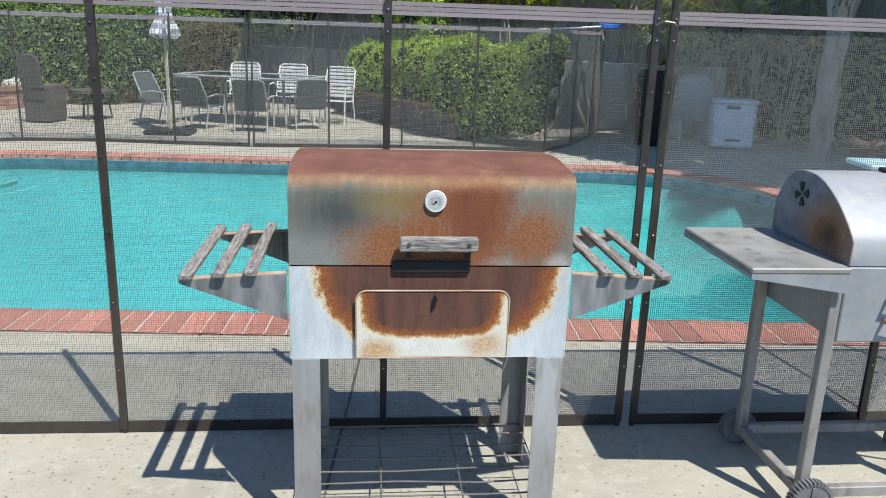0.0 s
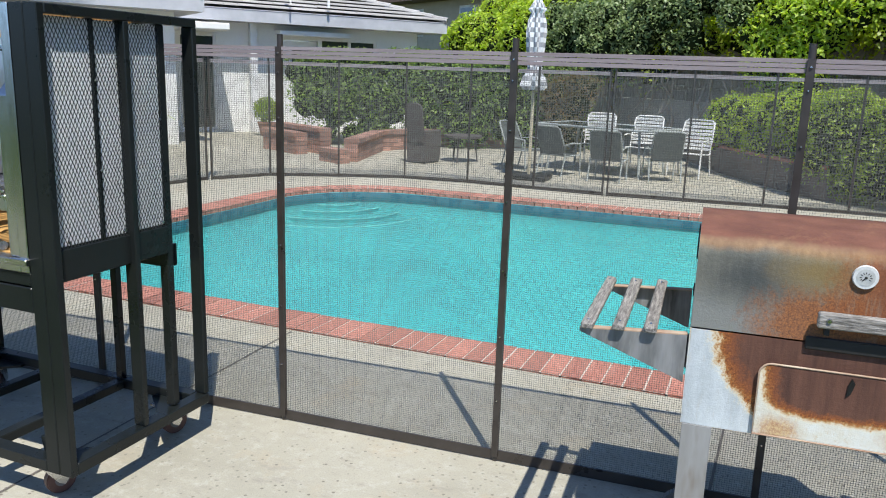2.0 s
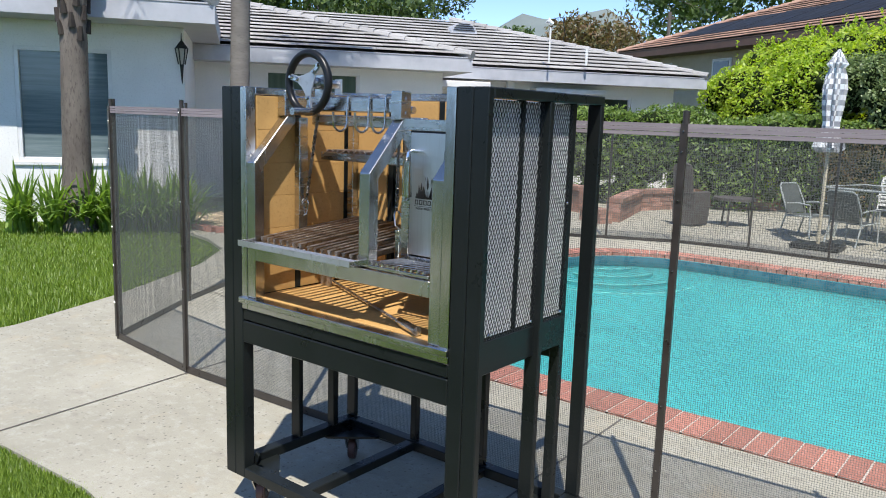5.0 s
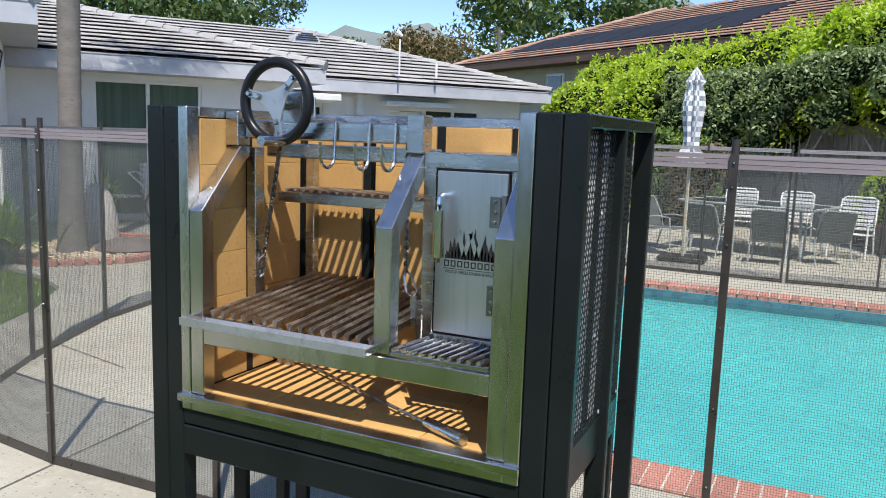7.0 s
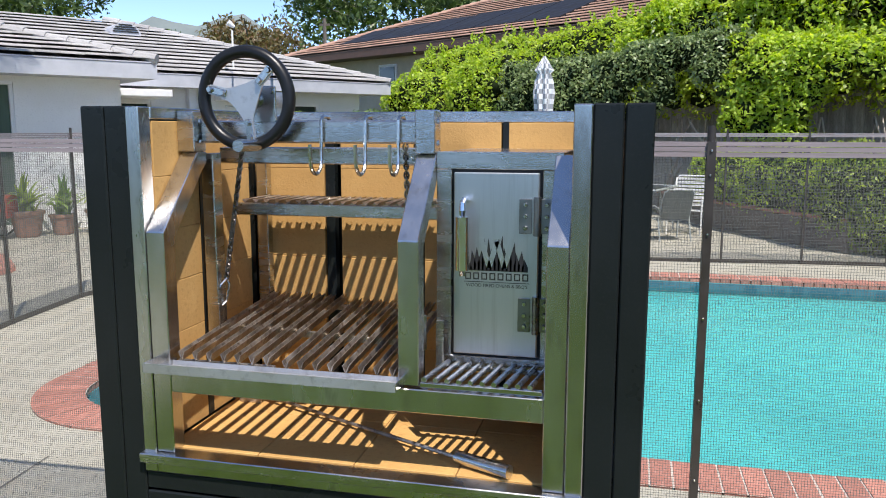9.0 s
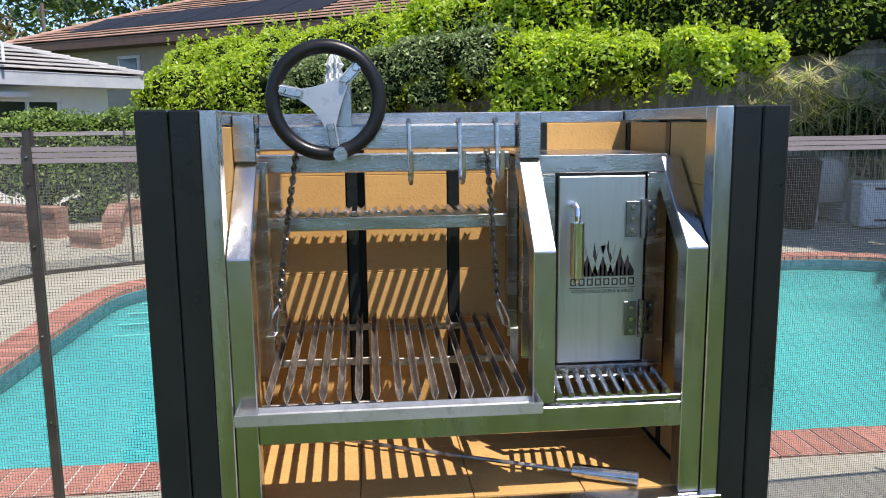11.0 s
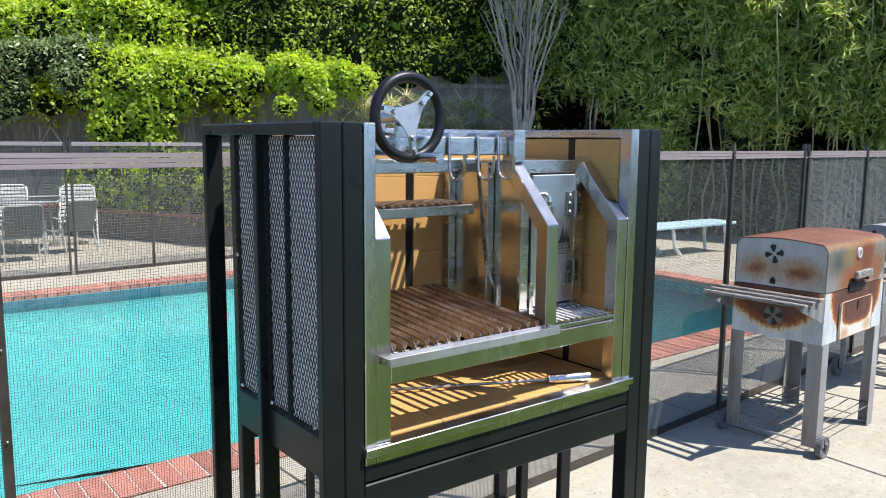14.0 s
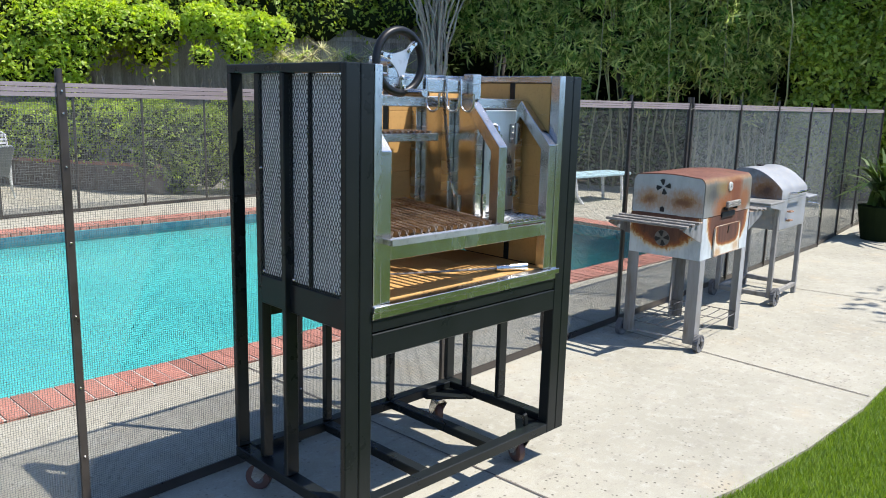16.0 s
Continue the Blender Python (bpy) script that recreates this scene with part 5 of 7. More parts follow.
# lawn blades
def grass(name, poly, count, height, seed, label):
    rng = np.random.default_rng(seed)
    a = np.array(poly, float)
    lo, hi = a.min(0), a.max(0)
    pts = lo + (hi - lo) * rng.uniform(size=(int(count), 2))
    inside = np.zeros(len(pts), bool)
    for i in range(len(a)):
        (x0, y0), (x1, y1) = a[i], a[i - 1]
        cross = ((y0 > pts[:, 1]) != (y1 > pts[:, 1])) & (pts[:, 0] < (x1 - x0) * (pts[:, 1] - y0) / (y1 - y0 + 1e-12) + x0)
        inside ^= cross
    pts = pts[inside]
    n = len(pts)
    ang = rng.uniform(0, 6.28, n)
    h = height * rng.uniform(0.5, 1.25, n)
    w = 0.0036 * height / 0.04
    root = np.stack([pts[:, 0], pts[:, 1], np.full(n, -0.036)], axis=1)
    s = np.stack([-np.sin(ang), np.cos(ang), np.zeros(n)], axis=1) * w
    d = np.stack([np.cos(ang), np.sin(ang), np.zeros(n)], axis=1) * (h * rng.uniform(0.1, 0.9, n))[:, None]
    tip = root + d + np.stack([np.zeros(n), np.zeros(n), h], axis=1)
    v = np.stack([root - s, root + s, tip], axis=1).reshape(-1, 3)
    g = from_arrays(name, v, np.arange(3 * n).reshape(-1, 3), BLADE)
    return tagged(g, label, "grass", kind="stuff")


grass("lawn_grass", [(-4.9, 0.2), (-4.9, 0.75), (-4.66, 1.3), (-4.22, 1.6), (-3.6, 1.64), (-2.85, 1.55), (-2.2, 1.40), (-1.6, 1.29), (-1.0, 1.24), (-0.3, 1.23), (0.6, 1.28), (1.6, 1.40), (1.6, 0.2)], 480000, 0.036, 61, "short mown green lawn grass at the paving edge")
grass("lawn_grass", [(-6.07, -1.0), (-6.07, 0.6), (-6.27, 2.5), (-6.67, 3.5), (-7.32, 4.62), (-7.95, 5.3), (-8.7, 5.58), (-9.7, 5.75), (-11.9, 4.2), (-14.5, 1.0), (-14.5, -1.0)], 420000, 0.06, 62, "green lawn grass before the house wall")

# Out-of-view tree, added for the leaf shade on the right paving.
tree("garden_tree", (4.6, -1.6, -0.03), 4.6, 1.5, 1500, 0.16, LEAF_OLIVE, BARK, "loose small tree out of view, added to dapple the paving", 77, trunk=0.6, clumps=12, r=0.07)


# ---- the house ----
house = thing("house", (0, 0, 0), "single-storey white stucco house with grey tile roofs", "house", turn=53.13)


def wall(name, x0, x1, z0, z1, y, thick, holes=(), parent=None, along=0):
    """A wall along x (or along y, where along is 1) with openings that go through it."""
    bm = bmesh.new()
    xs = sorted({x0, x1, *[h[0] for h in holes], *[h[1] for h in holes]})
    zs = sorted({z0, z1, *[h[2] for h in holes], *[h[3] for h in holes]})
    made = {}

    def corner(i, j, k):
        if (i, j, k) not in made:
            d = y + thick * k
            made[i, j, k] = bm.verts.new((xs[i], d, zs[j]) if not along else (d, xs[i], zs[j]))
        return made[i, j, k]

    def solid(i, j):
        if not (0 <= i < len(xs) - 1 and 0 <= j < len(zs) - 1):
            return False
        u, v = (xs[i] + xs[i + 1]) / 2, (zs[j] + zs[j + 1]) / 2
        return not any(h[0] < u < h[1] and h[2] < v < h[3] for h in holes)

    for i in range(len(xs) - 1):
        for j in range(len(zs) - 1):
            if not solid(i, j):
                continue
            for k in (0, 1):
                bm.faces.new([corner(*c, k) for c in ((i, j), (i + 1, j), (i + 1, j + 1), (i, j + 1))])
            for (di, dj), (p, q) in (((-1, 0), ((0, 0), (0, 1))), ((1, 0), ((1, 0), (1, 1))), ((0, -1), ((0, 0), (1, 0))), ((0, 1), ((0, 1), (1, 1)))):
                if not solid(i + di, j + dj):
                    bm.faces.new([corner(i + c[0], j + c[1], k) for c, k in ((p, 0), (q, 0), (q, 1), (p, 1))])
    bmesh.ops.recalc_face_normals(bm, faces=bm.faces[:])
    return part(name, bm, STUCCO, parent or house)


def window(x0, x1, z0, z1, y, bars_at=(), back=CURTAIN, name="window"):
    f = 0.055
    bm = bmesh.new()
    for a in ((x0, z0, x1, z0 + f), (x0, z1 - f, x1, z1), (x0, z0 + f, x0 + f, z1 - f), (x1 - f, z0 + f, x1, z1 - f), *[(b - 0.03, z0 + f, b + 0.03, z1 - f) for b in bars_at]):
        box(bm, (a[0], y - 0.025, a[1]), (a[2], y + 0.05, a[3]), 0.004)
    w = part(name, bm, TRIM_WHITE, house, "white window frame")
    edges = [x0 + f, *bars_at, x1 - f]
    for a, b in zip(edges[:-1], edges[1:]):
        part("pane", box(bmesh.new(), (a, y + 0.022, z0 + f), (b, y + 0.030, z1 - f)), back, w, "dark reflecting pane")
    part("sill", box(bmesh.new(), (x0 - 0.06, y - 0.06, z0 - 0.05), (x1 + 0.06, y - 0.002, z0 - 0.002), 0.005), TRIM_WHITE, w)
    return w


wall("wing_wall", -9.5, -0.93, -0.04, 2.68, 12.1, 0.2, [(-3.03, -1.85, 0.77, 2.26)])
window(-3.03, -1.85, 0.77, 2.26, 12.13, (-2.42,), BLIND)
wall("wing_side_wall", 12.3, 15.0, -0.04, 2.62, -1.13, 0.2, along=1)
wall("main_wall", -0.93, 3.45, -0.04, 2.5, 15.0, 0.2, [(0.24, 1.9, 0.06, 2.25)])
window(0.24, 1.9, 0.06, 2.25, 15.05, (1.06,), CURTAIN, "sliding_door")
wall("main_end_wall", 15.2, 17.7, -0.04, 2.5, 3.25, 0.2, along=1)
wall("patio_wall", 3.45, 9.85, -0.04, 2.5, 17.7, 0.2, [(4.1, 4.9, 0.05, 2.1), (6.45, 7.25, 0.02, 2.05), (7.3, 8.75, 1.05, 2.12)])
window(4.1, 4.9, 0.05, 2.1, 17.75, (), WINDOW_GLASS, "sliding_door")
window(7.3, 8.75, 1.05, 2.12, 17.75, (8.05,), WINDOW_GLASS)
dr = part("door", box(bmesh.new(), (6.47, 17.74, 0.03), (7.23, 17.79, 2.03), 0.006), TRIM_WHITE, house, "white glazed back door")
part("pane", box(bmesh.new(), (6.62, 17.732, 1.25), (7.08, 17.738, 1.9)), WINDOW_GLASS, dr)
part("door_handle", rod(bmesh.new(), (7.16, 17.73, 0.98), (7.16, 17.70, 0.98), 0.02, n=10), STEEL, dr)
part("porch_beam", box(bmesh.new(), (6.2, 17.3, 2.14), (7.9, 17.69, 2.24), 0.01), TRIM_WHITE, house)
part("column", box(bmesh.new(), (5.58, 17.45, 0), (5.74, 17.61, 2.45), 0.01), TRIM_WHITE, house)
part("awning", box(bmesh.new(), (3.5, 16.4, 2.13), (4.85, 17.69, 2.27), 0.02), TRIM_WHITE, house, "flat white box over the doors")
part("end_wall", box(bmesh.new(), (9.65, 17.9, -0.04), (9.85, 24.5, 2.5)), STUCCO, house)
part("ceiling", box(bmesh.new(), (3.46, 17.95, 2.44), (9.6, 22, 2.49)), STUCCO, house)


def hip_roof(s0, s1, y0, yr, z0, rise, tile, left_hip=True, right_hip=True, name="roof", pitch=0.34, step=0.33, parent=None, fascia=FASCIA):
    """One roof: the face towards the yard in overlapping tile courses, plain slopes behind, hips at its ends."""
    parent = parent or house
    run = yr - y0
    zr = z0 + rise
    r = part(name, prism(bmesh.new(), [(s0, y0 + 0.01), (s1, y0 + 0.01), (s1, 2 * yr - y0), (s0, 2 * yr - y0)], z0 - 0.27, z0 - 0.01, 2), fascia, parent, "grey painted fascia and eaves")
    bm = bmesh.new()
    l, rr = (s0 + run if left_hip else s0), (s1 - run if right_hip else s1)
    v = [bm.verts.new(p) for p in ((s0, y0, z0 - 0.03), (s1, y0, z0 - 0.03), (s1, 2 * yr - y0, z0 - 0.03), (s0, 2 * yr - y0, z0 - 0.03), (l, yr, zr - 0.03), (rr, yr, zr - 0.03))]
    for f in ((0, 1, 5, 4), (1, 2, 5), (2, 3, 4, 5), (3, 0, 4), (3, 2, 1, 0)):
        bm.faces.new([v[i] for i in f])
    bmesh.ops.recalc_face_normals(bm, faces=bm.faces[:])
    # Dark sheet below the tiles makes the lines between courses.
    part("underlay", bm, JOINT, r, "dark sheet under the tiles, showing between the courses")
    rng = random.Random(int(run * 100 + s1))
    n = int(run / step)
    for i in range(n):
        a, b = run * i / n, run * (i + 1) / n + 0.05
        xa, xb = (s0 + a if left_hip else s0), (s1 - a if right_hip else s1)
        vs, fs = [], []
        count = max(1, int((xb - xa) / pitch))
        shift = (i % 2) * 0.5 * pitch
        edges = [xa] + [x for x in (xa + shift + pitch * j for j in range(1, count)) if x < xb - 0.1] + [xb]
        for x0, x1 in zip(edges[:-1], edges[1:]):
            up, g = 0.072 + rng.uniform(-0.004, 0.005), 0.002
            za, zb = z0 + rise * a / run, z0 + rise * b / run
            k = len(vs)
            vs += [(x0 + g, y0 + a, za + up - 0.03), (x1 - g, y0 + a, za + up - 0.03), (x1 - g, y0 + a, za + up), (x0 + g, y0 + a, za + up), (x1 - g, y0 + b, zb + 0.004), (x0 + g, y0 + b, zb + 0.004)]
            fs += [(k, k + 1, k + 2, k + 3), (k + 3, k + 2, k + 4, k + 5)]
        from_arrays("tile_course", vs, fs, tile, r)
    for on, x0, x1 in ((left_hip, s0, l), (right_hip, s1, rr)):
        if on:
            m = int(run * 1.45 / 0.36)
            for j in range(m):
                p, q = [Vector((x0 + (x1 - x0) * t, y0 + run * t, z0 + rise * t + 0.03)) for t in (j / m, (j + 1.12) / m)]
                part("hip_tile", rod(bmesh.new(), p, q, 0.085, 0.06, 8), tile, r)
    return r


hip_roof(-10.0, -0.5, 11.33, 16.0, 2.86, 1.3, ROOF_TILE, name="wing_roof")
hip_roof(-3.0, 3.84, 14.4, 19.7, 2.60, 1.52, ROOF_TILE, left_hip=False, name="main_roof")
far_roof = hip_roof(0.5, 10.35, 17.1, 22.0, 2.63, 1.5, ROOF_TILE, left_hip=False, name="patio_roof")
vent = part("roof_vent", prism(bmesh.new(), [(5.3 + 0.34 * math.cos(radians(a)), 3.62 + 0.27 * math.sin(radians(a))) for a in range(0, 181, 15)], 20.15, 21.0, 1), FASCIA, far_roof, "half-round louvred roof vent")
for i, w_ in enumerate((0.28, 0.26, 0.22, 0.15)):
    part("slat", box(bmesh.new(), (5.3 - w_, 20.135, 3.68 + 0.05 * i), (5.3 + w_, 20.148, 3.705 + 0.05 * i)), INK, vent)
ant = thing("roof_antenna", (-9.75, 15.2, 2.75), "thin white roof mast with cable loop and small dish head", "antenna")
part("mast", pipe(bmesh.new(), [(0, 0, 0.02), (0, 0, 0.75)], 0.02, 8), TRIM_WHITE, ant)
part("cable", pipe(bmesh.new(), [(0, 0, 0.7), (0.06, 0.08, 0.95), (0.17, 0.2, 0.98), (0.2, 0.25, 0.7), (0.19, 0.23, 0.5)], 0.011, 6), RUBBER, ant)
part("head", rod(bmesh.new(), (-0.06, -0.05, 0.9), (0.04, 0.03, 0.82), 0.07, 0.03, 10), GALVANISED, ant)
part("stub", pipe(bmesh.new(), [(0.5, 0.75, 0.0), (0.5, 0.75, 0.36)], 0.03, 8), TRIM_WHITE, ant)
lamp = thing("wall_lantern", (-10.18, 6.44, 2.05), "black coach lantern on the wall corner", "lantern")
part("glass", rod(bmesh.new(), (0.0, 0, 0.06), (0.0, 0, 0.26), 0.04, 0.078, 6), PALE_BLOCK, lamp, "pale clouded lantern glass")
for k in range(6):
    a = radians(60 * k)
    part("bar", rod(bmesh.new(), (0.043 * math.cos(a), 0.043 * math.sin(a), 0.055), (0.083 * math.cos(a), 0.083 * math.sin(a), 0.27), 0.008, n=5), INK, lamp)
part("roof", rod(bmesh.new(), (0.0, 0, 0.262), (0.0, 0, 0.36), 0.10, 0.02, 6), INK, lamp)
part("finial", rod(bmesh.new(), (0, 0, 0.36), (0, 0, 0.47), 0.014, 0.004, 6), INK, lamp)
part("finial", rod(bmesh.new(), (0, 0, -0.20), (0, 0, 0.055), 0.006, 0.03, 6), INK, lamp)
part("arm", pipe(bmesh.new(), [(0, 0, 0.05), (0, 0, -0.08), (-0.06, 0.03, 0.0), (-0.13, 0.07, 0.08)], 0.013, 6), INK, lamp)

# ---- neighbouring house ----
nb = thing("neighbour_house", (-15.0, 29.0, 0), "tan two-storey neighbouring house with terracotta roof and solar panels", "house", turn=-33.0)
part("wall", box(bmesh.new(), (0.8, 0.8, 0), (17.5, 10, 4.1)), TAN_WALL, nb)
for x in (1.6, 4.9, 8.5):
    wnd = part("window", box(bmesh.new(), (x, 0.75, 2.75), (x + 0.95, 0.81, 3.75), 0.01), TRIM_WHITE, nb)
    part("pane", box(bmesh.new(), (x + 0.09, 0.735, 2.84), (x + 0.86, 0.748, 3.66)), WINDOW_GLASS, wnd)
nr = hip_roof(0.0, 18.5, 0.0, 5.6, 4.25, 2.1, TERRACOTTA, name="roof", parent=nb, pitch=0.6, fascia=surface("brown_fascia", (0.10, 0.06, 0.045), (0.15, 0.09, 0.07), 3, rough=0.7))
for i in range(6):
    x = 2.7 + 1.68 * i
    pan = [(x, 0.75, 4.62), (x + 1.62, 0.75, 4.62), (x + 1.62, 2.35 + 0.16 * i, 5.22 + 0.06 * i), (x, 2.35 + 0.16 * i, 5.22 + 0.06 * i)]
    bm = bmesh.new()
    a = [bm.verts.new(p) for p in pan]
    b = [bm.verts.new((p[0], p[1], p[2] - 0.05)) for p in pan]
    bm.faces.new(a), bm.faces.new(b[::-1])
    for j in range(4):
        bm.faces.new((a[j], b[j], b[(j + 1) % 4], a[(j + 1) % 4]))
    bmesh.ops.recalc_face_normals(bm, faces=bm.faces[:])
    part("solar_panel", bm, SOLAR, nr, "black solar panel")

# far trees, pole, wire, hill
tree("far_tree", (-23.0, 21.5, 0), 8.0, 3.2, 9000, 0.28, LEAF_FAR_SHADE, BARK, "dark green tree behind the roof", 71)
tree("far_tree", (-26.5, 30.5, 0), 9.5, 2.6, 4600, 0.26, LEAF_FAR_SHADE, BARK, "tall thin-leaved tree behind the roof", 72, clumps=22)
tree("far_tree", (-29.5, 17.5, 0), 8.6, 3.4, 5200, 0.26, LEAF_FAR_SHADE, BARK, "loose green tree behind the roof", 75)
tree("far_tree", (-20.5, 37.0, 0), 6.6, 2.9, 7000, 0.26, LEAF_RUST, BARK, "reddish brown tree far behind the roofs", 73, clumps=20)
tree("far_tree", (-17.0, 52.0, 0), 11.5, 6.5, 9000, 0.5, LEAF_FAR_SHADE, BARK, "broad dark tree on the rise beyond the houses", 74)
tree("far_tree", (-33.0, 44.0, 0), 8.0, 3.5, 6000, 0.35, LEAF_FAR_SHADE, BARK, "small dark tree between the roofs", 76)
pole = thing("utility_pole", (-16.6, 37.5, 0), "slim wooden utility pole with crossarm and wire", "pole")
part("pole", pipe(bmesh.new(), [(0, 0, 0), (0, 0, 6.9)], 0.09, 8), BARK, pole)
part("crossarm", box(bmesh.new(), (-0.25, -0.04, 6.55), (0.25, 0.04, 6.65)), BARK, pole)
part("wire", pipe(bmesh.new(), [(-14.0 * (1 - u) + 22 * u, -9.5 * (1 - u) + 10 * u, 3.4 * (1 - u) + 9.2 * u - 1.2 * math.sin(math.pi * u)) for u in np.linspace(0, 1, 14)], 0.022, 5), INK, pole)
# Distance haze is put into this flat grey-green.
HILL = surface("haze_tinted_hill", (0.14, 0.17, 0.17), (0.20, 0.23, 0.22), 0.02, rough=1.0, bump=0, spec=0.0)
rows = []
for i in range(41):
    x = -200 + 10 * i
    h = 38 + 9 * math.sin(i * 0.55) + 5 * math.sin(i * 1.3 + 1)
    rows += [(x, 240, -1), (x, 265, h * 0.7), (x, 290, h)]
fa = [(3 * i + j, 3 * i + 3 + j, 3 * i + 4 + j, 3 * i + 1 + j) for i in range(40) for j in range(2)]
tagged(from_arrays("backdrop", rows, fa, HILL), "far hillside coloured grey-green to stand for haze", "hill", kind="structure")

# Unseen wall added behind the camera to shape the steel's reflections.
unseen_wall = part("wall_south", box(bmesh.new(), (-32.0, -13.2, -0.04), (32.0, -13.0, 2.2)), surface("brown_stucco", (0.23, 0.21, 0.18), (0.32, 0.295, 0.26), 1.5, (0.20, 0.18, 0.16), 40, 0.95, bump=0.3))
tagged(unseen_wall, "unseen plain brown-grey wall added behind the view for reflections in the steel", "wall", kind="structure")

# ---- patio ----
def brick_wall(points, height, label, name="planter_wall"):
    w = thing(name, (*points[0], 0), label, "wall", "low brick planter walls")
    o = Vector((*points[0], 0))
    rows = max(1, int(height / 0.075))
    for a, b in zip(points[:-1], points[1:]):
        a, b = Vector((*a, 0)) - o, Vector((*b, 0)) - o
        d = b - a
        n = max(1, int(d.length / 0.24))
        turn = Matrix.Rotation(math.atan2(d.y, d.x), 4, "Z")
        for j in range(rows):
            for i in range(n):
                u0, u1 = d.length * i / n, d.length * (i + 1) / n - 0.01
                part("brick", box(bmesh.new(), (u0 + (0.06 if j % 2 and 0 < i else 0), -0.11 - 0.03 * (j == rows - 1), 0.075 * j), (u1 + (0.06 if j % 2 and i < n - 1 else 0), 0.11, 0.075 * j + 0.068), 0, Matrix.Translation(a) @ turn), OLD_BRICK, w)
    return w


brick_wall([(-8.35, 12.3), (-7.3, 11.75)], 0.38, "stepped low wall of old red brick")
brick_wall([(-8.5, 12.85), (-7.0, 12.05)], 0.45, "upper tier of old red brick")
brick_wall([(-6.55, 11.25), (-6.05, 11.0)], 0.23, "short stub of old red brick")
brick_wall([(-6.1, 11.3), (-6.6, 13.2), (-6.0, 14.9), (-4.2, 16.0)], 0.38, "long low red brick planter wall")
DARK_STONE = surface("dark_stone", (0.09, 0.07, 0.06), (0.17, 0.135, 0.12), 3, rough=0.9, bump=0.4)
low = thing("planter_wall", (-1.3, 15.6, 0), "low dark stone planter wall, a lighter cap for its lit top", "wall")
for a, b in zip([(-1.3, 15.6), (-0.55, 13.7), (0.25, 12.2)], [(-0.55, 13.7), (0.25, 12.2), (0.85, 11.25)]):
    a, b = Vector((*a, 0)) - Vector((-1.3, 15.6, 0)), Vector((*b, 0)) - Vector((-1.3, 15.6, 0))
    d = b - a
    turn = Matrix.Translation(a) @ Matrix.Rotation(math.atan2(d.y, d.x), 4, "Z")
    st = part("course", box(bmesh.new(), (0, -0.1, 0), (d.length - 0.004, 0.1, 0.40), 0.01, turn), DARK_STONE, low)
    # Lighter cap colour stands for the lit top of the wall.
    part("cap", box(bmesh.new(), (0, -0.13, 0.401), (d.length - 0.004, 0.12, 0.45), 0.008, turn), BRICK_RED, st)


WHITE_STRAP = surface("white_strap", (0.66, 0.66, 0.63), (0.76, 0.76, 0.73), 6, rough=0.5, bump=0.05)
GREY_SLING = surface("grey_sling", (0.06, 0.07, 0.068), (0.10, 0.115, 0.11), 8, rough=0.7, bump=0.2, bump_scale=200)
GREY_FRAME = surface("grey_frame", (0.30, 0.33, 0.31), (0.42, 0.45, 0.43), 6, rough=0.45)
WICKER = surface("dark_wicker", (0.05, 0.043, 0.04), (0.10, 0.085, 0.08), 20, (0.11, 0.09, 0.08), 90, 0.8, bump=0.8, bump_scale=90)


def chair(place, turn, strap, label):
    c = thing("strap_chair" if strap else "sling_chair", (*place, 0), label, "chair", "patio dining chairs", turn)
    c.scale = (0.92, 0.92, 0.88) if strap else (0.84, 0.86, 0.76)
    frame = WHITE_STRAP if strap else GREY_FRAME
    for x in (-0.27, 0.27):
        part("leg", pipe(bmesh.new(), [(x, -0.26, 0), (x, -0.24, 0.40), (x, -0.22, 0.62), (x, 0.0, 0.64), (x, 0.2, 0.61)], 0.014, 7), frame, c)
        part("leg", pipe(bmesh.new(), [(x, 0.30, 0), (x, 0.2, 0.40), (x, 0.24, 0.6), (x * 0.93, 0.38, 0.93)], 0.014, 7), frame, c)
        part("seat_rail", pipe(bmesh.new(), [(x, -0.26, 0.41), (x, 0.22, 0.38)], 0.013, 7), frame, c)
    part("top_rail", pipe(bmesh.new(), [(-0.25, 0.38, 0.92), (-0.2, 0.395, 0.965), (0.2, 0.395, 0.965), (0.25, 0.38, 0.92)], 0.014, 7), frame, c)
    if strap:
        for i in range(8):
            u = (i + 0.5) / 8
            y, z = 0.22 + 0.17 * u, 0.44 + 0.5 * u
            part("strap", box(bmesh.new(), (-0.265, y - 0.005, z - 0.022), (0.265, y + 0.003, z + 0.022), 0.002), WHITE_STRAP, c)
        for i in range(7):
            y = -0.24 + 0.068 * i
            part("strap", box(bmesh.new(), (-0.27, y - 0.024, 0.405 - 0.004 * i), (0.27, y + 0.024, 0.413 - 0.004 * i), 0.002), WHITE_STRAP, c)
    else:
        bm = prism(bmesh.new(), [(0.21, 0.42), (0.225, 0.415), (0.40, 0.94), (0.385, 0.945)], -0.25, 0.25, 0)
        part("back_sling", bm, GREY_SLING, c)
        part("seat_sling", box(bmesh.new(), (-0.26, -0.26, 0.39), (0.26, 0.22, 0.402), 0.003), GREY_SLING, c)
    return c


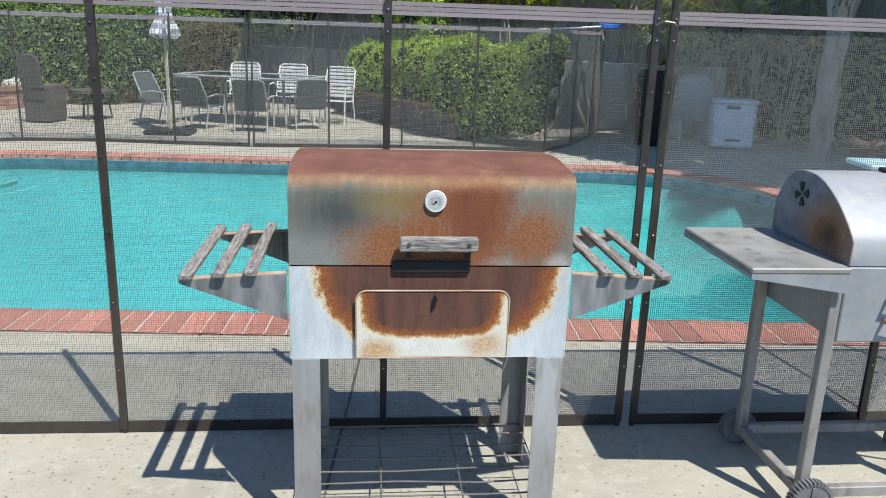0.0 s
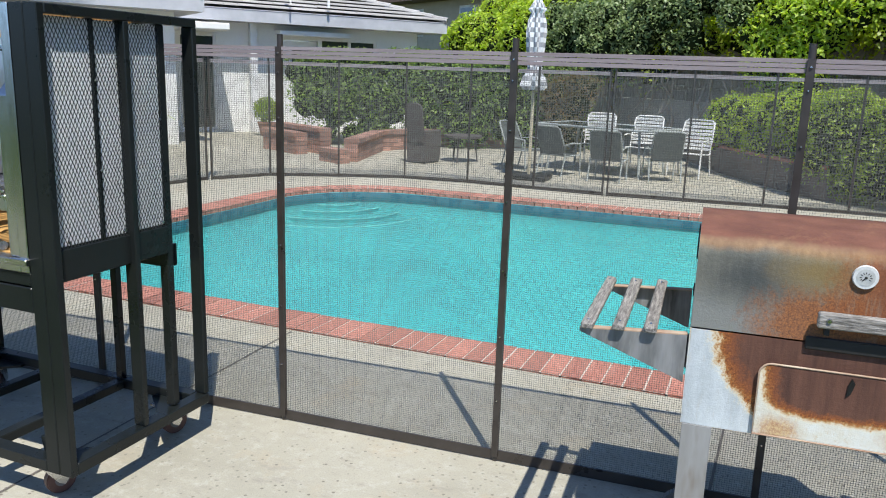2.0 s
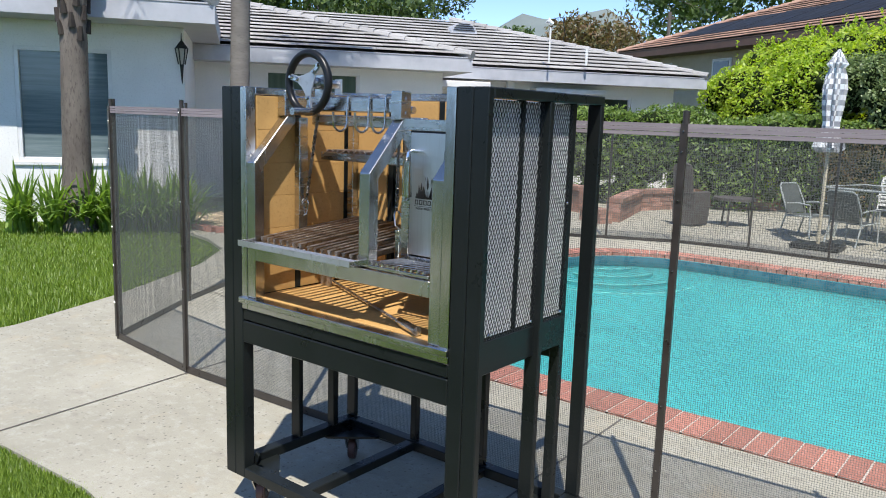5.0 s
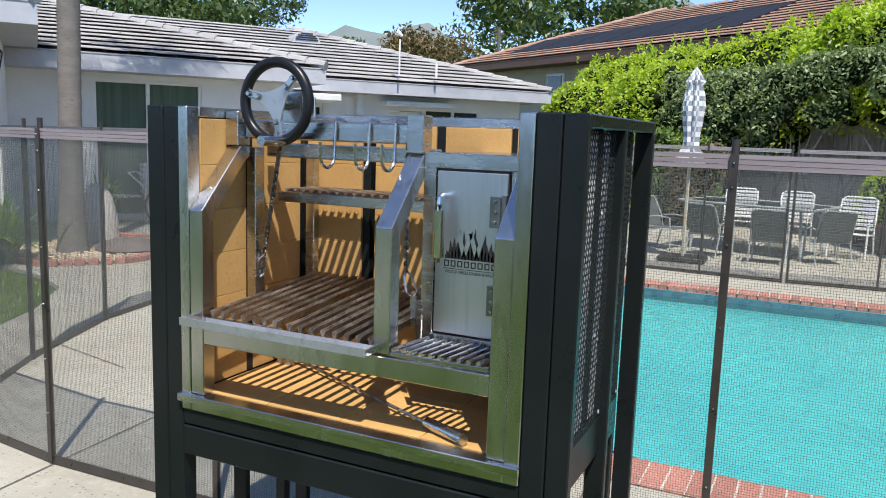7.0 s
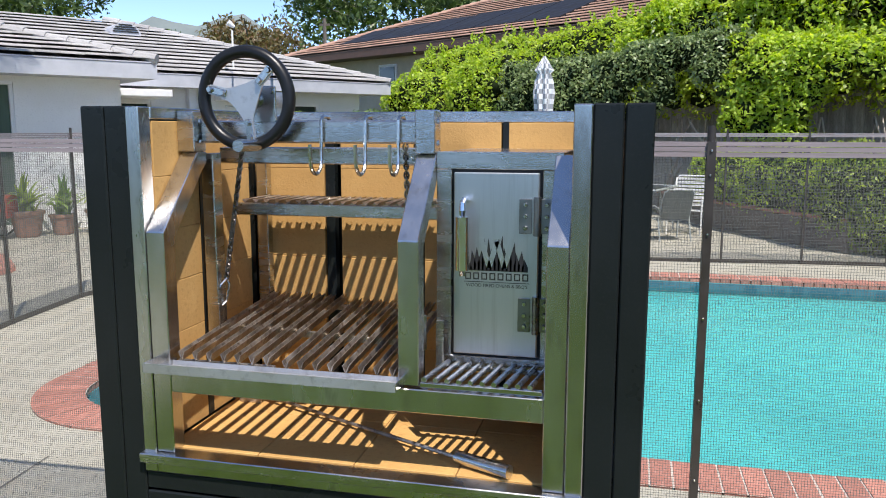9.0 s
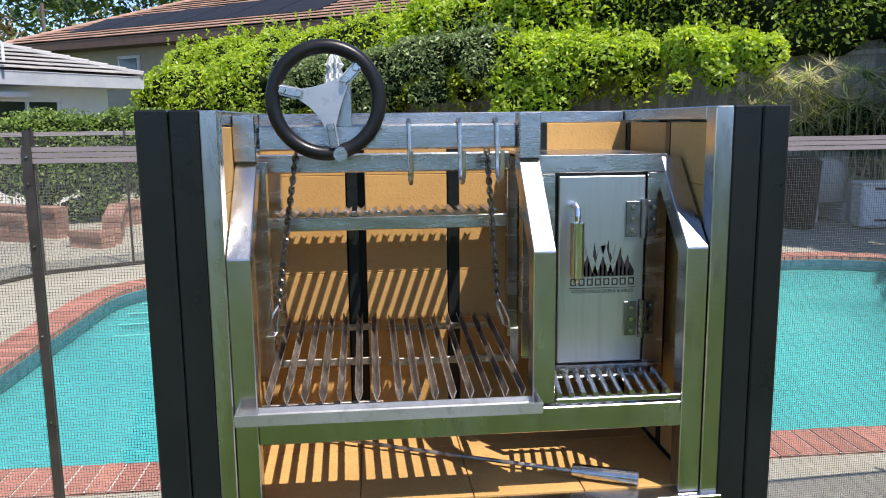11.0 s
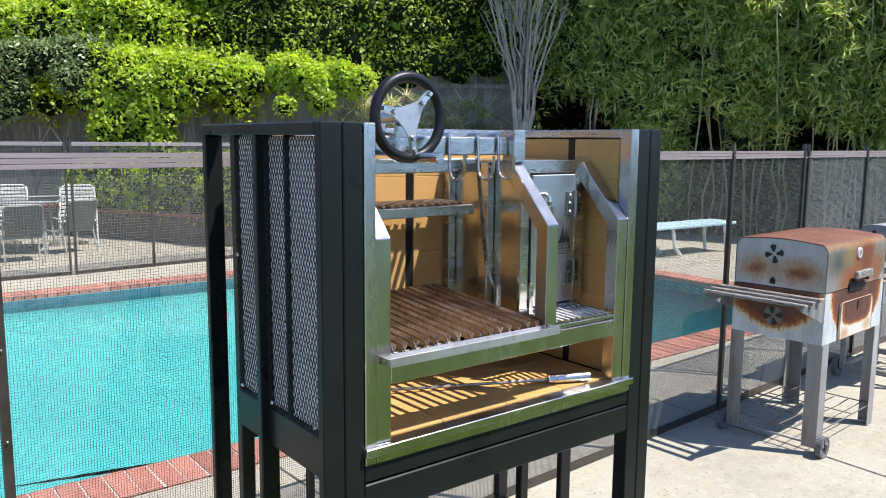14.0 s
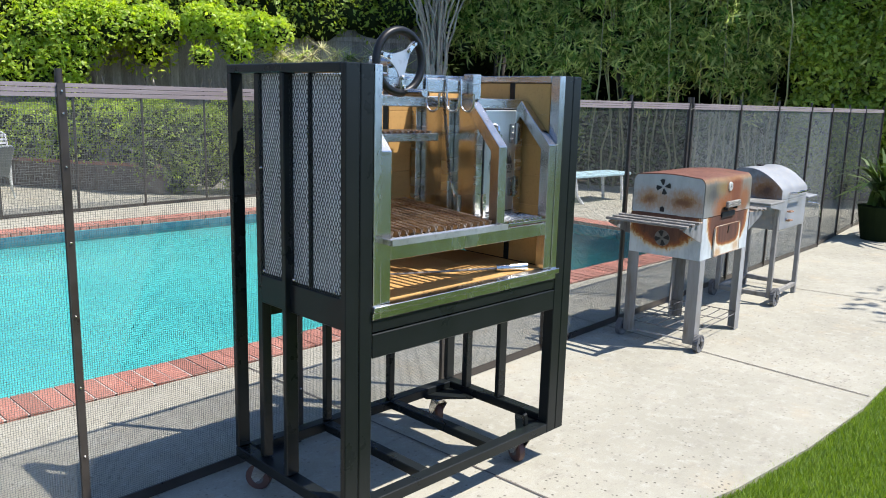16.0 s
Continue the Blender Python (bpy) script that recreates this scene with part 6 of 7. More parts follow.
for p, a, s, l in (((-2.62, 13.57), 4, True, "white strap patio chair beside the table"), ((-1.86, 13.37), -8, True, "white strap patio chair at the table corner"), ((-1.06, 12.86), -14, True, "white strap patio chair set apart"),
                   ((-3.52, 12.2), 70, False, "grey sling patio chair at the table end"), ((-2.83, 11.8), 158, False, "grey sling patio chair with its back to the pool"),
                   ((-2.05, 11.55), 178, False, "grey sling patio chair with its back to the pool"), ((-1.36, 12.03), 200, False, "grey sling patio chair at the table corner")):
    chair(p, a, s, l)
table = thing("patio_table", (-2.3, 12.62, 0), "grey metal patio table with a dark glass top", "table", turn=-18)
part("tabletop", box(bmesh.new(), (-0.95, -0.55, 0.695), (0.95, 0.55, 0.72), 0.01), WINDOW_GLASS, table, "smoked glass top")
part("rim", pipe(bmesh.new(), [(-0.96, -0.56, 0.71), (0.96, -0.56, 0.71), (0.96, 0.56, 0.71), (-0.96, 0.56, 0.71)], 0.018, 7, True), GREY_FRAME, table)
for x in (-0.8, 0.8):
    for y in (-0.42, 0.42):
        part("leg", pipe(bmesh.new(), [(x, y, 0), (x * 0.92, y * 0.92, 0.69)], 0.02, 8), GREY_FRAME, table)

umb = thing("patio_umbrella", (-3.07, 11.02, 0), "closed black-and-white checked patio umbrella on a dark base", "umbrella")
part("base", box(bmesh.new(), (-0.3, -0.22, 0), (0.3, 0.22, 0.07), 0.02), RUBBER, umb)
part("pole", rod(bmesh.new(), (0, 0, 0.05), (0, 0, 2.35), 0.022, n=10), surface("tan_pole", (0.45, 0.40, 0.28), (0.55, 0.49, 0.36), 5, rough=0.5), umb)


def checked():
    m, n, l, b = shader("checked_cloth")
    tc, mp, ck = n.new("ShaderNodeTexCoord"), n.new("ShaderNodeMapping"), n.new("ShaderNodeTexChecker")
    l.new(tc.outputs["UV"], ck.inputs["Vector"])
    ck.inputs["Scale"].default_value = 1.0
    ck.inputs["Color1"].default_value, ck.inputs["Color2"].default_value = (0.70, 0.71, 0.72, 1), (0.24, 0.25, 0.27, 1)
    n.remove(mp)
    fold = noise_of(n, l, 30, 3, 0.6, (1, 1, 0.15))
    l.new(mixer(n, l, ramped(n, l, fold, 0.45, 0.8), ck.outputs[0], (0.45, 0.46, 0.48)), b.inputs["Base Color"])
    b.inputs["Roughness"].default_value = 0.85
    return m


bm = bmesh.new()
uv = bm.loops.layers.uv.new()
prof = [(z * 1.035, r) for z, r in [(1.20, 0.12), (1.25, 0.16), (1.36, 0.13), (1.44, 0.085), (1.56, 0.08), (1.75, 0.105), (1.95, 0.12), (2.1, 0.10), (2.2, 0.07), (2.24, 0.10), (2.32, 0.06), (2.42, 0.012)]]
ns = 32
rings = [[bm.verts.new((r * (1 + 0.28 * math.cos(8 * 2 * math.pi * j / ns + z * 2)) * math.cos(2 * math.pi * j / ns), r * (1 + 0.28 * math.cos(8 * 2 * math.pi * j / ns + z * 2)) * math.sin(2 * math.pi * j / ns), z)) for j in range(ns)] for z, r in prof]
for i in range(len(prof) - 1):
    for j in range(ns):
        f = bm.faces.new((rings[i][j], rings[i][(j + 1) % ns], rings[i + 1][(j + 1) % ns], rings[i + 1][j]))
        for lp, (a, b) in zip(f.loops, ((i, j), (i, j + 1), (i + 1, j + 1), (i + 1, j))):
            lp[uv].uv = (b / 2.0 + 0.003, prof[a][0] / 0.065)
part("canopy", bm, checked(), umb, "folded checked cloth canopy", True)

wick = thing("wicker_chair", (-5.15, 12.0, 0), "tall-backed dark wicker armchair", "chair", turn=168)
wick.scale = (0.52, 0.66, 0.86)
part("body", prism(bmesh.new(), [(-0.33, 0.03), (0.33, 0.03), (0.37, 0.34), (0.36, 0.60), (0.28, 0.62), (0.26, 0.42), (-0.26, 0.42), (-0.28, 0.62), (-0.36, 0.60), (-0.37, 0.34)], -0.34, 0.30, 1), WICKER, wick)
lean = Matrix.Translation((0, 0.27, 0.40)) @ Matrix.Rotation(-0.2, 4, "X")
bm = prism(bmesh.new(), [(-0.27, 0.0), (0.27, 0.0), (0.31, 0.35), (0.32, 0.62), (0.27, 0.70), (0.12, 0.735), (-0.12, 0.735), (-0.27, 0.70), (-0.32, 0.62), (-0.31, 0.35)], 0.0, 0.06, 1)
bm.transform(lean)
part("backrest", bm, WICKER, wick, "tall flared woven back")
part("band", box(bmesh.new(), (-0.325, -0.012, 0.20), (0.325, 0.072, 0.225), 0.004, lean), WICKER, wick)
for x in (-0.3, 0.3):
    for y in (-0.3, 0.26):
        part("foot", rod(bmesh.new(), (x, y, 0), (x, y, 0.05), 0.025, n=8), WICKER, wick)
part("seat", box(bmesh.new(), (-0.25, -0.3, 0.42), (0.25, 0.25, 0.5), 0.03), WICKER, wick)
side = thing("side_table", (-4.65, 12.5, 0), "small dark low table beside the wicker chair", "table")
part("tabletop", rod(bmesh.new(), (0, 0, 0.40), (0, 0, 0.44), 0.32, n=20), WICKER, side)
for a in (30, 150, 270):
    part("leg", pipe(bmesh.new(), [(0.25 * math.cos(radians(a)), 0.25 * math.sin(radians(a)), 0), (0.2 * math.cos(radians(a)), 0.2 * math.sin(radians(a)), 0.40)], 0.015, 6), WICKER, side)

# things beyond the deep end
WHITE_PLASTIC = surface("white_plastic", (0.62, 0.63, 0.64), (0.74, 0.75, 0.75), 5, rough=0.45, bump=0.05)
cool = thing("cool_box", (4.6, 11.1, 0), "large white plastic cool box standing on end", "box", turn=-12)
part("body", box(bmesh.new(), (-0.28, -0.2, 0.03), (0.28, 0.2, 0.62), 0.03), WHITE_PLASTIC, cool)
part("lid", box(bmesh.new(), (-0.29, -0.21, 0.625), (0.29, 0.21, 0.68), 0.015), WHITE_PLASTIC, cool)
part("grip", box(bmesh.new(), (-0.12, -0.212, 0.56), (0.06, -0.203, 0.60), 0.003), GAP_BLACK, cool)
part("grip", box(bmesh.new(), (-0.1, -0.212, 0.12), (0.1, -0.203, 0.15), 0.003), GAP_BLACK, cool)
tank = thing("filter_tank", (4.35, 12.0, 0), "rounded beige filter tank on a low white stand", "tank")
part("tank", pipe(bmesh.new(), [(0, 0, z) for z in (0.30, 0.32, 0.45, 0.78, 0.88, 0.95, 0.975)], [0.2, 0.27, 0.28, 0.28, 0.24, 0.15, 0.03], 20), PALE_BLOCK, tank, smooth=True)
part("clamp", rod(bmesh.new(), (0, 0, 0.60), (0, 0, 0.63), 0.292, n=24), GREY_FRAME, tank)
for x in (-0.22, 0.22):
    part("leg", box(bmesh.new(), (x - 0.03, -0.2, 0), (x + 0.03, 0.2, 0.298), 0.01), WHITE_PLASTIC, tank)
bin_ = thing("dark_bin", (3.55, 11.3, 0), "tall dark plastic bin in the shade", "bin")
part("body", rod(bmesh.new(), (0, 0, 0), (0, 0, 0.95), 0.22, 0.27, 18), RUBBER, bin_)
part("lid", rod(bmesh.new(), (0, 0, 0.951), (0, 0, 1.03), 0.29, 0.2, 18), RUBBER, bin_)
BOARD_BLUE = surface("board_blue", (0.36, 0.55, 0.62), (0.46, 0.64, 0.70), 3, rough=0.5, bump=0.2)
dive = thing("diving_board", (4.15, 7.1, 0), "pale blue diving board on white curved legs", "diving board", turn=-3)
part("board", box(bmesh.new(), (0, -0.23, 0.40), (2.3, 0.23, 0.445), 0.012), BOARD_BLUE, dive)
for y in (-0.18, 0.18):
    part("leg", pipe(bmesh.new(), [(0.95, y, 0.39), (1.0, y, 0.15), (1.15, y, 0.0)], 0.024, 8), TRIM_WHITE, dive)
    part("leg", pipe(bmesh.new(), [(2.1, y, 0.39), (2.15, y, 0.0)], 0.024, 8), TRIM_WHITE, dive)

skim = thing("pool_brush", (1.87, 10.3, 0), "long white pole with a blue brush lying on the far fence", "pool tool")
part("pole", pipe(bmesh.new(), [(-0.2, 0.0, 1.50), (0.75, 0.6, 1.575)], 0.012, 8), TRIM_WHITE, skim)
part("brush", box(bmesh.new(), (0.0, -0.05, -0.03), (0.34, 0.05, 0.03), 0.01, Matrix.Translation((0.75, 0.6, 1.585)) @ Matrix.Rotation(0.57, 4, "Z")), surface("blue_plastic", (0.02, 0.10, 0.42), (0.04, 0.16, 0.55), 5, rough=0.5), skim, "blue plastic brush head")
latch = thing("gate_latch", (1.0, 2.985, 1.47), "small steel hook and eye between two fence posts", "latch")
part("hook", pipe(bmesh.new(), [(-0.01, -0.012, 0.0), (0.012, -0.03, 0.012), (0.045, -0.03, 0.008), (0.062, -0.012, -0.004)], 0.002, 6), BROWN_STEEL, latch)

# rock bed and house-side clutter
bed = thing("rock_bed", (-9.3, 7.0, 0), "tan pebble bed edged with old red brick", "garden bed")
bedge = [(-10.35, 6.75), (-9.75, 6.05), (-8.95, 6.05), (-8.45, 6.7), (-8.5, 7.6), (-9.2, 8.25), (-10.2, 8.1)]
PEBBLE = surface("tan_pebble", (0.38, 0.29, 0.18), (0.56, 0.46, 0.32), 3, rough=0.9, bump=0.3, island=0.3)
part("soil", filled([[(x + 9.3, y - 7.0) for x, y in bedge]], 0.012, 0), EARTH, bed)
rng = np.random.default_rng(5)
vs, fs = [], []
cube = np.array([(-1, -1, -1), (1, -1, -1), (1, 1, -1), (-1, 1, -1), (-1, -1, 1), (1, -1, 1), (1, 1, 1), (-1, 1, 1)]) * np.array([1, 1, 0.7])
cube = np.where(cube[:, 2:3] > 0, cube * np.array([0.65, 0.65, 1]), cube)
faces = np.array([(0, 3, 2, 1), (4, 5, 6, 7), (0, 1, 5, 4), (1, 2, 6, 5), (2, 3, 7, 6), (3, 0, 4, 7)])
for i in range(1700):
    a, r = rng.uniform(0, 6.28), 1.0 * rng.uniform() ** 0.5
    p = np.array([-0.12 + 0.88 * r * math.cos(a), 0.08 + 1.0 * r * math.sin(a), 0.025])
    s = rng.uniform(0.018, 0.045)
    t = rng.uniform(0, 6.28)
    rot = np.array([[math.cos(t), -math.sin(t), 0], [math.sin(t), math.cos(t), 0], [0, 0, 1]])
    fs.append(faces + 8 * i)
    vs.append((cube * s * rng.uniform(0.6, 1.2, 3)) @ rot.T + p)
tagged(from_arrays("pebbles", np.concatenate(vs), np.concatenate(fs), PEBBLE, bed), kind="stuff")
for (x0, y0), (x1, y1) in zip(bedge, bedge[1:]):
    n = int(math.dist((x0, y0), (x1, y1)) / 0.12)
    for i in range(n):
        u = (i + 0.5) / n
        ob = part("brick", box(bmesh.new(), (-0.055, -0.06, 0), (0.055, 0.06, 0.07), 0.006), BRICK_RED, bed) if not (i or (x0, y0) != bedge[0]) else new("brick", edge_mesh)
        edge_mesh = ob.data
        ob.parent, ob.matrix_basis = bed, pose(x0 + (x1 - x0) * u + 9.3, y0 + (y1 - y0) * u - 7.0, 0, 0, 0, math.degrees(math.atan2(y1 - y0, x1 - x0)) + rng.uniform(-5, 5))
rock = thing("flat_rock", (-9.0, 7.25, 0.02), "flat dark rounded stepping rock in the pebbles", "rock")
part("stone", pipe(bmesh.new(), [(0, 0, z) for z in (0.0, 0.05, 0.11, 0.15, 0.16)], [0.36, 0.40, 0.34, 0.2, 0.02], 18), DARK_STONE, rock, smooth=True)
cone = thing("leaning_cover", (-9.95, 7.6, 0), "pale grey conical stone cover beside the palm", "ornament")
part("stone", pipe(bmesh.new(), [(0, 0, z) for z in (0.0, 0.3, 0.62, 0.75, 0.78)], [0.27, 0.25, 0.18, 0.09, 0.02], 14), PALE_BLOCK, cone, smooth=True)
POT_CLAY = surface("clay_pot", (0.24, 0.12, 0.08), (0.36, 0.20, 0.14), 6, rough=0.85, bump=0.2)
for i, (x, y, s) in enumerate(((-10.42, 10.1, 0.3), (-10.1, 10.45, 0.24), (-9.75, 10.85, 0.28), (-11.5, 9.05, 0.2))):
    pp = thing("potted_plant", (x, y, 0), "leafy plant in a terracotta pot on the patio", "plant", "potted plants by the house")
    part("pot", pipe(bmesh.new(), [(0, 0, z) for z in (0, 0.02, s * 1.1, s * 1.1, s * 1.25)], [s * 0.5, s * 0.55, s * 0.75, s * 0.82, s * 0.82], 18), POT_CLAY, pp)
    tf = tuft("leaves", (0, 0, 0), 40, 0.7, 0.07, LEAF_STRAP if i % 2 else LEAF_MID, "", 90 + i, 0.9)
    ch = tf.children[0]
    ch.parent, ch.location, ch.name = pp, (0, 0, s * 1.2), "leaves"
    bpy.data.objects.remove(tf)
for x, y, s_, mat, lab in ((-9.92, 14.5, 0.27, LEAF_MID, "round pale green potted shrub by the white wall"),):
    ps = thing("potted_shrub", (x, y, 0), lab, "plant", "round potted shrubs")
    part("pot", pipe(bmesh.new(), [(0, 0, z) for z in (0, 0.02, 0.24, 0.26, 0.29)], [0.12, 0.14, 0.18, 0.2, 0.2], 16), POT_CLAY, ps)
    r_ = np.random.default_rng(int(s_ * 1000))
    u_ = unit(r_.normal(size=(1500, 3)))
    v_, f_ = leaves(np.array([0, 0, 0.27 + s_]) + u_ * s_ * r_.uniform(0.55, 1.06, (1500, 1)), u_, 0.07, r_)
    tagged(from_arrays("crown", v_, f_, mat, ps, "ball of small leaves"), kind="stuff")
lou = thing("garden_chair", (-11.6, 9.55, 0), "white slatted garden chair against the wall", "chair", turn=-35)
for x in (-0.3, 0.3):
    part("leg", box(bmesh.new(), (x - 0.025, -0.3, 0), (x + 0.025, -0.25, 0.62), 0.004), TRIM_WHITE, lou)
    part("leg", box(bmesh.new(), (x - 0.025, 0.25, 0), (x + 0.025, 0.3, 0.95), 0.004), TRIM_WHITE, lou)
for i in range(7):
    part("slat", box(bmesh.new(), (-0.3, 0.24, 0.46 + 0.07 * i), (0.3, 0.258, 0.51 + 0.07 * i), 0.003), TRIM_WHITE, lou)
for i in range(5):
    part("slat", box(bmesh.new(), (-0.3, -0.28 + 0.105 * i, 0.40), (0.3, -0.2 + 0.105 * i, 0.42), 0.003), TRIM_WHITE, lou)
RED_PAINT = surface("red_paint", (0.35, 0.05, 0.04), (0.45, 0.08, 0.06), 5, rough=0.5)
bike = thing("garden_barrow", (-10.75, 9.72, 0), "red garden cart with large thin wheels", "cart", turn=20)
for y in (-0.3, 0.3):
    wh = part("wheel", pipe(bmesh.new(), [(0.3 * math.cos(a), y, 0.3 + 0.3 * math.sin(a)) for a in np.linspace(0, 2 * math.pi, 25)[:-1]], 0.018, 6, True), RUBBER, bike)
    bm = bmesh.new()
    for a in range(0, 180, 30):
        rod(bm, (0.3 * math.cos(radians(a)), y, 0.3 + 0.3 * math.sin(radians(a))), (-0.3 * math.cos(radians(a)), y, 0.3 - 0.3 * math.sin(radians(a))), 0.004, n=5)
    part("spoke_set", bm, GALVANISED, wh)
part("tray", box(bmesh.new(), (-0.3, -0.22, 0.30), (0.35, 0.22, 0.62), 0.03), RED_PAINT, bike)
part("handle", pipe(bmesh.new(), [(-0.3, -0.15, 0.5), (-0.65, -0.15, 0.8), (-0.65, 0.15, 0.8), (-0.3, 0.15, 0.5)], 0.015, 7), GALVANISED, bike)


# ---- the rusty charcoal grill ----
def rusty(name, kind):
    """Galvanised sheet, pale blue-grey, with rust and soot where the fire heated it; distances in the grill's own metres."""
    m, n, l, b = shader(name)
    tc = n.new("ShaderNodeTexCoord")
    sep = n.new("ShaderNodeSeparateXYZ")
    l.new(tc.outputs["Object"], sep.inputs[0])
    zinc = mixer(n, l, ramped(n, l, noise_of(n, l, 7, 5, 0.7, (1, 1, 0.35)), 0.35, 0.65), (0.38, 0.42, 0.44), (0.60, 0.645, 0.66))
    zinc = mixer(n, l, ramped(n, l, noise_of(n, l, 30, 5, 0.75, (1, 1, 0.2)), 0.55, 0.75), zinc, (0.45, 0.42, 0.36))
    wob, fine = noise_of(n, l, 9, 7, 0.7), noise_of(n, l, 170, 4, 0.8)
    streak = noise_of(n, l, 26, 4, 0.7, (1, 1, 0.12))

    def calc(op, p, q):
        k = n.new("ShaderNodeMath")
        k.operation = op
        for i, v in ((0, p), (1, q)):
            if isinstance(v, bpy.types.NodeSocket):
                l.new(v, k.inputs[i])
            else:
                k.inputs[i].default_value = v
        return k.outputs[0]

    mid = noise_of(n, l, 48, 6, 0.8, (1, 1, 0.6))
    ragged = calc("ADD", calc("MULTIPLY", calc("SUBTRACT", wob, 0.5), 2.0), calc("MULTIPLY", calc("SUBTRACT", fine, 0.5), 1.1))
    ragged = calc("ADD", ragged, calc("MULTIPLY", calc("SUBTRACT", mid, 0.5), 2.4))

    def reach(ax, cu, ru, cz, rz, rag=0.8, power=2.0):
        """How far out of an uneven round stain a place lies: 1 on its edge."""
        u = calc("ABSOLUTE", calc("DIVIDE", calc("SUBTRACT", sep.outputs[ax], cu), ru), 0.0)
        w = calc("ABSOLUTE", calc("DIVIDE", calc("SUBTRACT", sep.outputs[2], cz), rz), 0.0)
        d = calc("POWER", calc("ADD", calc("POWER", u, power), calc("POWER", w, power)), 1.0 / power)
        return calc("ADD", d, calc("MULTIPLY", ragged, rag))

    def blob(ax, cu, ru, cz, rz, soft=0.5, rag=0.8, power=2.0):
        """Mask of an uneven stain: 1 inside, 0 outside."""
        return ramped(n, l, reach(ax, cu, ru, cz, rz, rag, power), 1 + soft, 1 - soft)

    grit = ramped(n, l, noise_of(n, l, 150, 6, 0.85), 0.42, 0.58)
    amber = mixer(n, l, grit, (0.56, 0.38, 0.16), (0.34, 0.125, 0.03))
    orange = mixer(n, l, grit, (0.12, 0.040, 0.016), (0.37, 0.13, 0.034))
    brown = mixer(n, l, ramped(n, l, streak, 0.3, 0.7), (0.070, 0.034, 0.025), (0.145, 0.068, 0.046))
    red = mixer(n, l, ramped(n, l, fine, 0.35, 0.65), (0.15, 0.050, 0.024), (0.25, 0.088, 0.036))

    def burnt(col, d, widths):
        """Heat-rust rings from the rim inwards: cream, amber, orange, red, brown."""
        for (hi, lo), tone in zip(widths, ((0.66, 0.60, 0.45), amber, orange, red, brown)):
            col = mixer(n, l, ramped(n, l, d, hi, lo), col, tone)
        return col

    if kind == "lid":
        col = mixer(n, l, ramped(n, l, streak, 0.3, 0.7), (0.14, 0.137, 0.112), (0.205, 0.198, 0.162))
        col = mixer(n, l, blob(0, 0.06, 0.20, 0.83, 0.08, 0.5, 0.5), col, (0.205, 0.21, 0.195))
        col = mixer(n, l, blob(0, 0.735, 0.04, 0.80, 0.045, 0.3, 0.5), col, (0.34, 0.335, 0.31))
        col = mixer(n, l, blob(0, 0.57, 0.05, 0.805, 0.035, 0.35, 0.6), col, (0.27, 0.262, 0.238))
        col = mixer(n, l, blob(0, 0.13, 0.105, 0.955, 0.060, 0.75, 0.45), col, mixer(n, l, streak, (0.045, 0.05, 0.05), (0.085, 0.09, 0.085)))
        col = mixer(n, l, blob(0, 0.30, 0.095, 0.985, 0.05, 0.6, 0.5), col, (0.20, 0.145, 0.065))
        col = mixer(n, l, calc("MULTIPLY", blob(0, 0.31, 0.15, 0.855, 0.085, 0.35, 0.7), 0.85), col, orange)
        col = mixer(n, l, calc("MULTIPLY", blob(0, 0.655, 0.085, 0.90, 0.075, 0.40, 0.7), 0.8), col, orange)
        col = mixer(n, l, calc("MULTIPLY", blob(0, 0.47, 0.14, 0.93, 0.16, 0.35, 0.6), 0.9), col, mixer(n, l, 0.4, orange, red))
        col = mixer(n, l, blob(0, 0.50, 0.085, 0.985, 0.115, 0.40, 0.5), col, mixer(n, l, ramped(n, l, streak, 0.3, 0.7), red, (0.13, 0.046, 0.026)))
        drip = calc("MULTIPLY", ramped(n, l, streak, 0.52, 0.68), blob(0, 0.385, 0.055, 0.905, 0.05, 0.4, 0.4))
        col = mixer(n, l, calc("MULTIPLY", drip, 0.6), col, (0.30, 0.27, 0.20))
        speck = ramped(n, l, noise_of(n, l, 210, 3, 0.8), 0.60, 0.70)
        col = mixer(n, l, calc("MULTIPLY", speck, 0.6), col, (0.085, 0.05, 0.03))
        up = calc("ADD", sep.outputs[2], calc("MULTIPLY", calc("SUBTRACT", wob, 0.5), 0.04))
        col = mixer(n, l, calc("MULTIPLY", ramped(n, l, up, 1.018, 1.036), 0.75), col, mixer(n, l, ramped(n, l, streak, 0.35, 0.65), (0.20, 0.10, 0.045), (0.30, 0.17, 0.075)))
        top = mixer(n, l, ramped(n, l, wob, 0.35, 0.65), (0.12, 0.050, 0.034), (0.195, 0.084, 0.054))
        top = mixer(n, l, ramped(n, l, noise_of(n, l, 170, 3, 0.8), 0.60, 0.72), top, (0.07, 0.034, 0.026))
        top = mixer(n, l, ramped(n, l, noise_of(n, l, 11, 7, 0.8, (1, 0.5, 1)), 0.55, 0.75), top, (0.27, 0.14, 0.075))
        col = mixer(n, l, ramped(n, l, up, 1.040, 1.056), col, top)
    elif kind == "box":
        col = burnt(zinc, reach(0, 0.400, 0.332, 0.80, 0.270, 0.12), ((1.06, 1.01), (1.03, 0.98), (1.0, 0.96), (0.94, 0.89), (0.90, 0.80)))
    elif kind == "door":
        cream = mixer(n, l, ramped(n, l, wob, 0.42, 0.68), (0.64, 0.66, 0.62), (0.56, 0.52, 0.41))
        cream = mixer(n, l, calc("MULTIPLY", blob(0, 0.235, 0.045, 0.565, 0.035, 0.5, 0.8), 0.8), cream, amber)
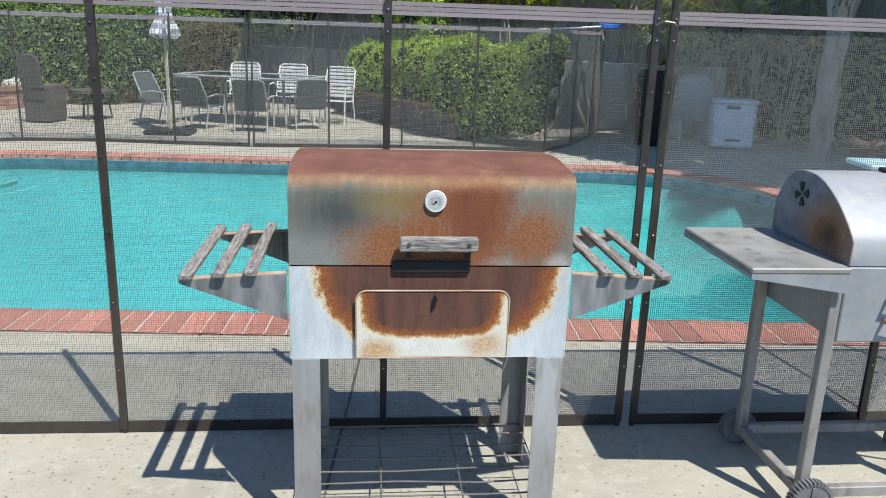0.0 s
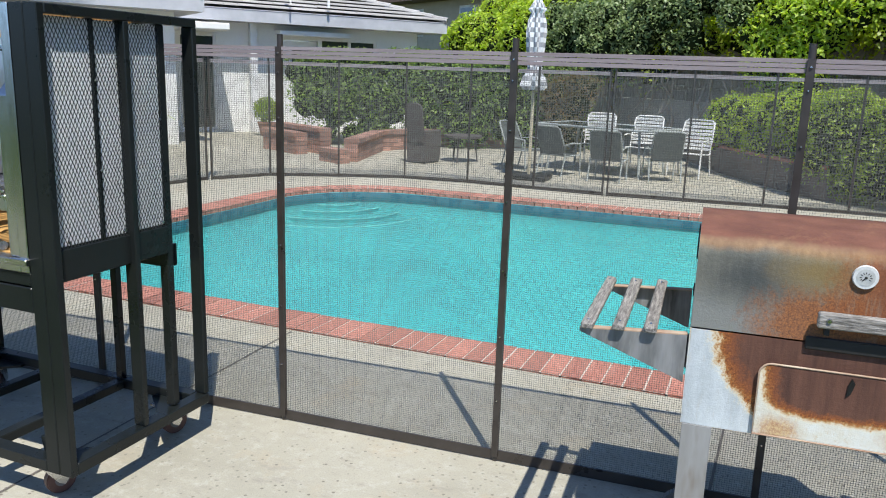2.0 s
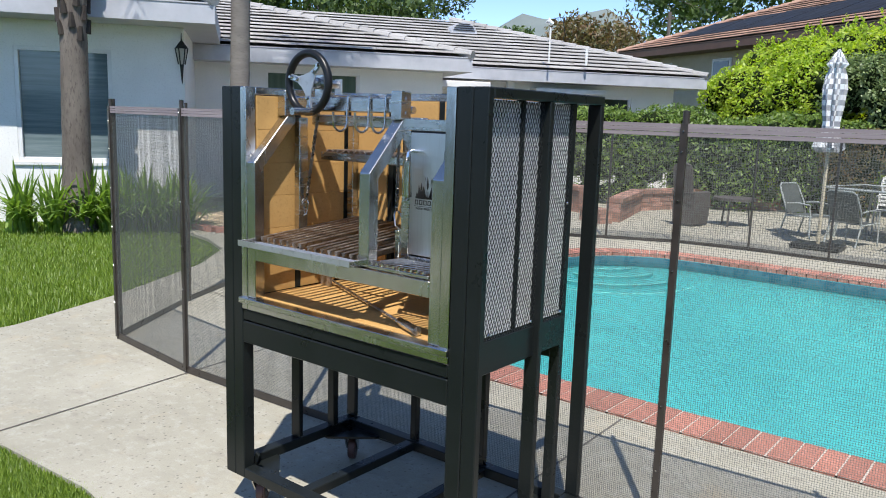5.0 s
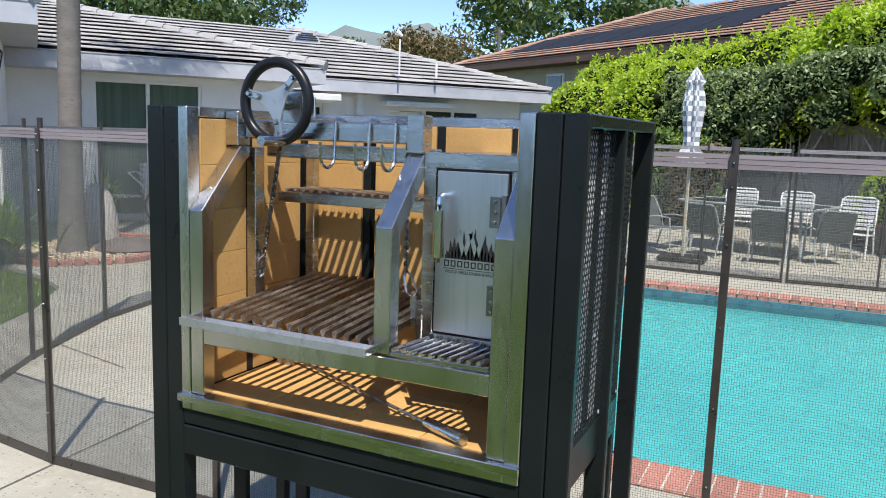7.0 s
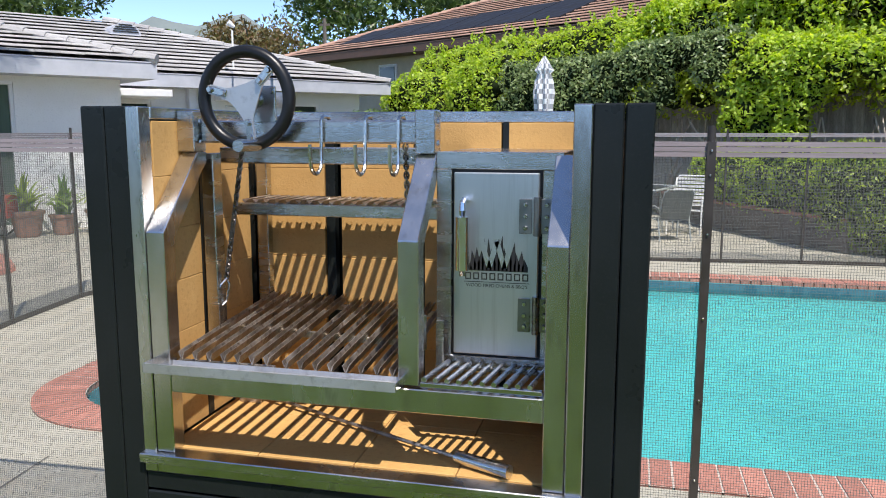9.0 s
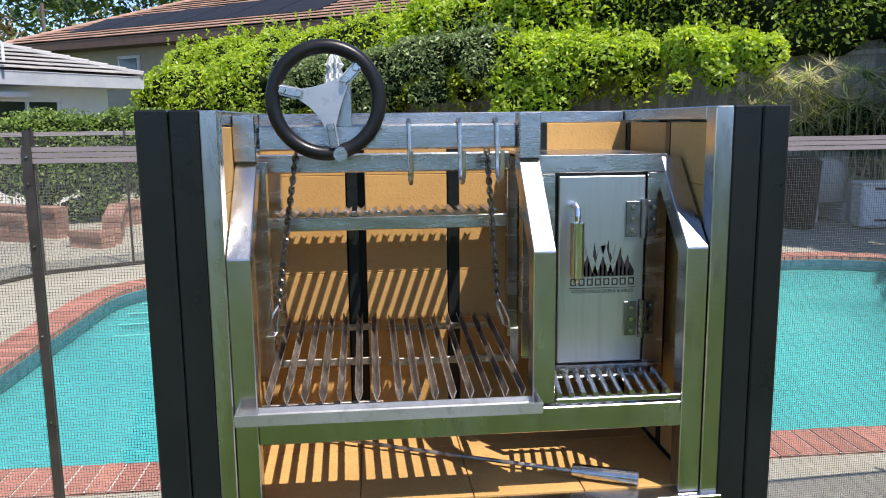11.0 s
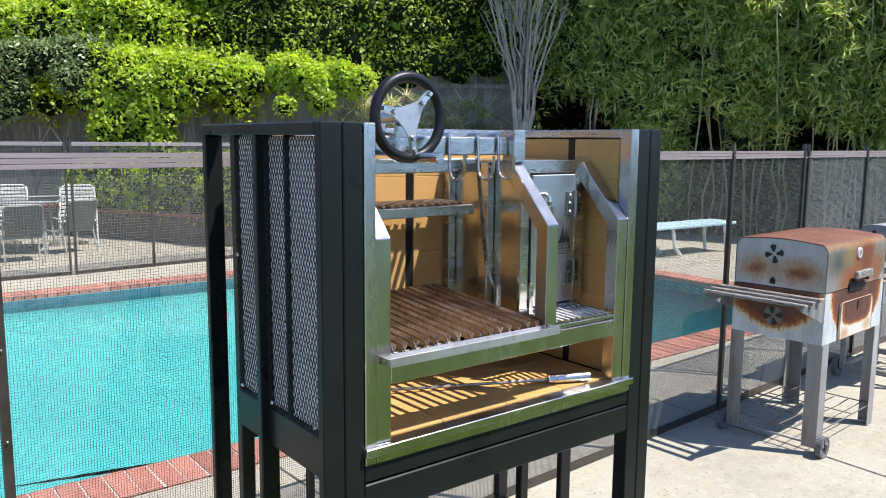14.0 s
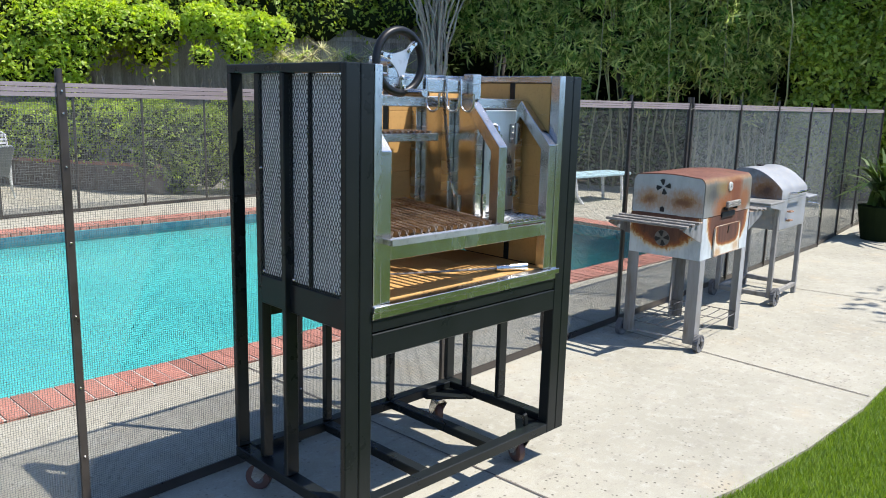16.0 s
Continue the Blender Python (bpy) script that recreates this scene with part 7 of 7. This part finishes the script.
        cream = mixer(n, l, calc("MULTIPLY", ramped(n, l, mid, 0.56, 0.66), 0.5), cream, (0.50, 0.37, 0.19))
        cream = mixer(n, l, calc("MULTIPLY", blob(0, 0.535, 0.05, 0.585, 0.035, 0.5, 0.8), 0.7), cream, amber)
        col = burnt(cream, reach(0, 0.387, 0.198, 0.735, 0.128, 0.11, 4.0), ((1.08, 1.02), (1.04, 0.98), (1.0, 0.94), (0.93, 0.87), (0.88, 0.80)))
    elif kind == "lid_end":
        zinc = mixer(n, l, 0.55, zinc, (0.40, 0.395, 0.34))
        col = mixer(n, l, blob(1, 0.375, 0.085, 0.905, 0.055, 0.7), zinc, mixer(n, l, 0.4, amber, orange))
        col = mixer(n, l, blob(1, 0.13, 0.115, 0.90, 0.06, 0.7), col, mixer(n, l, 0.4, amber, orange))
        col = mixer(n, l, blob(1, 0.14, 0.06, 0.895, 0.025, 0.6), col, (0.19, 0.09, 0.045))
        col = mixer(n, l, blob(1, 0.37, 0.035, 0.90, 0.022, 0.6), col, (0.20, 0.10, 0.05))
    elif kind == "burn":
        grey = mixer(n, l, ramped(n, l, wob, 0.4, 0.6), (0.17, 0.18, 0.19), (0.26, 0.27, 0.28))
        col = mixer(n, l, blob(1, 0.13, 0.115, 0.87, 0.075, 0.6), grey, (0.30, 0.15, 0.055))
        col = mixer(n, l, blob(1, 0.12, 0.06, 0.86, 0.045, 0.6), col, (0.09, 0.05, 0.035))
    else:
        col = burnt(zinc, reach(1, 0.265, 0.252, 0.80, 0.215, 0.18), ((1.12, 1.0), (1.06, 0.97), (1.0, 0.90), (0.92, 0.82), (0.84, 0.72)))
    l.new(col, b.inputs["Base Color"])
    b.inputs["Roughness"].default_value = 0.68
    b.inputs["Specular IOR Level"].default_value = 0.3
    bp = n.new("ShaderNodeBump")
    bp.inputs["Strength"].default_value, bp.inputs["Distance"].default_value = 0.4, 0.003
    l.new(noise_of(n, l, 120, 4, 0.7), bp.inputs["Height"])
    l.new(bp.outputs[0], b.inputs["Normal"])
    return m


LID_RUST, BOX_RUST, DOOR_RUST = rusty("rusted_lid", "lid"), rusty("rusted_box", "box"), rusty("rusted_door", "door")
LID_END, BOX_END = rusty("rusted_lid_end", "lid_end"), rusty("rusted_box_end", "box_end")
ZINC = surface("weathered_zinc", (0.11, 0.105, 0.098), (0.42, 0.43, 0.435), 5, (0.17, 0.135, 0.10), 22, 0.6, 0.15, 0.2, 60, stretch=(1, 1, 0.3))
DULL_ZINC = surface("dull_zinc", (0.095, 0.09, 0.086), (0.19, 0.182, 0.174), 5, (0.12, 0.10, 0.085), 25, 0.6, 0.15, 0.2, 60, stretch=(1, 1, 0.3))

SOOT_SHEET = surface("sooted_sheet", (0.055, 0.055, 0.052), (0.34, 0.345, 0.35), 13, (0.26, 0.26, 0.255), 30, 0.6, 0.15, 0.2, 60, stretch=(1, 1, 0.18))
LEG_SHEET = surface("pale_leg_sheet", (0.15, 0.138, 0.12), (0.40, 0.41, 0.415), 4.5, (0.16, 0.12, 0.08), 14, 0.55, 0.15, 0.2, 60, stretch=(1, 1, 0.22))
DOOR_RIM = surface("worn_rim", (0.24, 0.11, 0.055), (0.52, 0.42, 0.31), 9, rough=0.7)
old = thing("charcoal_grill", (-0.116, 2.254, 0), "rusty charcoal grill of galvanised sheet with slatted wood side shelves", "grill", turn=3.6)


def fan(bm, y, z, r, x, thick=0.004):
    """Petal-shaped vent holes as thin black shapes, standing for the dark inside."""
    for k in range(4):
        a = radians(78 + 90 * k)
        pts = []
        for da, rr in ((-0.30, 0.24), (0.30, 0.24), (0.37, 0.95), (0.0, 1.02), (-0.37, 0.95)):
            pts.append((y + r * rr * math.cos(a + da), z + r * rr * math.sin(a + da)))
        prism(bm, pts, x - thick, x, 0)
    return bm


W2, D2 = 0.77, 0.492


def lid_profile(inset=0.0):
    pts = [(inset, 0.811)]
    for i in range(7):
        a = radians(180 - 62 * i / 6)
        pts.append((0.055 + (0.055 - inset) * math.cos(a), 1.005 + (0.06 - inset) * math.sin(a)))
    for i in range(1, 8):
        u = i / 8
        pts.append((0.03 + (D2 - 0.06) * u, 1.054 + 0.018 * math.sin(math.pi * u) ** 0.8 - inset))
    for i in range(7):
        a = radians(62 - 62 * i / 6)
        pts.append((D2 - 0.055 + (0.055 - inset) * math.cos(a), 1.005 + (0.06 - inset) * math.sin(a)))
    pts.append((D2 - inset, 0.811))
    return pts


shell = lid_profile() + lid_profile(0.006)[::-1]
bm = prism(bmesh.new(), shell, 0.0, W2, 0)
lid = part("lid", bm, LID_RUST, old, "rust-stained curved hood", True)
for x, sgn in ((0.0, 1), (W2 - 0.003, -1)):
    e = part("lid_end", prism(bmesh.new(), lid_profile(0.0045), x + 0.0005 * sgn, x + 0.003 + 0.0005 * sgn, 0), LID_END, lid, "pale zinc end with brown burn stains")
bm = fan(bmesh.new(), 0.278, 0.985, 0.050, -0.0005)
part("vent", bm, INK, lid, "dark petal-shaped vent")
part("latch_hole", prism(bmesh.new(), [(0.263, 0.825), (0.293, 0.825), (0.293, 0.85), (0.278, 0.86), (0.263, 0.85)], -0.004, -0.0005, 0), GAP_BLACK, lid)
DIAL_RIM = surface("pale_dial_rim", (0.50, 0.51, 0.50), (0.66, 0.67, 0.66), 40, rough=0.35, bump=0)
DIAL_GREY = surface("dulled_dial", (0.36, 0.37, 0.36), (0.52, 0.53, 0.52), 60, rough=0.4, bump=0)
gauge = part("thermometer", rod(bmesh.new(), (0.388, -0.001, 0.989), (0.388, -0.008, 0.989), 0.030, 0.028, 28), DIAL_RIM, lid, "round bright thermometer dial")
part("dial", rod(bmesh.new(), (0.388, -0.0082, 0.989), (0.388, -0.0088, 0.989), 0.021, n=24), DIAL_GREY, gauge)
bm = bmesh.new()
for a in range(-30, 215, 30):
    c, s = math.cos(radians(a)), math.sin(radians(a))
    rod(bm, (0.388 + 0.009 * c, -0.0090, 0.989 + 0.009 * s), (0.388 + 0.014 * c, -0.0090, 0.989 + 0.014 * s), 0.0009, n=4)
rod(bm, (0.388, -0.0095, 0.989), (0.381, -0.0095, 0.981), 0.0013, n=4)
rod(bm, (0.388, -0.0088, 0.989), (0.388, -0.0105, 0.989), 0.0035, n=8)
part("pointer", bm, INK, gauge)
hnd = part("lid_handle", box(bmesh.new(), (0.293, -0.040, 0.858), (0.503, -0.018, 0.898), 0.004), GREY_WOOD_X, lid, "weathered grey wooden handle")
for x in (0.318, 0.478):
    part("bracket", box(bmesh.new(), (x - 0.006, -0.026, 0.838), (x + 0.006, -0.001, 0.8575), 0.001), INK, hnd)
    part("screw", rod(bmesh.new(), (x, -0.040, 0.879), (x, -0.044, 0.879), 0.0075, 0.005, 10), STEEL, hnd)
# Black strip: part lip, part the handle's shadow given a shape.
part("heat_lip", box(bmesh.new(), (0.275, -0.010, 0.792), (0.487, -0.001, 0.826), 0.003), INK, old, "black strip under the handle, part lip and part handle shadow")

bm = box(bmesh.new(), (0.002, 0.0, 0.54), (W2 - 0.002, 0.004, 0.806))
body = part("fire_box", bm, BOX_RUST, old, "zinc fire box with a brown rust arch")
part("back_sheet", box(bmesh.new(), (0.002, D2 - 0.004, 0.54), (W2 - 0.002, D2, 0.806)), BOX_RUST, body)
part("floor_sheet", box(bmesh.new(), (0.004, 0.005, 0.541), (W2 - 0.004, D2 - 0.005, 0.545)), ZINC, body)
for x in (-0.001, W2 - 0.003):
    part("end_sheet", box(bmesh.new(), (x, 0.0, 0.54), (x + 0.004, D2, 0.808)), BOX_END, body)
part("vent_plate", rod(bmesh.new(), (-0.0008, 0.262, 0.655), (-0.0030, 0.262, 0.655), 0.052, n=24), DULL_ZINC, body, "dull turning vent plate")
part("vent", fan(bmesh.new(), 0.262, 0.655, 0.050, -0.0032), INK, body, "dark petal-shaped vent")
ash = bmesh.new()
outline = []
for cx, cz, a0 in ((0.60 - 0.03, 0.742 - 0.03, 0), (0.178 + 0.03, 0.742 - 0.03, 90)):
    outline += [(cx + 0.03 * math.cos(radians(a0 + 15 * i)), cz + 0.03 * math.sin(radians(a0 + 15 * i))) for i in range(7)]
outline += [(0.178, 0.547), (0.60, 0.547)]
prism(ash, outline, -0.012, -0.001, 1)
bmesh.ops.bevel(ash, geom=ash.edges[:], offset=0.003, segments=1, affect="EDGES")
ad = part("ash_door", ash, DOOR_RUST, old, "raised ash door, brown above and zinc below")
part("rim", pipe(bmesh.new(), [(x, -0.012, z) for x, z in outline], 0.0028, 6, True), DOOR_RIM, ad, "pale worn rim")
part("latch", prism(bmesh.new(), [(0.383, 0.682), (0.393, 0.692), (0.400, 0.720), (0.392, 0.732), (0.385, 0.715)], -0.016, -0.0125, 1), GAP_BLACK, ad)


def angle_leg(name, x, y, sx, sy, z0, z1, w, material, parent, wy=None):
    """An L-shaped leg with its corner at x, y."""
    wy = wy or w
    t = 0.004
    pts = [(0, 0), (w * sx, 0), (w * sx, t * sy), (t * sx, t * sy), (t * sx, wy * sy), (0, wy * sy)]
    return part(name, prism(bmesh.new(), [(x + a, y + b) for a, b in pts], z0, z1, 2), material, parent)


for side, x0, sg in (("l", 0.0, -1), ("r", W2, 1)):
    sh = part("shelf_bracket", prism(bmesh.new(), [(x0 + sg * 0.006, 0.786), (x0 + sg * 0.288, 0.768), (x0 + sg * 0.288, 0.760), (x0 + sg * 0.006, 0.655)], -0.004, 0.0, 1), SOOT_SHEET, old, "tapered zinc shelf bracket")
    for y0_, y1_ in ((-0.004, 0.022), (D2 - 0.022, D2 + 0.004)):
        lip = prism(bmesh.new(), [(x0 + sg * 0.006, 0.786), (x0 + sg * 0.288, 0.768), (x0 + sg * 0.288, 0.771), (x0 + sg * 0.006, 0.789)], y0_, y1_, 1)
        part("flange", lip, DOOR_RIM, sh, "rust-stained folded flange")
    part("shelf_bracket", prism(bmesh.new(), [(x0 + sg * 0.006, 0.786), (x0 + sg * 0.288, 0.768), (x0 + sg * 0.288, 0.760), (x0 + sg * 0.006, 0.655)], D2, D2 + 0.004, 1), SOOT_SHEET, old)
    for k, d in enumerate((0.101, 0.184, 0.267)):
        x = x0 + sg * d
        bm = box(bmesh.new(), (x - 0.0168, -0.024, 0.789 - 0.055 * d), (x + 0.0168, D2 + 0.030, 0.806 - 0.055 * d), 0.004)
        rs = random.Random(int(x * 1000))
        for v in bm.verts:
            v.co.x += rs.uniform(-0.0015, 0.0015)
            v.co.z += rs.uniform(-0.001, 0.0015)
        sl = part("shelf_slat", bm, GREY_WOOD, old, "weathered grey wooden slat")
        for y in (0.012, D2 - 0.012):
            part("screw", rod(bmesh.new(), (x, y, 0.805 - 0.055 * d), (x, y, 0.809 - 0.055 * d), 0.005, 0.003, 8), STEEL, sl)

# the firebox, hood and shelves stand up on the legs
LIFT = Matrix.Translation((0, 0, 0.050)) @ Matrix.Diagonal((0.965, 0.965, 0.965, 1))
for ob in old.children:
    ob.matrix_basis = LIFT @ ob.matrix_basis
W2, D2 = 0.743, 0.475
for x, sx in ((0.004, 1), (W2 - 0.004, -1)):
    for y, sy in ((-0.004, 1), (D2 + 0.004, -1)):
        angle_leg("leg", x, y, sx, sy, 0.04 if sx > 0 else 0.002, 0.570, 0.073, LEG_SHEET, old)


def cart_wheel(x, y, r, parent):
    """A ribbed wheel that faces the front, on a short axle."""
    w = part("wheel", rod(bmesh.new(), (x, y - 0.013, r), (x, y + 0.013, r), r * 0.9, n=26), GREY_RUBBER, parent, "grey plastic wheel with ribbed tread")
    bm = bmesh.new()
    for k in range(34):
        a = 2 * math.pi * k / 34
        box(bm, (-0.0038, -0.016, r * 0.84), (0.0038, 0.016, r * 0.995), 0, Matrix.Translation((x, y, r)) @ Matrix.Rotation(a, 4, "Y"))
    part("tread", bm, GREY_RUBBER, w)
    bm = bmesh.new()
    for k in range(5):
        box(bm, (-0.006, -0.017, r * 0.25), (0.006, -0.012, r * 0.75), 0.001, Matrix.Translation((x, y, r)) @ Matrix.Rotation(2 * math.pi * k / 5, 4, "Y"))
    part("spokes", bm, GREY_RUBBER, w)
    part("hub", rod(bmesh.new(), (x, y - 0.022, r), (x, y + 0.022, r), r * 0.3, r * 0.26, 14), RUBBER, w)
    return w


for y in (-0.028, D2 + 0.028):
    cart_wheel(0.022, y, 0.055, old)
part("axle", rod(bmesh.new(), (0.022, -0.02, 0.055), (0.022, D2 + 0.02, 0.055), 0.006, n=8), ZINC, old)
SHELF = [(0.012, 0.004, 0.115), (W2 - 0.012, 0.004, 0.115), (W2 - 0.012, D2 - 0.004, 0.115), (0.012, D2 - 0.004, 0.115)]
wire = part("wire_shelf", pipe(bmesh.new(), SHELF, 0.0034, 6, True), DULL_ZINC, old, "dark bent wire bottom shelf")
for i, y in enumerate((0.05, 0.12, 0.19, 0.262, 0.335, 0.405)):
    dip = 0.005 * math.sin(2.1 * i)
    part("wire", pipe(bmesh.new(), [(0.012, y, 0.116), (0.30, y + 0.004, 0.113 + dip), (0.55, y, 0.114 - dip), (W2 - 0.012, y, 0.117)], 0.0028, 6), DULL_ZINC, wire)
for x in (0.245, 0.485):
    part("wire", pipe(bmesh.new(), [(x, 0.004, 0.110), (x + 0.004, D2 / 2, 0.108), (x, D2 - 0.004, 0.110)], 0.0028, 6), DULL_ZINC, wire)

# ---- the grey charcoal grill ----
GREY_ZINC = surface("grey_zinc", (0.24, 0.255, 0.27), (0.37, 0.385, 0.40), 4, (0.40, 0.36, 0.31), 30, 0.55, 0.25, 0.15, 60)
BURN = rusty("burn_end", "burn")
TRAY_ZINC = surface("stained_zinc", (0.20, 0.195, 0.18), (0.34, 0.335, 0.315), 3.5, (0.115, 0.11, 0.10), 11, 0.6, 0.15, 0.15, 60)
LEG_ZINC = surface("grey_leg_zinc", (0.20, 0.19, 0.175), (0.34, 0.33, 0.31), 4, (0.15, 0.135, 0.12), 25, 0.6, 0.15, 0.2, 60, stretch=(1, 1, 0.3))
g3 = thing("charcoal_grill", (1.450, 2.414, 0), "grey sheet-metal charcoal grill with a flat side shelf", "grill", turn=3.5)
W3, D3 = 0.60, 0.46


def dome(inset=0.0):
    """The hood's end: low at the front, highest well back, rounded down behind."""
    pts = [(inset, 0.80)]
    for i in range(25):
        u = i / 24
        z = 0.872 + 0.160 * math.sin(math.pi / 2 * min(1, u / 0.60)) ** 0.85 if u < 0.60 else 1.032 - 0.13 * ((u - 0.60) / 0.40) ** 3
        pts.append((inset + (D3 - 2 * inset) * u, z - inset))
    return pts + [(D3 - inset, 0.80)]


l3 = part("lid", prism(bmesh.new(), dome() + dome(0.006)[::-1], 0.003, W3 - 0.003, 0), GREY_ZINC, g3, "half-round grey hood", True)
for x in (0.0, W3 - 0.003):
    part("lid_end", prism(bmesh.new(), dome(0.001), x, x + 0.003, 0), BURN, l3, "hood end with a brown burn stain")
part("vent", fan(bmesh.new(), 0.30, 0.955, 0.040, -0.0005), GAP_BLACK, l3, "dark petal-shaped vent")
part("knob", box(bmesh.new(), (0.25, 0.27, 1.033), (0.33, 0.31, 1.046), 0.004), INK, l3)
part("lid_handle", pipe(bmesh.new(), [(0.18, 0.0, 0.84), (0.18, -0.05, 0.845), (0.42, -0.05, 0.845), (0.42, 0.0, 0.84)], 0.009, 8), STEEL, l3)
bx = part("fire_box", box(bmesh.new(), (0, 0, 0.56), (W3, D3, 0.797), 0.004), GREY_ZINC, g3)
for z in (0.70, 0.63):
    part("latch", pipe(bmesh.new(), [(0.14, -0.004, z), (0.14, -0.03, z), (0.19, -0.035, z), (0.19, -0.004, z)], 0.007, 7), surface("rust_latch", (0.25, 0.12, 0.06), (0.36, 0.22, 0.14), 20, rough=0.7), bx, "rusty latch")
part("tray", box(bmesh.new(), (-0.31, -0.026, 0.782), (-0.004, D3 + 0.01, 0.80), 0.004), TRAY_ZINC, g3, "flat zinc side shelf with faint stains")
part("shelf_apron", prism(bmesh.new(), [(-0.308, 0.7815), (-0.004, 0.7815), (-0.004, 0.722), (-0.308, 0.768)], -0.026, -0.021, 1), GREY_ZINC, g3, "tapered zinc apron of the side shelf")
part("shelf_rim", box(bmesh.new(), (-0.31, -0.02, 0.768), (-0.305, D3 + 0.01, 0.7815), 0.001), GREY_ZINC, g3)
part("shelf_bracket", prism(bmesh.new(), [(-0.30, 0.78), (-0.005, 0.78), (-0.005, 0.66)], D3 - 0.004, D3, 1), DULL_ZINC, g3)
part("tray", box(bmesh.new(), (W3 + 0.004, -0.02, 0.772), (W3 + 0.24, D3, 0.79), 0.006), GREY_ZINC, g3)
part("spit", pipe(bmesh.new(), [(W3 + 0.02, -0.01, 0.74), (W3 + 0.16, -0.06, 0.72), (W3 + 0.21, -0.06, 0.66), (W3 + 0.22, -0.06, 0.6)], 0.006, 6), STEEL, g3)
RAISE = Matrix.Translation((0, 0, 0.0355)) @ Matrix.Diagonal((0.975, 0.975, 0.975, 1))
for ob in g3.children:
    ob.matrix_basis = RAISE @ ob.matrix_basis
W3, D3 = 0.585, 0.425
for x in (-0.037, W3 - 0.036):
    for y in (0.0, D3 - 0.020):
        part("leg", box(bmesh.new(), (x, y, 0.055 if x < 0.1 else 0.005), (x + 0.033, y + 0.033, 0.580 if x > 0.1 else 0.788), 0.003), LEG_ZINC, g3)
for a, b in (((-0.003, 0.002, 0.06), (W3 - 0.037, 0.030, 0.095)), ((-0.003, D3 - 0.018, 0.06), (W3 - 0.037, D3 + 0.010, 0.095)), ((-0.036, 0.034, 0.06), (-0.005, D3 - 0.021, 0.095)), ((W3 - 0.034, 0.034, 0.06), (W3 - 0.004, D3 - 0.021, 0.095))):
    part("base_rail", box(bmesh.new(), a, b, 0.003), LEG_ZINC, g3)
cart_wheel(-0.012, -0.026, 0.07, g3)
cart_wheel(-0.012, D3 + 0.034, 0.066, g3)

# ---- coping bricks ----
def coping_brick(w0, w1):
    bm = bmesh.new()
    prism(bm, [(-w1 / 2 + 0.0045, 0.003), (w1 / 2 - 0.0045, 0.003), (w0 / 2 - 0.0045, COPING - 0.003), (-w0 / 2 + 0.0045, COPING - 0.003)], -0.03, 0.013, 2)
    me = bpy.data.meshes.new("brick")
    bm.to_mesh(me)
    bm.free()
    me.materials.append(BRICK_RED)
    return me


straight = coping_brick(0.1, 0.1)
rng = np.random.default_rng(9)


def lay_coping(me, x, y, a):
    """a: the way outwards from the water, in degrees."""
    ob = new("brick", me)
    ob.parent, ob.matrix_basis = pool, pose(x, y, rng.uniform(-0.002, 0.002), 0, 0, a - 90 + rng.uniform(-0.6, 0.6))


x0, y0, x1, y1 = POOL
r0, r1, r2, r3 = RADII
for ax, ay, bx_, by_, a in ((x0 + r0, y0, x1 - r1, y0, 270), (x1, y0 + r1, x1, y1 - r2, 0), (x1 - r2, y1, x0 + r3, y1, 90), (x0, y1 - r3, x0, y0 + r0, 180)):
    length = math.dist((ax, ay), (bx_, by_))
    n = int(length / 0.1)
    for i in range(n):
        u = (i + 0.5) / n
        lay_coping(straight, ax + (bx_ - ax) * u, ay + (by_ - ay) * u, a)
for cx, cy, r, a0 in ((x0 + r0, y0 + r0, r0, 180), (x1 - r1, y0 + r1, r1, 270), (x1 - r2, y1 - r2, r2, 0), (x0 + r3, y1 - r3, r3, 90)):
    n = max(4, int((r + COPING) * math.pi / 2 / 0.105))
    me = coping_brick((r + COPING) * math.pi / 2 / n, r * math.pi / 2 / n)
    for i in range(n):
        a = a0 + 90 * (i + 0.5) / n
        lay_coping(me, cx + r * math.cos(radians(a)), cy + r * math.sin(radians(a)), a)
